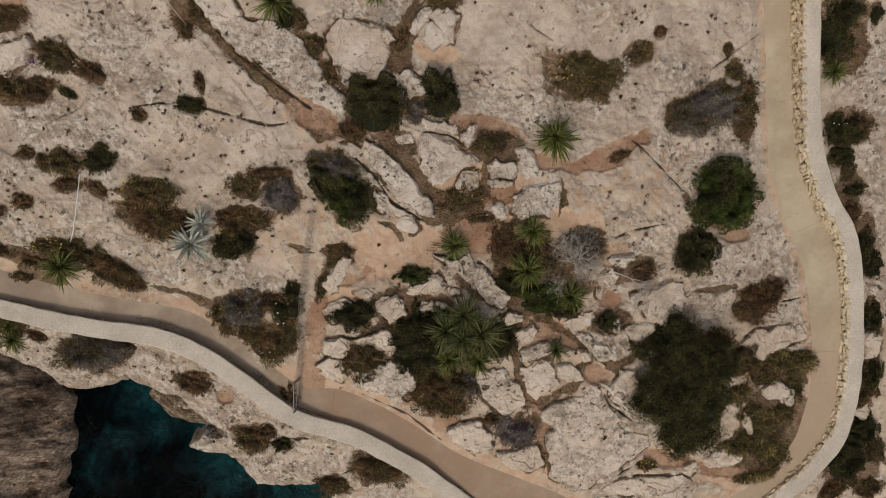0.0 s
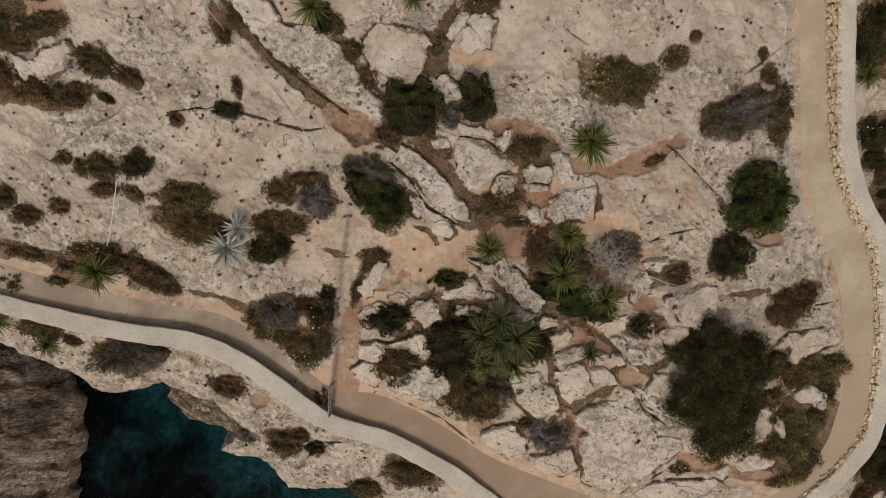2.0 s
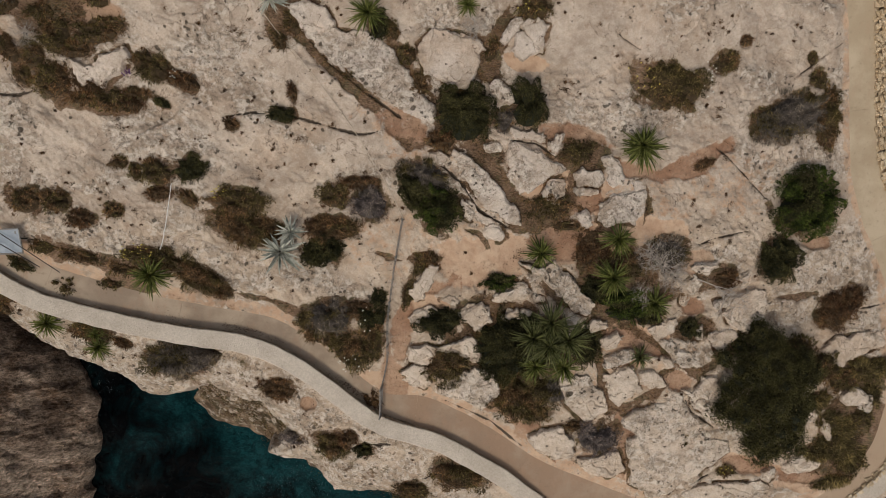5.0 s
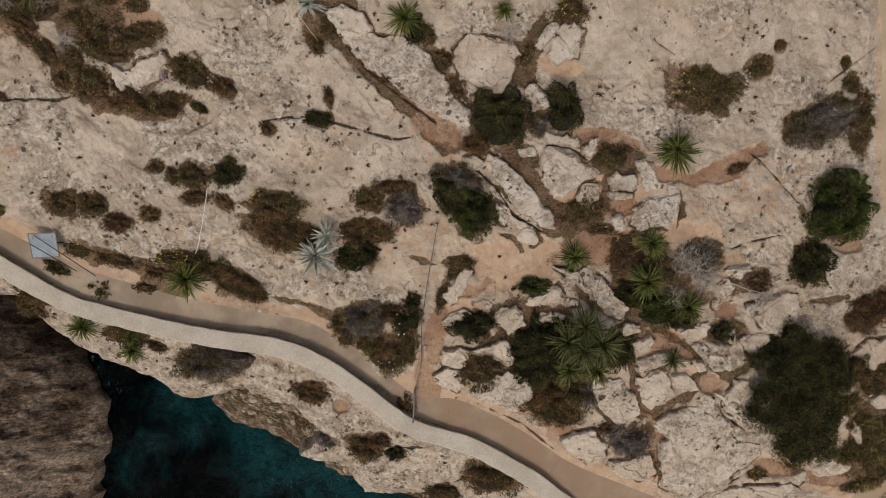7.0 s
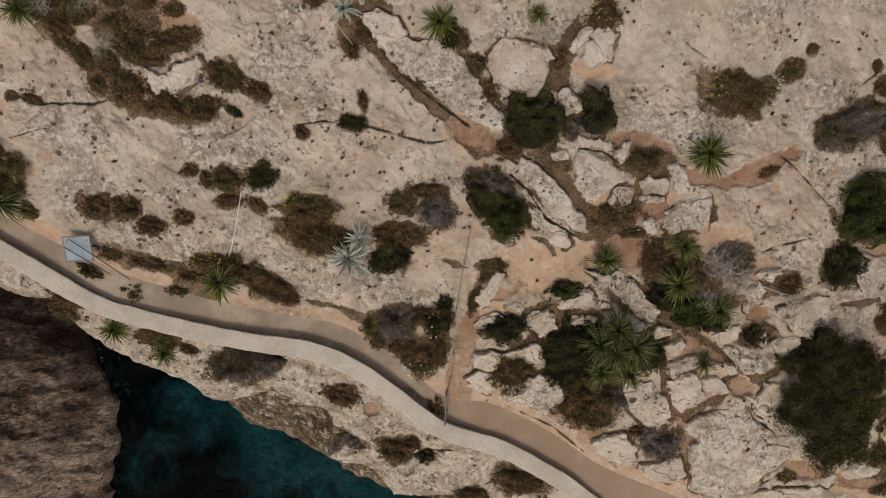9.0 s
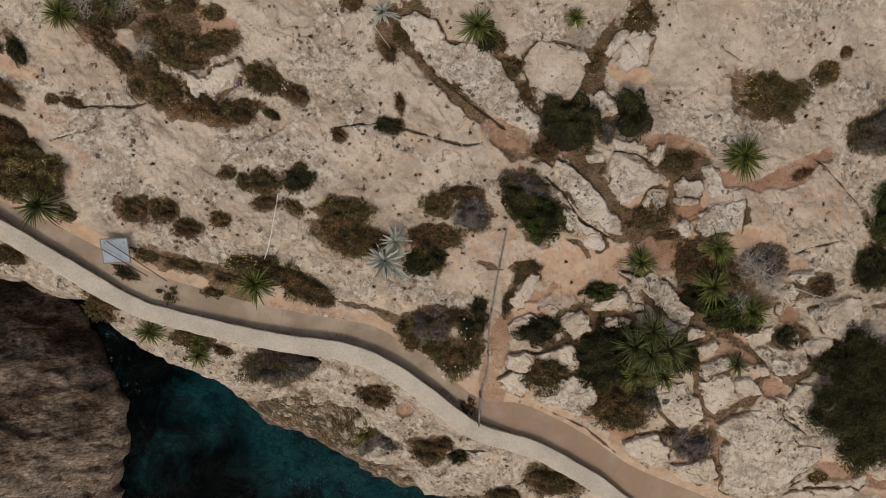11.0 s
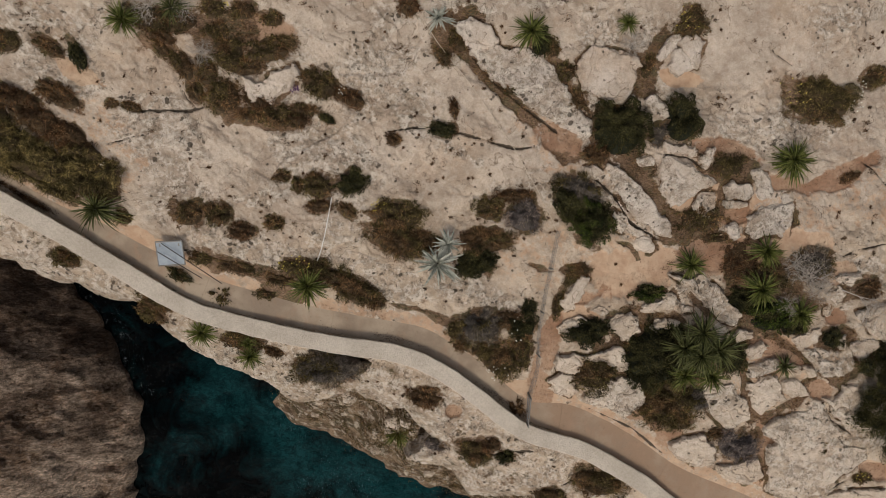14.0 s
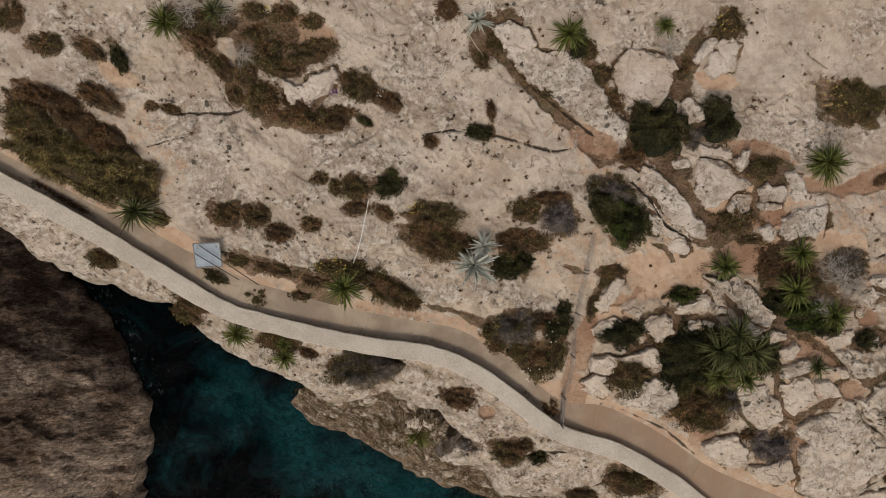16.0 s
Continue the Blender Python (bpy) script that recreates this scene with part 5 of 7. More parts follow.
for cx, cy, rx, ry, turn in LITTER_PATCHES:
    stamp(litter, gx, gy, cx, cy, 1.6 * max(rx, ry), lambda x, y: blob(x, y, cx, cy, rx, ry, turn, 7))
for shrubs in SHRUBS:
    for look_of, cx, cy, rx, ry, turn, tall in shrubs:
        stamp(litter, gx, gy, cx, cy, 1.7 * max(rx, ry), lambda x, y: 0.8 * blob(x, y, cx, cy, rx, ry, turn, 8))
for width, line in SOIL_STRIPS:
    stamp_line(soil, gx, gy, line, width)
for width, line in LITTER_STRIPS:
    stamp_line(litter, gx, gy, line, width, 10)
for width, line in CRACKS:
    stamp_line(crack, gx, gy, line, width, 12)
for tall, outline in BLOCKS:
    p = np.array(outline)
    c, r = p.mean(0), np.ptp(p, axis=0).max() / 2 + 0.6
    stamp(litter, gx, gy, *c, r, lambda x, y: (1 - smooth(-inside_distance(x, y, outline), 0.03, 0.16)) * smooth(fractal(x, y, 0.9, 18, 3), -0.1, 0.3))
for cx, cy, rx, ry, turn in DUSTY:
    stamp(tan_soil, gx, gy, cx, cy, 1.6 * max(rx, ry), lambda x, y: 0.34 * blob(x, y, cx, cy, rx, ry, turn, 6))
open_soil = np.zeros(gx.shape)
for cx, cy, rx, ry, turn in OPEN_SOIL:
    stamp(open_soil, gx, gy, cx, cy, 1.6 * max(rx, ry), lambda x, y: blob(x, y, cx, cy, rx, ry, turn, 17))
soil, litter = np.maximum(soil, open_soil), litter * (1 - 0.85 * open_soil)
sound_rock = np.zeros(gx.shape)
for cx, cy, rx, ry, turn in SOUND_PATCHES:
    stamp(sound_rock, gx, gy, cx, cy, 1.6 * max(rx, ry), lambda x, y: blob(x, y, cx, cy, rx, ry, turn, 15))
rough_rock = np.zeros(gx.shape)
for cx, cy, rx, ry, turn in ROUGH_PATCHES:
    stamp(rough_rock, gx, gy, cx, cy, 1.6 * max(rx, ry), lambda x, y: blob(x, y, cx, cy, rx, ry, turn, 16))
near_path = np.full(gx.shape, 9.0)
lo, hi = PATH_LINE.min(0) - 3, PATH_LINE.max(0) + 3
jj, ii = np.where((gy[:, 0] > lo[1]) & (gy[:, 0] < hi[1]))[0], np.where((gx[0] > lo[0]) & (gx[0] < hi[0]))[0]
cut = np.s_[jj[0]:jj[-1] + 1, ii[0]:ii[-1] + 1]
near_path[cut] = line_distance(gx[cut], gy[cut], PATH_LINE[::3])
near_wall = np.full(gx.shape, 9.0)
near_wall[cut] = line_distance(gx[cut], gy[cut], WALL_LINE[::4])
relief = rock_relief(gx, gy)


def path_sink(x):
    return 0.24 * (1 - smooth(x, 6.0, 12.0))


bare = np.clip(1 - np.maximum(np.maximum(soil, tan_soil), litter), 0, 1)
gz = base_height(gx, gy) + relief * (0.25 + 0.75 * bare)
gz -= 0.16 * np.maximum(soil, np.maximum(0.6 * tan_soil, 0.7 * litter)) + 0.12 * crack
level = smooth(np.minimum(near_path - 0.78, near_wall - 0.55), 0.0, 0.45)
gz = level * gz + (1 - level) * (base_height(gx, gy) - 0.06 + 0.02 * relief)
# the path lies in a shallow cutting behind the wall
cutting = np.maximum(1 - smooth(near_path, 0.84, 1.25), (near_path < 1.45) & (near_wall > 0.25) & (near_path + near_wall < 1.8))
gz -= path_sink(gx) * cutting
tan_soil = np.maximum(tan_soil, 0.55 * (1 - smooth(near_path, 0.62, 0.85)) * (near_wall > 0.4))
hollow = np.zeros(gx.shape)
stamp_line(hollow, gx, gy, HOLLOW_LINE, 0.34, 19)
gz -= 0.9 * hollow
# litter colour in the hollow deepens the shade under the wall
litter = np.maximum(litter, hollow)
land = inside_distance(gx, gy, LAND)
wide = (gx > -33) & (gx < 23) & (gy > -15) & (gy < 14)
ragged = land + np.where(wide, 0.16 * fractal(gx, gy, 0.9, 77, 4), 0)
gz -= 0.35 * (1 - smooth(ragged, 0.0, 0.7)) + np.clip(-ragged, 0, 1) * 6
far = np.hypot(np.clip(np.abs(gx + 5) - 26, 0, None), np.clip(np.abs(gy) - 13, 0, None))
gz += np.where(far > 0, 0.06 * far ** 0.9 * (1 + 0.4 * value_noise(gx, gy, 60.0, 3)), 0) * (far < 400) + np.where(far >= 400, 14, 0)
seaward = (1 - smooth(land, 1.2, 3.2)) * (near_wall > 0.3)
rough_rock = np.maximum(rough_rock, seaward)
litter = np.maximum(litter, 0.34 * (near_path > 1.2) * seaward * smooth(fractal(gx, gy, 1.3, 29, 4), 0.05, 0.4) * (near_wall > 0.45))
faces = grid_faces(*gx.shape)
keep = (ragged.ravel()[faces] > -0.25).all(1)
faces = faces[keep]
used = np.unique(faces)
index = np.zeros(gx.size, np.int32)
index[used] = np.arange(len(used))
ground = surface("ground", np.stack([gx, gy, gz], -1).reshape(-1, 3)[used], index[faces], MAT_GROUND, None,
                 {"soil": soil.ravel()[used], "tan": tan_soil.ravel()[used], "litter": litter.ravel()[used], "crack": crack.ravel()[used], "sound": sound_rock.ravel()[used], "rough": rough_rock.ravel()[used]})
tagged(ground, "pale pitted limestone slope with red soil and dry litter", "ground", kind="structure")


def ground_height(x, y):
    i = np.clip(np.searchsorted(gx[0], x), 1, gx.shape[1] - 1)
    j = np.clip(np.searchsorted(gy[:, 0], y), 1, gy.shape[0] - 1)
    return gz[j, i]


# ---- cliff, ledge, sea and the rock in the sea ----
edge = spline(CLIFF_EDGE, 0.5)
edge_side = -sides(edge)
edge_s = np.r_[0, np.cumsum(np.hypot(*np.diff(edge, axis=0).T))]


def nearest_s(p):
    return edge_s[np.argmin(np.hypot(edge[:, 0] - p[0], edge[:, 1] - p[1]))]


def build_cliff():
    foot = spline(LEDGE_FOOT, 0.5)
    s0, s1 = nearest_s((-17.9, -5.9)), nearest_s(CLIFF_EDGE[-3])
    f = np.clip((edge_s - s0) / (s1 - s0), 0, 1)
    fs = np.linspace(0, 1, len(foot))
    lx, ly = np.interp(f, fs, foot[:, 0]), np.interp(f, fs, foot[:, 1])
    on = smooth(edge_s, s0 - 0.3, s0 + 1.0)
    wall_v, ledge_v = [], []
    top = base_height(edge[:, 0], edge[:, 1])
    inner = edge - 0.5 * edge_side
    hang = edge - 3.0 * edge_side
    fx, fy = on * lx + (1 - on) * hang[:, 0], on * ly + (1 - on) * hang[:, 1]
    for t in np.linspace(0, 1, 70):
        bulge = t ** 2.0
        x, y = inner[:, 0] * (1 - bulge) + fx * bulge, inner[:, 1] * (1 - bulge) + fy * bulge
        z = (top - 0.5) * (1 - t) + (-32.0) * t
        r = np.abs(fractal(edge_s + 40, z, 5.0, 41, 5, 0.6)) * min(1, 4 * t)
        ledge_v.append(np.stack([x + 0.55 * r, y + 0.83 * r, z + 0.8 * r], 1))
    last = ledge_v[-1]
    for t in np.linspace(0, 1, 50):
        back = 7.0 * min(1, t * 3) - 4 * t * on
        z = last[:, 2] * (1 - t) + (SEA - 3) * t
        r = 1.6 * np.abs(fractal(edge_s, z, 9.0, 57, 5, 0.55)) * min(1, 6 * t)
        wall_v.append(np.stack([last[:, 0] + 0.55 * (back + r), last[:, 1] + 0.83 * (back + r), z], 1))
    n = len(edge)
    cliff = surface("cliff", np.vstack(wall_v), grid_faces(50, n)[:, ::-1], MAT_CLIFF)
    tagged(cliff, "sheer brown limestone sea cliff below the ledge", "cliff", kind="structure")
    ledge = surface("cliff_ledge", np.vstack(ledge_v), grid_faces(70, n)[:, ::-1], MAT_LEDGE)
    tagged(ledge, "steep brown cliff ledge with scrub and bare rock", "cliff", kind="structure")
    return np.stack(ledge_v)[:, (edge_s > s0 + 0.5) & (edge_s < s0 + 34)]


ledge_points = build_cliff()


def build_sea_rock():
    x, y = np.meshgrid(np.arange(-116, -52, 0.22), np.arange(-70, 20, 0.22))
    d = inside_distance(x, y, SEA_ROCK) + 1.6 * fractal(x, y, 9.0, 91, 4, 0.55)
    d = np.where(d > 0, d, d * 2.5)
    z = SEA + 0.6 + 27 * (1 - np.exp(-np.clip(d, -1, None) / 20)) + np.minimum(d, 0) * 2
    u, v = 0.88 * x - 0.47 * y, 0.47 * x + 0.88 * y
    warp = 4 * fractal(x, y, 12.0, 111, 2)
    ridges = 1 - np.abs(fractal(0.6 * u + warp, 1.5 * v - warp, 14.0, 99, 5, 0.55))
    wx, wy = u + 0.8 * fractal(x, y, 2.5, 117, 3), v + 0.8 * fractal(x, y, 2.5, 119, 3)
    broken = facets(0.6 * wx, 1.3 * wy, 4.5, 121, 0.9) + facets(0.7 * wx, 1.3 * wy, 1.5, 127, 1.0)
    z += np.clip(d / 3, 0, 1) * (0.8 * ridges + 0.55 * broken + 0.15 * fractal(x, y, 0.9, 103, 2, 0.6) - 0.4)
    f = grid_faces(*x.shape)
    f = f[(z.ravel()[f] > SEA - 6).any(1)]
    used = np.unique(f)
    index = np.zeros(x.size, np.int32)
    index[used] = np.arange(len(used))
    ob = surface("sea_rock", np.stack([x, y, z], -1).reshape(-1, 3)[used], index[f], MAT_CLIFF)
    tagged(ob, "huge brown rock mass rising from the sea", "rock", kind="structure")


build_sea_rock()


def build_sea():
    x, y = np.meshgrid(axis(-110, 30, 1.0, 3000), axis(-90, 20, 1.0, 3000))
    d = np.abs(inside_distance(x, y, SEA_ROCK))
    # teal mask: shallower water, kept off the part painted as cliff shade
    shallow_lit = 1 - smooth(line_distance(x, y, [(-47, -27), (-40, -31), (-24, -41), (-10, -49)]), 0.0, 15.0)
    # where the painted glints show
    glint_zone = (1 - smooth(line_distance(x, y, [(-32, -33), (-16, -40), (-20, -39)]), 3.0, 13.0)) * smooth(fractal(x, y, 9.0, 67, 3), -0.4, 0.3)
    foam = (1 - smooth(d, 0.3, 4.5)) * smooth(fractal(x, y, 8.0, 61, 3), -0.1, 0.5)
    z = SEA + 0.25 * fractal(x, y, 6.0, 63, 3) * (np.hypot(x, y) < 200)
    ob = surface("sea", np.stack([x, y, z], -1).reshape(-1, 3), grid_faces(*x.shape), MAT_SEA, None, {"foam": foam.ravel(), "shallow_lit": shallow_lit.ravel(), "glint_zone": glint_zone.ravel()})
    tagged(ob, "dark teal sea water with white foam flecks", "water", kind="structure")


build_sea()


# ---- path in bays, and the parapet wall ----
def build_path():
    line, left = PATH_LINE, sides(PATH_LINE)
    z = base_height(line[:, 0], line[:, 1]) - path_sink(line[:, 0])
    # the slabs run up to the foot of the wall
    reach = np.minimum(line_distance(line[:, 0], line[:, 1], WALL_LINE[::4]) - 0.33, 1.35)
    probe = line + 0.4 * left
    on_left = line_distance(probe[:, 0], probe[:, 1], WALL_LINE[::4]) < reach + 0.33
    path = tagged(new("path"), "sandy concrete footpath cast in bays behind a parapet", "path", kind="structure")
    path.location = (*line[0], z[0])
    bay, k = 22, 0
    cross = np.linspace(-1, 1, 13)
    rng = np.random.RandomState(4)
    while k < len(line) - 2:
        rows = slice(k, min(k + bay + 1, len(line)))
        p, n, h = line[rows].copy(), left[rows], z[rows]
        d = p[-1] - p[-2]
        p[-1] -= d / np.hypot(*d) * 0.006
        half = PATH_HALF + 0.20 * smooth(p[:, 0], 0.0, 10.0) + 0.05 * np.sin(np.arange(len(p)) * 0.7 + k)
        wide = np.maximum(half, reach[rows])
        plus, minus = np.where(on_left[rows], wide, half), np.where(on_left[rows], half, wide)
        span = np.where(cross > 0, plus[:, None], minus[:, None]) * cross
        x = p[:, :1] + n[:, :1] * span
        y = p[:, 1:] + n[:, 1:] * span
        top = h[:, None] + 0.004 * fractal(x, y, 0.6, 71, 3) - 0.03 * np.abs(cross) ** 8
        v = np.stack([x, y, top], -1)
        skirt = v.copy()
        skirt[:, :, 2] -= 0.16
        rows_n = len(p)
        full = np.concatenate([skirt[:, :1], v, skirt[:, -1:]], 1)
        end0, end1 = full[:1].copy(), full[-1:].copy()
        end0[:, :, 2] -= 0.16
        end1[:, :, 2] -= 0.16
        full = np.concatenate([end0, full, end1], 0) - np.array(path.location)
        surface("slab", full.reshape(-1, 3), grid_faces(rows_n + 2, len(cross) + 2)[:, ::-1], MAT_PATH, path, None, False)
        k += bay


build_path()

WALL_HALF, WALL_TALL = 0.36, 0.55


def build_wall():
    line = WALL_LINE
    left = sides(line)
    z = base_height(line[:, 0], line[:, 1])
    z = np.convolve(np.pad(z, 10, mode="edge"), np.ones(21) / 21, mode="valid")
    s = np.r_[0, np.cumsum(np.hypot(*np.diff(line, axis=0).T))]

    def sweep(name, profile, material, parent, jitter, corners=()):
        """Draws the profile along the line, with crisp edges at its corners."""
        prof = np.array(profile)
        x = line[:, :1] + left[:, :1] * prof[:, 0]
        y = line[:, 1:] + left[:, 1:] * prof[:, 0]
        h = z[:, None] + prof[:, 1]
        ss = s[:, None] + 0 * x
        off = jitter * fractal(ss + 3 * prof[:, 0], prof[:, 1] * 2 + 0 * x, 0.5, 81, 3) + 0.035 * value_noise(ss, 0 * ss, 2.5, 84)
        x, y, h = x + left[:, :1] * off, y + left[:, 1:] * off, h + 0.7 * jitter * fractal(ss, prof[:, 0] * 3 + 0 * x, 0.4, 87, 3)
        ob = surface(name, np.stack([x, y, h], -1).reshape(-1, 3), grid_faces(len(line), len(prof)), material, parent)
        ends = np.zeros(2 * len(ob.data.edges), np.int32)
        ob.data.edges.foreach_get("vertices", ends)
        column = ends.reshape(-1, 2) % len(prof)
        crisp = (column[:, 0] == column[:, 1]) & np.isin(column[:, 0], corners)
        ob.data.attributes.new("sharp_edge", "BOOLEAN", "EDGE").data.foreach_set("value", crisp)
        return ob

    w = WALL_HALF
    wall = sweep("wall_parapet", [(-w, -1.2), (-w, WALL_TALL - 0.12), (w - 0.07, WALL_TALL - 0.12), (w - 0.05, -1.2)][::-1], MAT_CORE, None, 0.01)
    tagged(wall, "low rubble parapet wall with a pale mortar top", "wall", kind="structure")
    sweep("coping", [(-w - 0.03, -1.0), (-w - 0.03, WALL_TALL - 0.02), (-w, WALL_TALL + 0.012), (-w * 0.5, WALL_TALL + 0.018), (0, WALL_TALL + 0.022), (w * 0.5, WALL_TALL + 0.018),
                     (w - 0.03, WALL_TALL + 0.012), (w, WALL_TALL - 0.02), (w - 0.06, WALL_TALL - 0.14)][::-1], MAT_COPING, wall, 0.018, (1, 2, 6, 7))
    return wall, line, left, z, s


wall_parts = build_wall()


# ---- separate rocks ----
def rock_block(outline, tall, seed, label="pale pitted limestone block bedded in soil", name="rock_block"):
    p = np.array(outline)
    lo, hi = p.min(0) - 0.2, p.max(0) + 0.2
    step = 0.032 if np.prod(hi - lo) < 12 else 0.05
    x, y = np.meshgrid(np.arange(lo[0], hi[0], step), np.arange(lo[1], hi[1], step))
    d = inside_distance(x, y, outline) + 0.085 * fractal(x, y, 0.45, seed, 5, 0.62)
    # a flat top, broken off steeply, with a lower worn shelf along part of the rim
    shelf = smooth(fractal(x, y, 0.8, seed + 5, 2), 0.0, 0.4)
    body = smooth(d, -0.02, 0.03) * (1 - 0.22 * shelf * (1 - smooth(d, 0.10, 0.14)) - 0.06 * (1 - smooth(d, 0.0, 0.12)))
    z = base_height(x, y) - 0.30 + (tall + 0.30) * body
    z += smooth(d, 0.0, 0.1) * 0.55 * rock_relief(x + 31 * (seed % 7), y, seed)
    cleft = 1 - smooth(np.abs(fractal(x, y, 1.6, seed + 11, 3, 0.5)), 0.0, 0.035)
    z -= smooth(d, 0.0, 0.1) * 0.08 * cleft
    f = grid_faces(*x.shape)
    f = f[(d.ravel()[f] > -0.10).any(1)]
    used = np.unique(f)
    index = np.zeros(x.size, np.int32)
    index[used] = np.arange(len(used))
    c = p.mean(0)
    at = np.array([c[0], c[1], base_height(c[0], c[1])])
    ob = surface(name, np.stack([x, y, z], -1).reshape(-1, 3)[used] - at, index[f], MAT_BLOCK)
    ob.location = at
    return tagged(ob, label, "rock", "limestone blocks on the slope")


for k, (tall, outline) in enumerate(BLOCKS):
    rock_block(outline, 0.42 * tall, 200 + 13 * k)


# ---- shrubs ----
def leaf_quads(rng, base, way, length, width):
    """Diamond leaves from base points along the given ways."""
    n = len(base)
    way = way / np.linalg.norm(way, axis=1)[:, None]
    across = np.cross(way, rng.randn(n, 3))
    across /= np.linalg.norm(across, axis=1)[:, None] + 1e-9
    length, width = length[:, None], width[:, None]
    mid = base + way * length * 0.45
    v = np.stack([base, mid + across * width, base + way * length, mid - across * width], 1)
    return v.reshape(-1, 3), np.arange(4 * n).reshape(n, 4)


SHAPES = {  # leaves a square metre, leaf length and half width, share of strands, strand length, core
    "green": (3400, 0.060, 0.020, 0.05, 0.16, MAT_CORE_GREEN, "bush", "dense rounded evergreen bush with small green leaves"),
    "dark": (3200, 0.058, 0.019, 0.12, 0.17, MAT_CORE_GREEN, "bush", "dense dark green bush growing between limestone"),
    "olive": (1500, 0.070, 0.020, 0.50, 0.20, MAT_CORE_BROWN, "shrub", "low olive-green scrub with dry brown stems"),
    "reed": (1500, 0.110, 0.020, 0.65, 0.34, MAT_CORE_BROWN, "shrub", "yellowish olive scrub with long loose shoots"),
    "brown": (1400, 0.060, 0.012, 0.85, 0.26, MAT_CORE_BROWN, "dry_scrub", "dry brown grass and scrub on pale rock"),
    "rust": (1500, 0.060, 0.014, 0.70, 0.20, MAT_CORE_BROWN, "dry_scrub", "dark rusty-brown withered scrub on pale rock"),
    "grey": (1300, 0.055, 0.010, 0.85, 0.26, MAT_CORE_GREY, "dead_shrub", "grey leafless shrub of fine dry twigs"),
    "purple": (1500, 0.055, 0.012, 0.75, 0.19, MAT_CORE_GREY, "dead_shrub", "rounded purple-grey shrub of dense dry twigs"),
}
SHADES = {"green": ("green", "dark"), "dark": ("dark", "tree"), "olive": ("olive", "brown"), "reed": ("reed", "olive"),
          "brown": ("brown", "olive"), "rust": ("rust", "brown"), "grey": ("grey", "olive"), "purple": ("purple", "grey")}


def mound(u, v, seed, lump):
    """Height 0..1 of a lumpy mound over the unit disc."""
    a = np.arctan2(v, u)
    rim = 1 + 0.42 * value_noise(2.0 * np.cos(a) + 9, 2.0 * np.sin(a) + 9, 0.9, seed) + 0.24 * value_noise(4 * np.cos(a), 4 * np.sin(a), 0.8, seed + 1) + 0.12 * value_noise(9 * np.cos(a), 9 * np.sin(a), 0.8, seed + 3)
    r = np.hypot(u, v) / rim
    return np.sqrt(np.clip(1 - r ** 2.4, 0, 1)) * (0.72 + lump * fractal(u * 2 + 5, v * 2 + 5, 0.8, seed + 2, 3))


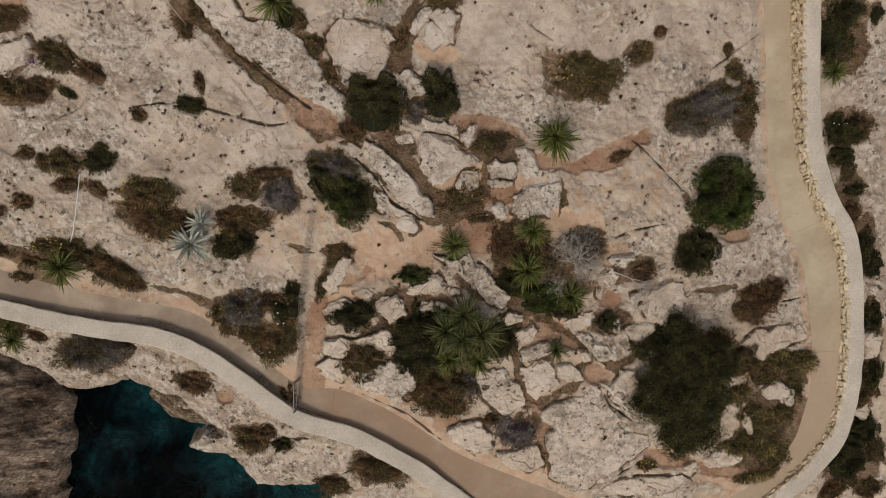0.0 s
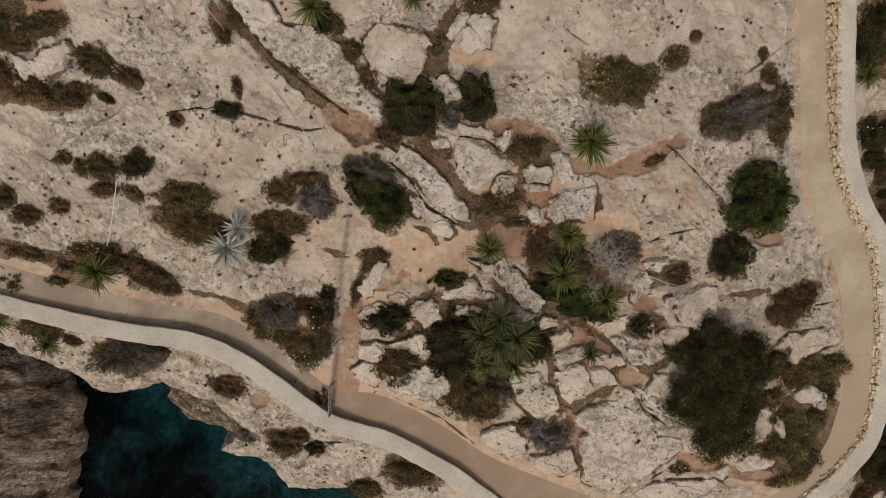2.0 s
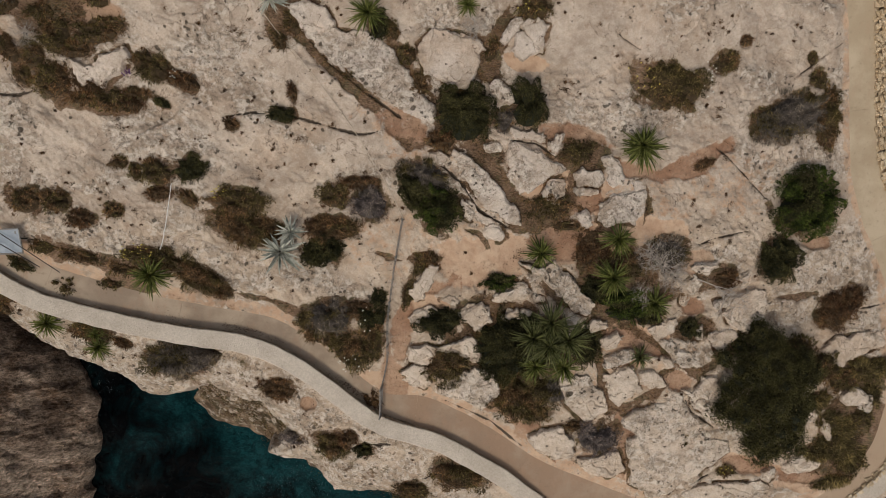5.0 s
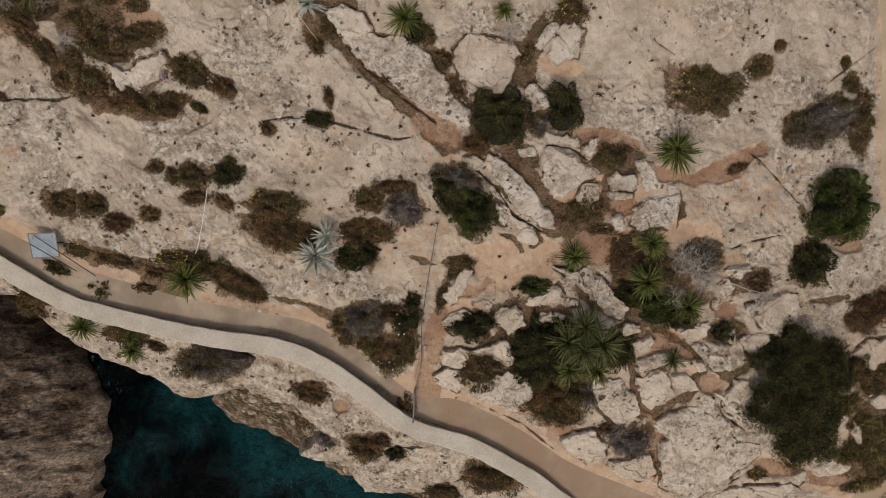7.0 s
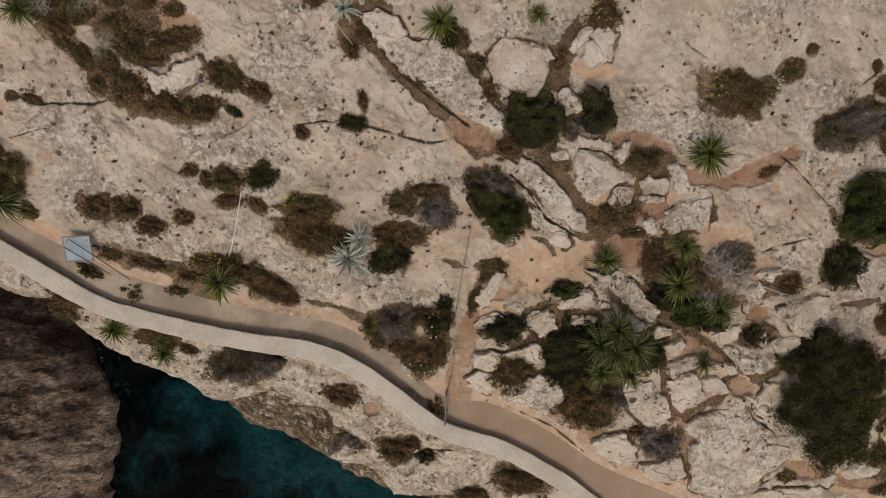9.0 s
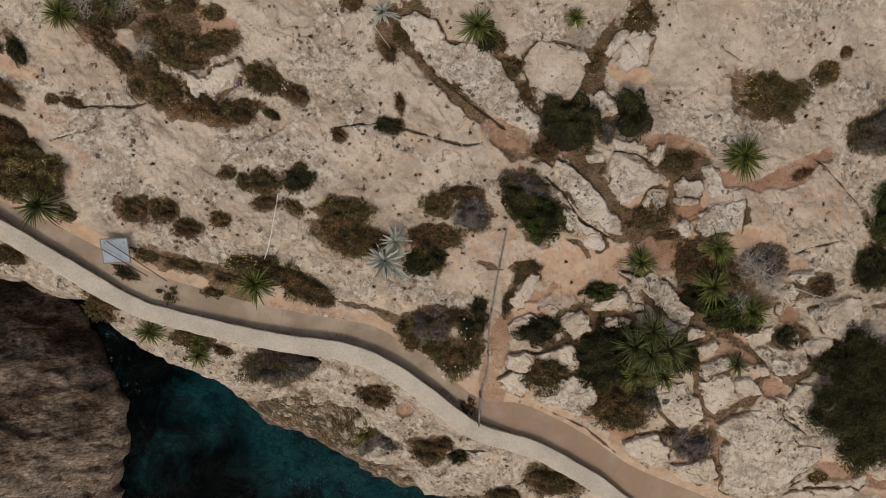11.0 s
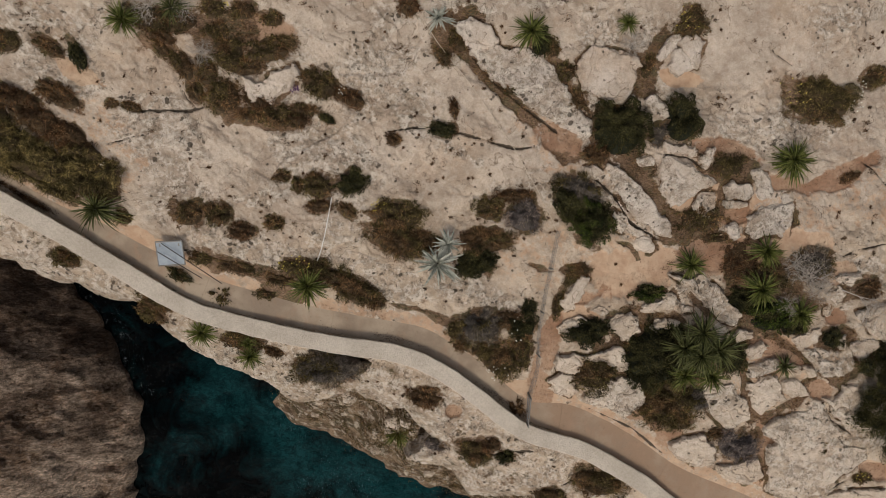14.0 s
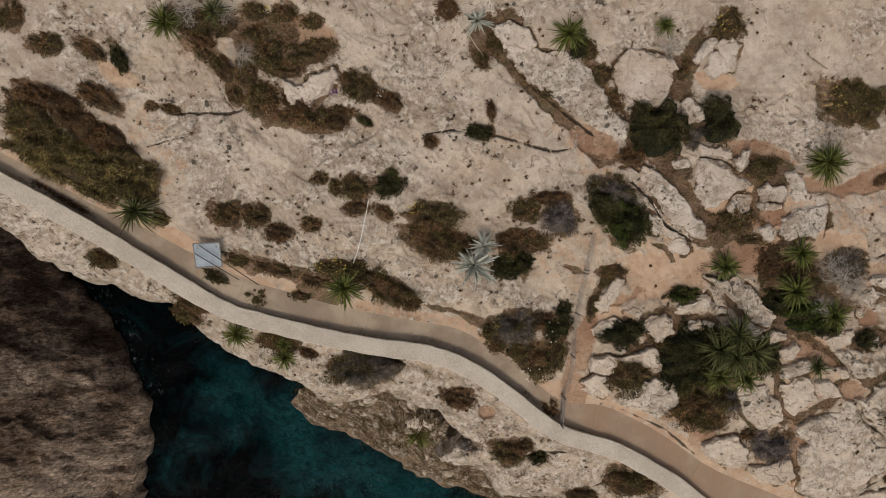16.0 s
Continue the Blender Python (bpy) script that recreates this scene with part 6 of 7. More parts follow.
def shrub(kind, cx, cy, rx, ry, turn, tall, seed):
    density, leaf, half, strands, long, core_mat, name, label = SHAPES[kind]
    rng = np.random.RandomState(seed)
    thing = tagged(new(name), label, "shrub" if "scrub" in name or "shrub" in name else "bush", "shrubs on the slope")
    z0 = float(min(ground_height(cx, cy), base_height(cx, cy)))
    thing.matrix_basis = pose(cx, cy, z0, 0, 0, turn)
    lump = 0.46
    # inner growth that closes the view through the leaves, coloured dark as shade
    rings, spokes = 9, 26
    rr, aa = np.meshgrid(np.linspace(0.02, 0.84, rings), np.linspace(0, 2 * np.pi, spokes, endpoint=False), indexing="ij")
    u, v = rr * np.cos(aa), rr * np.sin(aa)
    h = mound(u, v, seed, lump) * 0.80 - 0.06
    verts = np.stack([u * rx, v * ry, h * tall + 0.05 * rng.randn(*u.shape) * min(tall, 0.5)], -1)
    verts[-1, :, 2] = -0.15
    i = np.arange(rings * spokes).reshape(rings, spokes)
    j = np.roll(i, -1, 1)
    quads = np.stack([i[:-1], i[1:], j[1:], j[:-1]], -1).reshape(-1, 4)
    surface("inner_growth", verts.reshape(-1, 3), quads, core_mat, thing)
    # stems
    bm = bmesh.new()
    for k in range(5):
        a = 2 * math.pi * (k + rng.rand()) / 5
        reach = 0.55 + 0.3 * rng.rand()
        tube(bm, (0.05 * math.cos(a), 0.05 * math.sin(a), -0.1), (reach * rx * math.cos(a), reach * ry * math.sin(a), 0.62 * tall), 0.025, 0.006, 5)
    part("woody_base", bm, MAT_TWIG, thing)
    # leaves and shoots, in the main shade and a second one in drifts
    n = int(np.clip(density * math.pi * rx * ry, 260, 30000))
    r, a = 1.16 * np.sqrt(rng.rand(n)), rng.rand(n) * 2 * np.pi
    u, v = r * np.cos(a), r * np.sin(a)
    h = mound(u, v, seed, lump)
    on = (h > 0.02) & (rng.rand(n) < 0.25 + 1.2 * np.clip(h, 0, 1))
    u, v, h, m = u[on], v[on], h[on], int(on.sum())
    depth = np.abs(rng.randn(m)) * 0.13
    base = np.stack([u * rx, v * ry, np.maximum(h * (1 - depth), 0.02) * tall], 1)
    strand = rng.rand(m) < strands
    way = np.stack([u / max(rx, 0.3), v / max(ry, 0.3), 0.35 + 0 * u], 1) * 0.8 + rng.randn(m, 3) * np.where(strand, 0.55, 0.75)[:, None]
    way[:, 2] = np.abs(way[:, 2]) * np.where(strand, 0.8, 0.5)
    size = 0.7 + 0.6 * rng.rand(m)
    length = np.where(strand, long * min(1.0, 0.45 + tall), leaf) * size
    width = np.where(strand, 0.009, half) * size
    base = base - way / np.linalg.norm(way, axis=1)[:, None] * length[:, None] * 0.4
    base[:, 2] = np.maximum(base[:, 2], 0.0)
    second = fractal(u * 1.5 + seed % 13, v * 1.5, 1.0, seed + 9, 2) + 0.25 * rng.randn(m) > 0.3
    for shade, pick, label2 in zip(SHADES[kind], (~second, second), ("", "patch of a second shade")):
        if pick.sum() > 20:
            vv, ff = leaf_quads(rng, base[pick], way[pick], length[pick], width[pick])
            surface("foliage", vv, ff, LEAF[shade], thing, None, False)
    return thing


seed = 1000
for shrubs in SHRUBS:
    for spec in shrubs:
        shrub(*spec, seed)
        seed += 17


# ---- dry grass over the soil between the rocks ----
def grass(name, count, shade, seed, label, want, long):
    """Single blades where the wanted cover lies."""
    rng = np.random.RandomState(seed)
    j, i = np.where((want > 0.45) & (near_path > 0.85) & (near_wall > 0.55) & (ragged > 0.1) & (np.abs(gx + 5) < 24.6) & (np.abs(gy) < 11.6))
    pick = rng.randint(0, len(j), count)
    clump = fractal(gx[j[pick], i[pick]], gy[j[pick], i[pick]], 0.5, seed, 3)
    pick = pick[clump + 0.3 * rng.randn(count) > -0.1]
    j, i = j[pick], i[pick]
    n = len(j)
    root = np.stack([gx[j, i], gy[j, i], gz[j, i] - 0.01], 1) + np.c_[rng.rand(n, 2) * 0.06 - 0.03, np.zeros(n)]
    lean = np.c_[rng.randn(n, 2) * 0.8 + 0.35 * np.c_[value_noise(root[:, 0], root[:, 1], 0.8, seed), value_noise(root[:, 0], root[:, 1], 0.8, seed + 1)], 0.5 + 0.5 * rng.rand(n)]
    vv, ff = leaf_quads(rng, root, lean, long * (0.5 + rng.rand(n)), 0.006 + 0.006 * rng.rand(n))
    ob = surface(name, vv, ff, LEAF[shade], None, None, False)
    tagged(ob, label, "grass", kind="stuff")


grass("dry_grass", 150000, "brown", 21, "dry brown grass between the limestone blocks", litter, 0.15)
grass("green_grass", 60000, "olive", 22, "thin olive-green grass between the limestone blocks", litter * (0.5 + 0.9 * smooth(fractal(gx, gy, 1.5, 23, 2), -0.2, 0.5)), 0.12)

def rock_tufts(count, seed):
    """Small withered tufts rooted in the pits of the bare slope."""
    rng = np.random.RandomState(seed)
    bases, ways = [], []
    bare_here = (near_path > 1.3) & (near_wall > 0.9) & (ragged > 0.3) & (soil < 0.2) & (litter < 0.3) & (gx > -26) & (gx < 12) & (gy > -9) & (gy < 11.5)
    bare_here &= fractal(gx, gy, 2.5, 131, 3) + 0.25 * (gx < -4) > 0.12
    j, i = np.where(bare_here)
    for k in rng.randint(0, len(j), count):
        p = np.array([gx[j[k], i[k]], gy[j[k], i[k]], gz[j[k], i[k]]])
        r, n = 0.025 + 0.06 * rng.rand() ** 2, 60 + rng.randint(40)
        bases.append(p + np.c_[rng.randn(n, 2) * (r * (0.6 + rng.rand()), r), np.zeros(n)])
        ways.append(np.c_[rng.randn(n, 2), 0.3 + rng.rand(n)])
    base, way = np.vstack(bases), np.vstack(ways)
    vv, ff = leaf_quads(rng, base, way, 0.03 + 0.04 * rng.rand(len(base)), 0.010 + 0.008 * rng.rand(len(base)))
    tagged(surface("rock_tufts", vv, ff, LEAF["rust"], None, None, False), "small dark withered tufts in the pits of pale rock", "grass", kind="stuff")


rock_tufts(230, 133)
grass("sparse_grass", 2500, "rust", 24, "sparse withered tufts at the edges of soil", np.maximum(soil, crack), 0.10)


def wall_weeds(seed):
    """Dark weeds and dead leaves caught along the foot of the parapet."""
    wall, line, left, z, s = wall_parts
    rng = np.random.RandomState(seed)
    bases, ways = [], []
    u = 0.5
    while u < s[-1] - 1:
        i = int(np.searchsorted(s, u))
        x = line[i, 0]
        thick = float(value_noise(np.array(u), np.array(0.0), 1.3, seed))
        if -28 < x < 12 and thick > -0.45:
            n = int(30 + 50 * max(0, thick) + 20 * rng.rand())
            off = WALL_HALF + 0.04 + 0.05 * rng.rand() + (0.03 + 0.05 * max(0, thick)) * np.abs(rng.randn(n))
            p = line[i] + left[i] * off[:, None] + rng.randn(n, 2) * 0.06
            ground_z = base_height(p[:, 0], p[:, 1]) - path_sink(p[:, 0])
            bases.append(np.c_[p, ground_z + 0.07 + 0.10 * max(0, thick) * rng.rand(n)])
            ways.append(np.c_[rng.randn(n, 2), 0.3 + rng.rand(n)])
        u += 0.09
    base, way = np.vstack(bases), np.vstack(ways)
    vv, ff = leaf_quads(rng, base, way, 0.05 + 0.09 * rng.rand(len(base)), 0.008 + 0.010 * rng.rand(len(base)))
    tagged(surface("wall_foot_weeds", vv, ff, LEAF["rust"], None, None, False), "dark dry weeds along the foot of the parapet", "weeds", kind="stuff")


wall_weeds(137)


# ---- the one tree ----
def tree(cx, cy, rx, ry, tall, seed):
    rng = np.random.RandomState(seed)
    thing = tagged(new("tree"), "broad low dark evergreen tree with dense crown beside the path", "tree")
    z0 = float(base_height(cx, cy)) - 0.1
    thing.location = (cx, cy, z0)
    bm = bmesh.new()
    tube(bm, (0, 0, -0.2), (0.05, -0.04, 0.45 * tall), 0.17, 0.11, 9)
    part("trunk", bm, MAT_TWIG, thing)
    tips = []
    for k in range(60):
        a = 2.4 * k + 0.3 * rng.randn()
        r = 0.90 * math.sqrt((k + 0.5) / 60) * (1 + 0.10 * rng.randn())
        tips.append((r * rx * math.cos(a), r * ry * math.sin(a), tall * (0.38 + 0.46 * max(0, 1 - r * r) + 0.10 * rng.randn())))
    for tip in tips[::4]:
        bm = bmesh.new()
        knee = (0.45 * tip[0], 0.45 * tip[1], 0.5 * tall)
        tube(bm, (0.03, -0.02, 0.40 * tall), knee, 0.07, 0.05, 6)
        tube(bm, knee, tip, 0.05, 0.012, 6)
        part("limb", bm, MAT_TWIG, thing)
    bases, ways = [], []
    for tip in tips:
        c = np.array(tip)
        n = 1500
        d = rng.randn(n, 3)
        d /= np.linalg.norm(d, axis=1)[:, None]
        d[:, 2] = np.abs(d[:, 2]) * 1.1 - 0.25
        reach = (0.34 + 0.22 * rng.rand()) * (0.60 + 0.62 * rng.rand(n) ** 2) * (1 + 0.3 * fractal(d[:, 0] * 2 + tip[0], d[:, 1] * 2 + tip[1], 1.0, seed, 2))
        bases.append(c + d * reach[:, None] * np.array([1.05, 1.05, 0.8]))
        ways.append(d + 0.8 * rng.randn(n, 3))
        # inner mass of the clump, shade between leaves put into its colour
        bm = bmesh.new()
        geo = bmesh.ops.create_icosphere(bm, subdivisions=2, radius=0.30)
        for w in geo["verts"]:
            w.co = Vector(tip) + w.co * (0.8 + 0.35 * noise.noise(w.co * 4 + Vector(tip)))
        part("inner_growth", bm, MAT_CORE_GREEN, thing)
    base, way = np.vstack(bases), np.vstack(ways)
    n = len(base)
    vv, ff = leaf_quads(rng, base, way, 0.075 * (0.7 + 0.6 * rng.rand(n)), 0.021 * (0.7 + 0.6 * rng.rand(n)))
    surface("crown", vv, ff, LEAF["tree"], thing, None, False)


tree(9.95, -5.62, 1.98, 2.81, 2.0, 77)


# ---- rosette plants: every leaf is a part ----
def blade_mesh(name, width, droop, thick, material, segments=5):
    """A channelled tapering leaf of length 1 along +x that bends downwards."""
    bm = bmesh.new()
    rows = []
    for k in range(segments + 1):
        t = k / segments
        w = width * (0.55 + 1.1 * t - 1.62 * t * t) if t < 1 else 0.004
        z = -droop * t * t
        rows.append([bm.verts.new((t, -w, z + 0.45 * w)), bm.verts.new((t, 0, z - thick * (1 - t))), bm.verts.new((t, w, z + 0.45 * w))])
    for a, b in zip(rows[:-1], rows[1:]):
        for k in (0, 1):
            bm.faces.new((a[k], b[k], b[k + 1], a[k + 1]))
    me = bpy.data.meshes.new(name)
    bm.to_mesh(me)
    bm.free()
    me.polygons.foreach_set("use_smooth", np.full(len(me.polygons), True))
    me.materials.append(material)
    return me


def rosette(name, label, blade, leaves, width, low, high, droop, seed):
    rng = np.random.RandomState(seed)
    thing = tagged(new(name), label, "plant", "rosette plants")
    bm = bmesh.new()
    tube(bm, (0, 0, -0.4), (0, 0, 0.10), 0.12, 0.08, 9)
    part("stem", bm, MAT_TWIG, thing)
    meshes = [blade_mesh("leaf", width * f, droop * g, 0.02, BLADE[blade]) for f, g in ((1.0, 0.7), (0.85, 1.2), (1.1, 1.7))]
    for k in range(leaves):
        t = k / (leaves - 1)
        rise = low + (high - low) * t ** 1.2 + rng.randn() * {"deep": 20, "green": 13}.get(blade, 10)
        size = (1.0 - 0.35 * t ** 2) * (0.55 + 0.55 * rng.rand())
        leaf = new("leaf", meshes[2 if t < 0.3 else (1 if t < 0.65 else 0)])
        leaf.parent = thing
        leaf.matrix_basis = pose(0, 0, 0.05 + 0.12 * t, 0, 0, 137.5 * k + rng.randn() * {"deep": 50, "green": 28}.get(blade, 16)) @ pose(0.03, 0, 0, rng.randn() * 10, -rise, 0) @ Matrix.Scale(size, 4)
    return thing


def tangle(label, seed, thick, forks):
    """A dead shrub of radius 1: pale stems that fork and curl out of one stool."""
    rng = np.random.RandomState(seed)
    thing = tagged(new("dead_shrub"), label, "shrub", "dead tangled shrubs")
    bm = bmesh.new()
    tube(bm, (0, 0, -0.4), (0, 0, 0.10), 0.09, 0.06, 8)
    part("stool", bm, MAT_TWIG, thing)

    def grow(bm, p, d, length, r, level):
        for _ in range(2):
            q = p + d * length
            q.z = max(q.z, 0.02)
            tube(bm, p, q, r, 0.8 * r, 4)
            p, r = q, 0.8 * r
            d = (d + Vector(rng.randn(3) * 0.28) + Vector((0, 0, -0.10))).normalized()
        if level:
            for _ in range(forks):
                grow(bm, p, (d + Vector(rng.randn(3) * 0.65)).normalized(), length * (0.55 + 0.3 * rng.rand()), 0.72 * r, level - 1)

    for k in range(20):
        a, rise = 2.4 * k, 0.15 + 0.9 * rng.rand()
        bm = bmesh.new()
        grow(bm, Vector((0, 0, 0.05)), Vector((math.cos(a), math.sin(a), rise)).normalized(), 0.17 + 0.08 * rng.rand(), thick, 3)
        part("stem", bm, BRANCH, thing)
    return thing


BRANCH = plain("bleached_wood", (0.30, 0.25, 0.20), (0.50, 0.435, 0.365), 14.0, 0.85)
ROSETTE_KINDS = {
    "green": ("yucca", "green sword-leaved rosette plant rooted in rock", "green", 135, 0.052, -4, 80, 0.28),
    "deep": ("yucca", "dark green sword-leaved rosette plant rooted in scrub", "deep", 120, 0.046, -4, 76, 0.34),
    "silver": ("agave", "silver-grey agave with broad pointed fleshy leaves", "silver", 46, 0.088, 4, 72, 0.16),
}
made = {}
for kind, cx, cy, radius, dz, turn in ROSETTES:
    z = float(base_height(cx, cy)) + dz
    m = pose(cx, cy, z, 0, 0, turn) @ Matrix.Scale(radius, 4)
    variant = (kind, int(turn) % 2)
    if variant in made:
        copy_thing(made[variant], m)
    elif kind == "dry":
        made[variant] = tangle("grey dead shrub with a tangle of bleached stems", 91 + len(made), 0.020, 3)
        made[variant].matrix_basis = m
    else:
        made[variant] = rosette(*ROSETTE_KINDS[kind], 31 + len(made))
        made[variant].matrix_basis = m
lx, ly, lz, lr = -13.27, -12.41, -22.5, 1.7
copy_thing(made[("green", 1)], pose(lx, ly, lz, 0, 0, 40) @ Matrix.Scale(lr, 4))


# ---- scrub and loose stones on the cliff ledge ----
def ledge_cover():
    rng = np.random.RandomState(61)
    rows, cols, _ = ledge_points.shape
    for name, shade, clumps, blades, long, half, label in (
            ("ledge_scrub", "olive", 520, 90, 0.16, 0.022, "patchy olive scrub clinging to the cliff ledge"),
            ("ledge_grass", "brown", 420, 90, 0.16, 0.012, "dry brown grass clinging to the cliff ledge")):
        bases, ways = [], []
        for _ in range(clumps):
            p = ledge_points[rng.randint(int(0.45 * rows), int(0.97 * rows)), rng.randint(cols)]
            bases.append(p + rng.randn(blades, 3) * (0.35, 0.35, 0.15) * (0.5 + rng.rand()))
            ways.append(rng.randn(blades, 3) + (-0.3, -0.5, 0.7))
        base, way = np.vstack(bases), np.vstack(ways)
        n = len(base)
        vv, ff = leaf_quads(rng, base, way, long * (0.6 + 0.7 * rng.rand(n)), half * (0.6 + 0.7 * rng.rand(n)))
        tagged(surface(name, vv, ff, LEAF[shade], None, None, False), label, "scrub", kind="stuff")
    bm = bmesh.new()
    for _ in range(260):
        p = ledge_points[rng.randint(int(0.4 * rows), int(0.95 * rows)), rng.randint(cols)]
        geo = bmesh.ops.create_icosphere(bm, subdivisions=1, radius=0.12 + 0.4 * rng.rand() ** 2)
        squash = Vector(0.6 + 0.7 * rng.rand(3))
        for w in geo["verts"]:
            w.co = Vector(p) + w.co * squash * (0.75 + 0.5 * rng.rand())
    ob = part("ledge_stones", bm, MAT_BLOCK, None, "pale broken stones lying on the cliff ledge")
    tagged(ob, "", "stones", kind="stuff")


ledge_cover()


# ---- flowers ----
def flowers(cx, cy, rx, ry, count, height, material, label, seed):
    rng = np.random.RandomState(seed)
    bm = bmesh.new()
    for k in range(count):
        a, r = rng.rand() * 6.283, math.sqrt(rng.rand())
        x, y = rx * r * math.cos(a), ry * r * math.sin(a)
        z = height * (1 - 0.5 * r * r)
        size = 0.022 + 0.018 * rng.rand()
        tube(bm, (x, y, 0), (x, y, z), 0.004, 0.004, 3)
        hub = bm.verts.new((x, y, z + 0.03))
        rim = [bm.verts.new((x + size * (1 if p % 2 else 0.7) * math.cos(p * 0.5236), y + size * (1 if p % 2 else 0.7) * math.sin(p * 0.5236), z + 0.01)) for p in range(12)]
        for p in range(12):
            bm.faces.new((hub, rim[p], rim[(p + 1) % 12]))
    ob = part("flowers", bm, material, None, label)
    ob.location = (cx, cy, float(ground_height(cx, cy)))
    tagged(ob, "", "flowers", kind="stuff")


for k, (cx, cy, rx, ry, count, height) in enumerate(WHITE_FLOWERS):
    flowers(cx, cy, rx, ry, int(count), height, MAT_PETAL_W, "scattered small white flower heads in scrub", 300 + k)
for k, (cx, cy, rx, ry, count, height) in enumerate(YELLOW_FLOWERS):
    flowers(cx, cy, rx, ry, int(count), height, MAT_PETAL_Y, "scattered small yellow flower heads in scrub", 340 + k)
for k, (cx, cy, rx, ry, count, height) in enumerate(PURPLE_FLOWERS):
    flowers(cx, cy, rx, ry, int(count), height, MAT_PETAL_P, "low patch of purple flowers between rocks", 360 + k)


# ---- fence, cable, board, pipe, dead branches ----
def build_fence():
    line = spline(FENCE_LINE, 0.14)
    z = np.array([float(min(ground_height(x, y), base_height(x, y))) for x, y in line])
    fence = tagged(new("wire_fence"), "weathered grey wire mesh fence running up the slope", "fence")
    fence.location = (*line[0], z[0])
    o = Vector(fence.location)
    tall = 1.15
    step = 13
    for k in range(0, len(line), step):
        bm = bmesh.new()
        p = Vector((*line[k], z[k])) - o
        tube(bm, p + Vector((0, 0, -0.3)), p + Vector((0, 0, tall + 0.06)), 0.028, 0.028, 8)
        part("post", bm, MAT_METAL, fence)
    for h in (0.06, 0.6, tall):
        bm = bmesh.new()
        for k in range(len(line) - 1):
            tube(bm, Vector((*line[k], z[k] + h)) - o, Vector((*line[k + 1], z[k + 1] + h)) - o, 0.004, 0.004, 4)
        part("rail_wire", bm, MAT_METAL, fence)
    bm = bmesh.new()
    cells = 9
    for k in range(-cells, len(line)):
        for way in (1, -1):
            last = None
            for c in range(cells + 1):
                i = k + c if way == 1 else k + cells - c
                if 0 <= i < len(line):
                    p = Vector((*line[i], z[i] + 0.06 + (tall - 0.06) * c / cells)) - o
                    if last is not None:
                        tube(bm, last, p, 0.002, 0.002, 3)
                    last = p
                else:
                    last = None
    part("mesh_wire", bm, MAT_METAL, fence)


build_fence()


def build_gate():
    (ax, ay), (bx, by) = GATE_ENDS
    za, zb = (float(min(ground_height(*p), base_height(*p))) for p in ((ax, ay), (bx, by)))
    gate = tagged(new("metal_gate"), "narrow grey steel gate frame across the path", "gate")
    gate.location = (ax, ay, za)
    a, b = Vector((0, 0, 0)), Vector((bx - ax, by - ay, zb - za))
    for p in (a, b):
        bm = bmesh.new()
        tube(bm, p + Vector((0, 0, -0.3)), p + Vector((0, 0, 1.35)), 0.04, 0.04, 10)
        part("post", bm, MAT_METAL, gate)
    for h in (0.15, 0.7, 1.25):
        bm = bmesh.new()
        tube(bm, a + Vector((0, 0, h)), b + Vector((0, 0, h)), 0.022, 0.022, 8)
        part("rail", bm, MAT_METAL, gate)
    for k in range(1, 8):
        p = a.lerp(b, k / 8)
        bm = bmesh.new()
        tube(bm, p + Vector((0, 0, 0.15)), p + Vector((0, 0, 1.25)), 0.009, 0.009, 6)
        part("bar", bm, MAT_METAL, gate)


build_gate()


def laid_tube(name, points, radius, material, label, category):
    line = spline(points, 0.15)
    z = np.array([float(ground_height(x, y)) for x, y in line])
    for _ in range(3):
        z = np.maximum(z, np.convolve(np.pad(z, 3, mode="edge"), np.ones(7) / 7, mode="valid"))
    bm = bmesh.new()
    o = Vector((*line[0], z[0]))
    side, rings = sides(line), []
    for k in range(len(line)):
        c, n = Vector((*line[k], z[k] + radius)) - o, Vector((*side[k], 0))
        rings.append([bm.verts.new(c + radius * (n * math.cos(a) + Vector((0, 0, math.sin(a))))) for a in np.arange(8) * math.pi / 4])
    for ra, rb in zip(rings[:-1], rings[1:]):
        for k in range(8):
            bm.faces.new((ra[k], ra[(k + 1) % 8], rb[(k + 1) % 8], rb[k]))
    bm.faces.new(rings[0][::-1])
    bm.faces.new(rings[-1])
    ob = part(name, bm, material, None, label)
    ob.location = o
    return tagged(ob, "", category)


laid_tube("cable", CABLE_LINE, 0.016, MAT_CABLE, "sand-coloured cable laid over the bare rock slope", "cable")
laid_tube("pipe", PIPE_LINE, 0.022, MAT_WHITE, "thin white plastic pipe lying on the rock", "pipe")


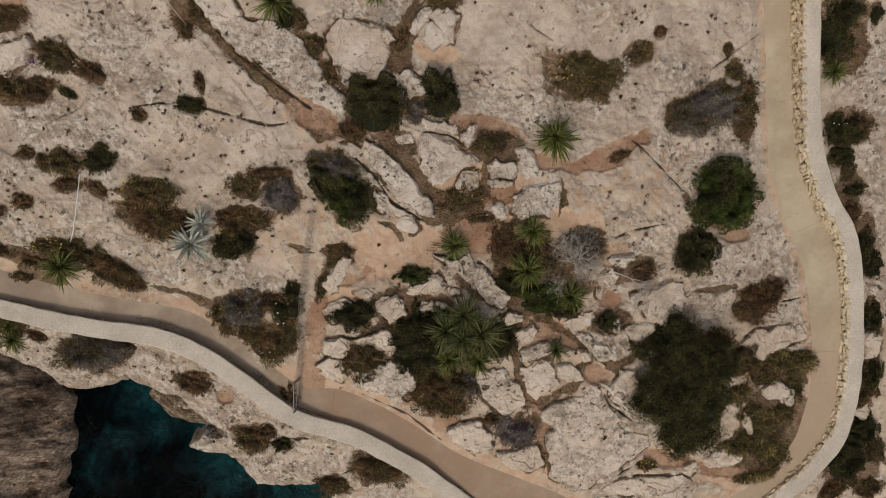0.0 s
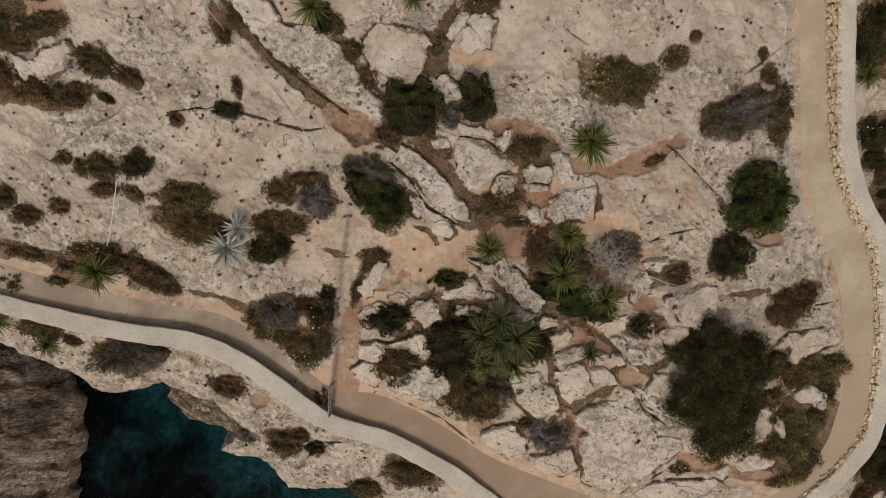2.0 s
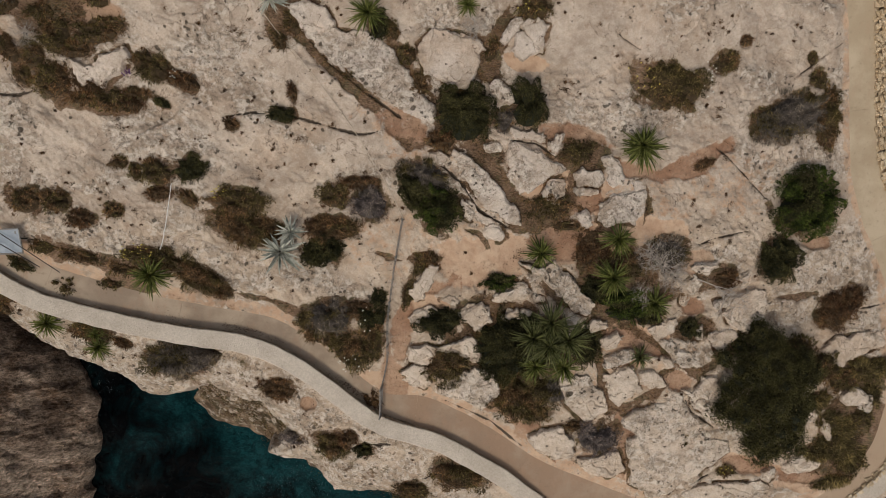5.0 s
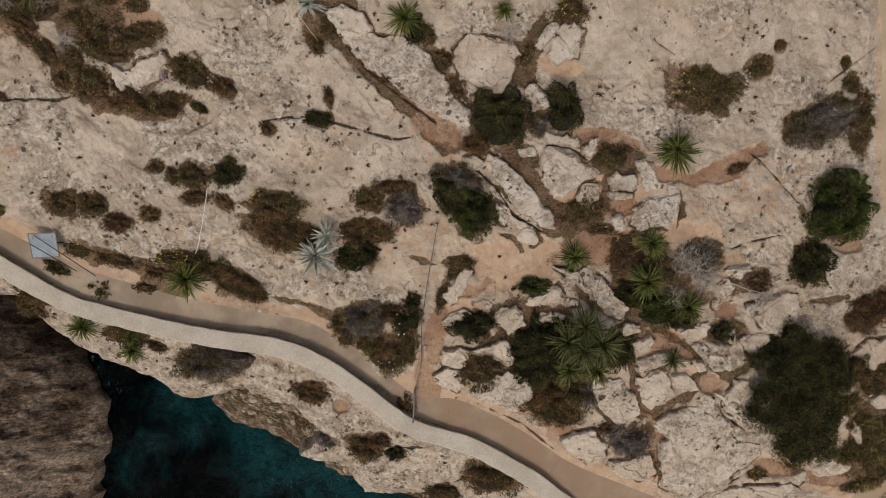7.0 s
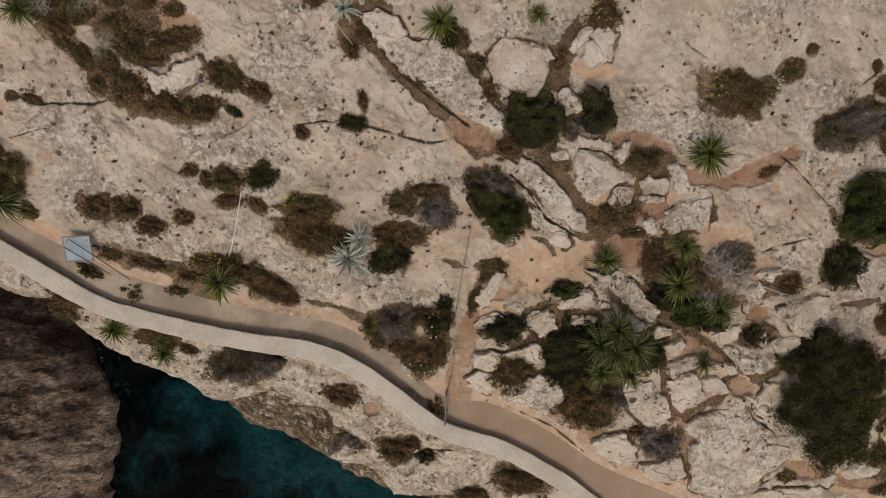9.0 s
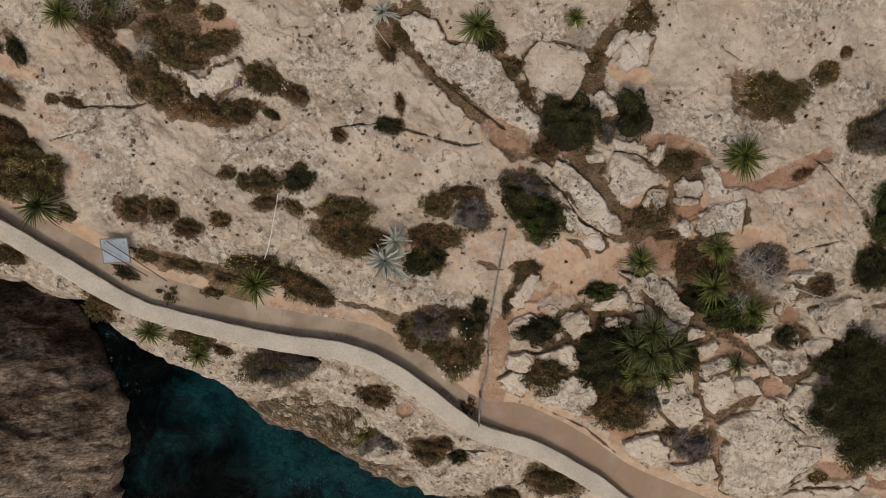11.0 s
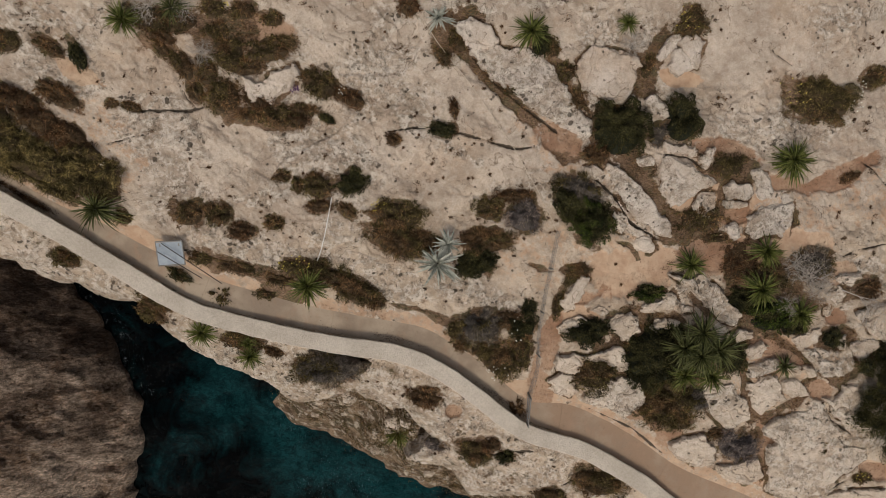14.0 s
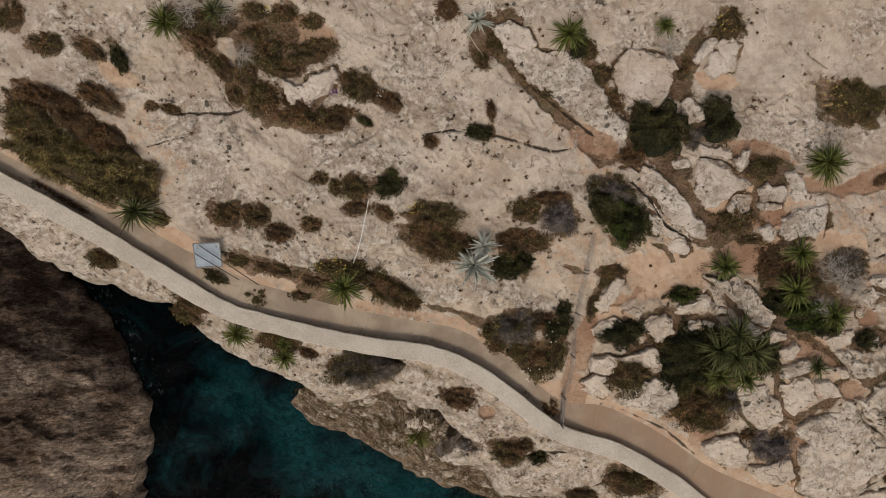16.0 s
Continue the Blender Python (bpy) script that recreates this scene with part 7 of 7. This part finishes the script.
def build_board():
    (px, py), turn = BOARD_AT
    z = float(base_height(px, py))
    board = tagged(new("information_board"), "tilted pale blue-grey information board on steel legs beside the path", "sign")
    board.matrix_basis = pose(px, py, z, 0, 0, turn)
    lean = Matrix.Rotation(radians(14), 4, "X")
    bm = bmesh.new()
    box(bm, 0, 0, 0.40, 1.06, 0.95, 0.03, lean, 0.006)
    panel = part("panel", bm, MAT_PANEL, board, "pale blue-grey painted panel")
    for cx, cy, sx, sy in ((0, 0.51, 1.12, 0.045), (0, -0.51, 1.12, 0.045), (0.545, 0, 0.045, 1.0), (-0.545, 0, 0.045, 1.0)):
        bm = bmesh.new()
        p = lean @ Vector((cx, cy, 0))
        box(bm, p.x, p.y, 0.405 + p.z, sx, sy, 0.05, lean, 0.006)
        part("frame", bm, MAT_METAL, board)
    for cx, cy, sx, sy in ((-0.38, 0.36, 0.06, 0.14), (0.40, 0.34, 0.06, 0.12)):
        bm = bmesh.new()
        p = lean @ Vector((cx, cy, 0))
        box(bm, p.x, p.y, 0.419 + p.z, sx, sy, 0.004, lean)
        part("bar", bm, MAT_METAL, panel, "small grey printed bar")
    for cx in (-0.42, 0.42):
        bm = bmesh.new()
        tube(bm, (cx, 0.1, -0.75), (cx, 0.1, 0.40), 0.035, 0.035, 8)
        part("leg", bm, MAT_RUST, board)
    for (ax, ay), (bx, by) in ((-0.28, 0.42), (2.05, -1.35)), ((-0.46, 0.08), (1.25, -1.10)):
        bm = bmesh.new()
        tube(bm, (ax, ay, 0.60 if ay > 0.2 else 0.56), (bx, by, 0.42 if ay > 0.2 else 0.38), 0.018, 0.018, 8)
        part("strut", bm, MAT_RUST, board, "long dark steel strut leaning on the board")


build_board()


def dead_branch(cx, cy, turn, length, seed, label):
    rng = np.random.RandomState(seed)
    bm = bmesh.new()

    def grow(p, d, l, r, level):
        q = p + d * l
        q.z = max(q.z, 0.02)
        tube(bm, p, q, r, r * 0.65, 5)
        if level:
            for _ in range(3):
                turned = (d + Vector(rng.randn(3) * 0.55)).normalized()
                turned.z *= 0.5
                grow(q, turned.normalized(), l * (0.6 + 0.25 * rng.rand()), r * 0.62, level - 1)

    grow(Vector((0, 0, 0.05)), Vector((1, 0, 0.12)).normalized(), length, 0.034, 4)
    ob = part("dead_branch", bm, BRANCH, None, label)
    ob.matrix_basis = pose(cx, cy, float(ground_height(cx, cy)) + 0.05, 0, 0, turn)
    tagged(ob, "", "branch")


for k, (cx, cy, turn, length) in enumerate(BRANCHES):
    dead_branch(cx, cy, turn, length, 500 + k, "bleached bare branch with fine twigs on the ground")


# ---- rubble on the inner face of the parapet ----
def build_rubble():
    wall, line, left, z, s = wall_parts
    rng = np.random.RandomState(8)
    shapes = []
    for k in range(7):
        bm = bmesh.new()
        geo = bmesh.ops.create_cube(bm, size=1.0)
        for w in geo["verts"]:
            w.co = Vector([c * (0.75 + 0.4 * rng.rand()) for c in w.co])
        bmesh.ops.bevel(bm, geom=bm.edges[:], offset=0.14, segments=1, affect="EDGES")
        me = bpy.data.meshes.new("stone")
        bm.to_mesh(me)
        bm.free()
        me.materials.append(MAT_STONE)
        shapes.append(me)
    count, rest_v, rest_f, at = 0, [], [], 0
    for course in range(6):
        u = 0.3 + 0.1 * rng.rand()
        while u < s[-1] - 1:
            long = 0.12 + 0.17 * rng.rand()
            i = int(np.searchsorted(s, u + long / 2))
            n, p = left[i], line[i]
            east = p[0] > 8.0
            h = (0.03 if east else -0.06) + 0.085 * course + 0.025 * rng.randn()
            out = WALL_HALF - (0.04 if east else 0.13) + (0.025 if east else 0.02) * rng.randn() + (0.056 if east else 0.010) * (5 - course)
            yaw = math.degrees(math.atan2(-n[0], n[1]))
            m = pose(p[0] + n[0] * out, p[1] + n[1] * out, z[i] + h + 0.07, rng.randn() * 9, rng.randn() * 9, yaw + rng.randn() * 12) @ Matrix.Diagonal((long * 0.95, 0.16 + 0.06 * rng.rand(), 0.10 + 0.05 * rng.rand(), 1))
            me = shapes[rng.randint(7)]
            if course == 5 and not east:
                u += long
                continue
            if p[0] > 14.2 and -8 < p[1] < 4.5 and course > 2 and count < 290:
                ob = new("stone", me)
                ob.parent = wall
                ob.matrix_basis = m
                count += 1
            elif -30 < p[0] < 20:
                mm = np.array(m)
                co = np.array([w.co for w in me.vertices])
                rest_v.append(co @ mm[:3, :3].T + mm[:3, 3])
                for f in me.polygons:
                    ids = list(f.vertices)
                    rest_f += [(at + ids[0], at + ids[a], at + ids[a + 1]) for a in range(1, len(ids) - 1)]
                at += len(co)
            u += long + 0.015
    ob = surface("rubble_stones", np.vstack(rest_v), rest_f, MAT_RUBBLE, wall, None, False)
    tagged(ob, kind="stuff")


def rubble_material():
    m = Mat("rubble_face", 0.92)
    where = m.n.new("ShaderNodeSeparateXYZ")
    m.l.new(m.pos, where.inputs[0])
    east = m.ramp(where.outputs[0], 4.0, 10.0)
    c = m.mix(east, m.mix(m.island(), (0.24, 0.175, 0.11), (0.42, 0.33, 0.23)), m.mix(m.island(), (0.46, 0.33, 0.19), (0.68, 0.54, 0.36)))
    c = m.mix(m.ramp(m.noise(6.0, 7, 0.7), 0.42, 0.66, 0.0, 0.6), c, (0.22, 0.16, 0.10))
    m.bump(m.noise(18.0, 7, 0.75), 0.7, 0.03)
    return m.done(c)


MAT_RUBBLE = rubble_material()
build_rubble()
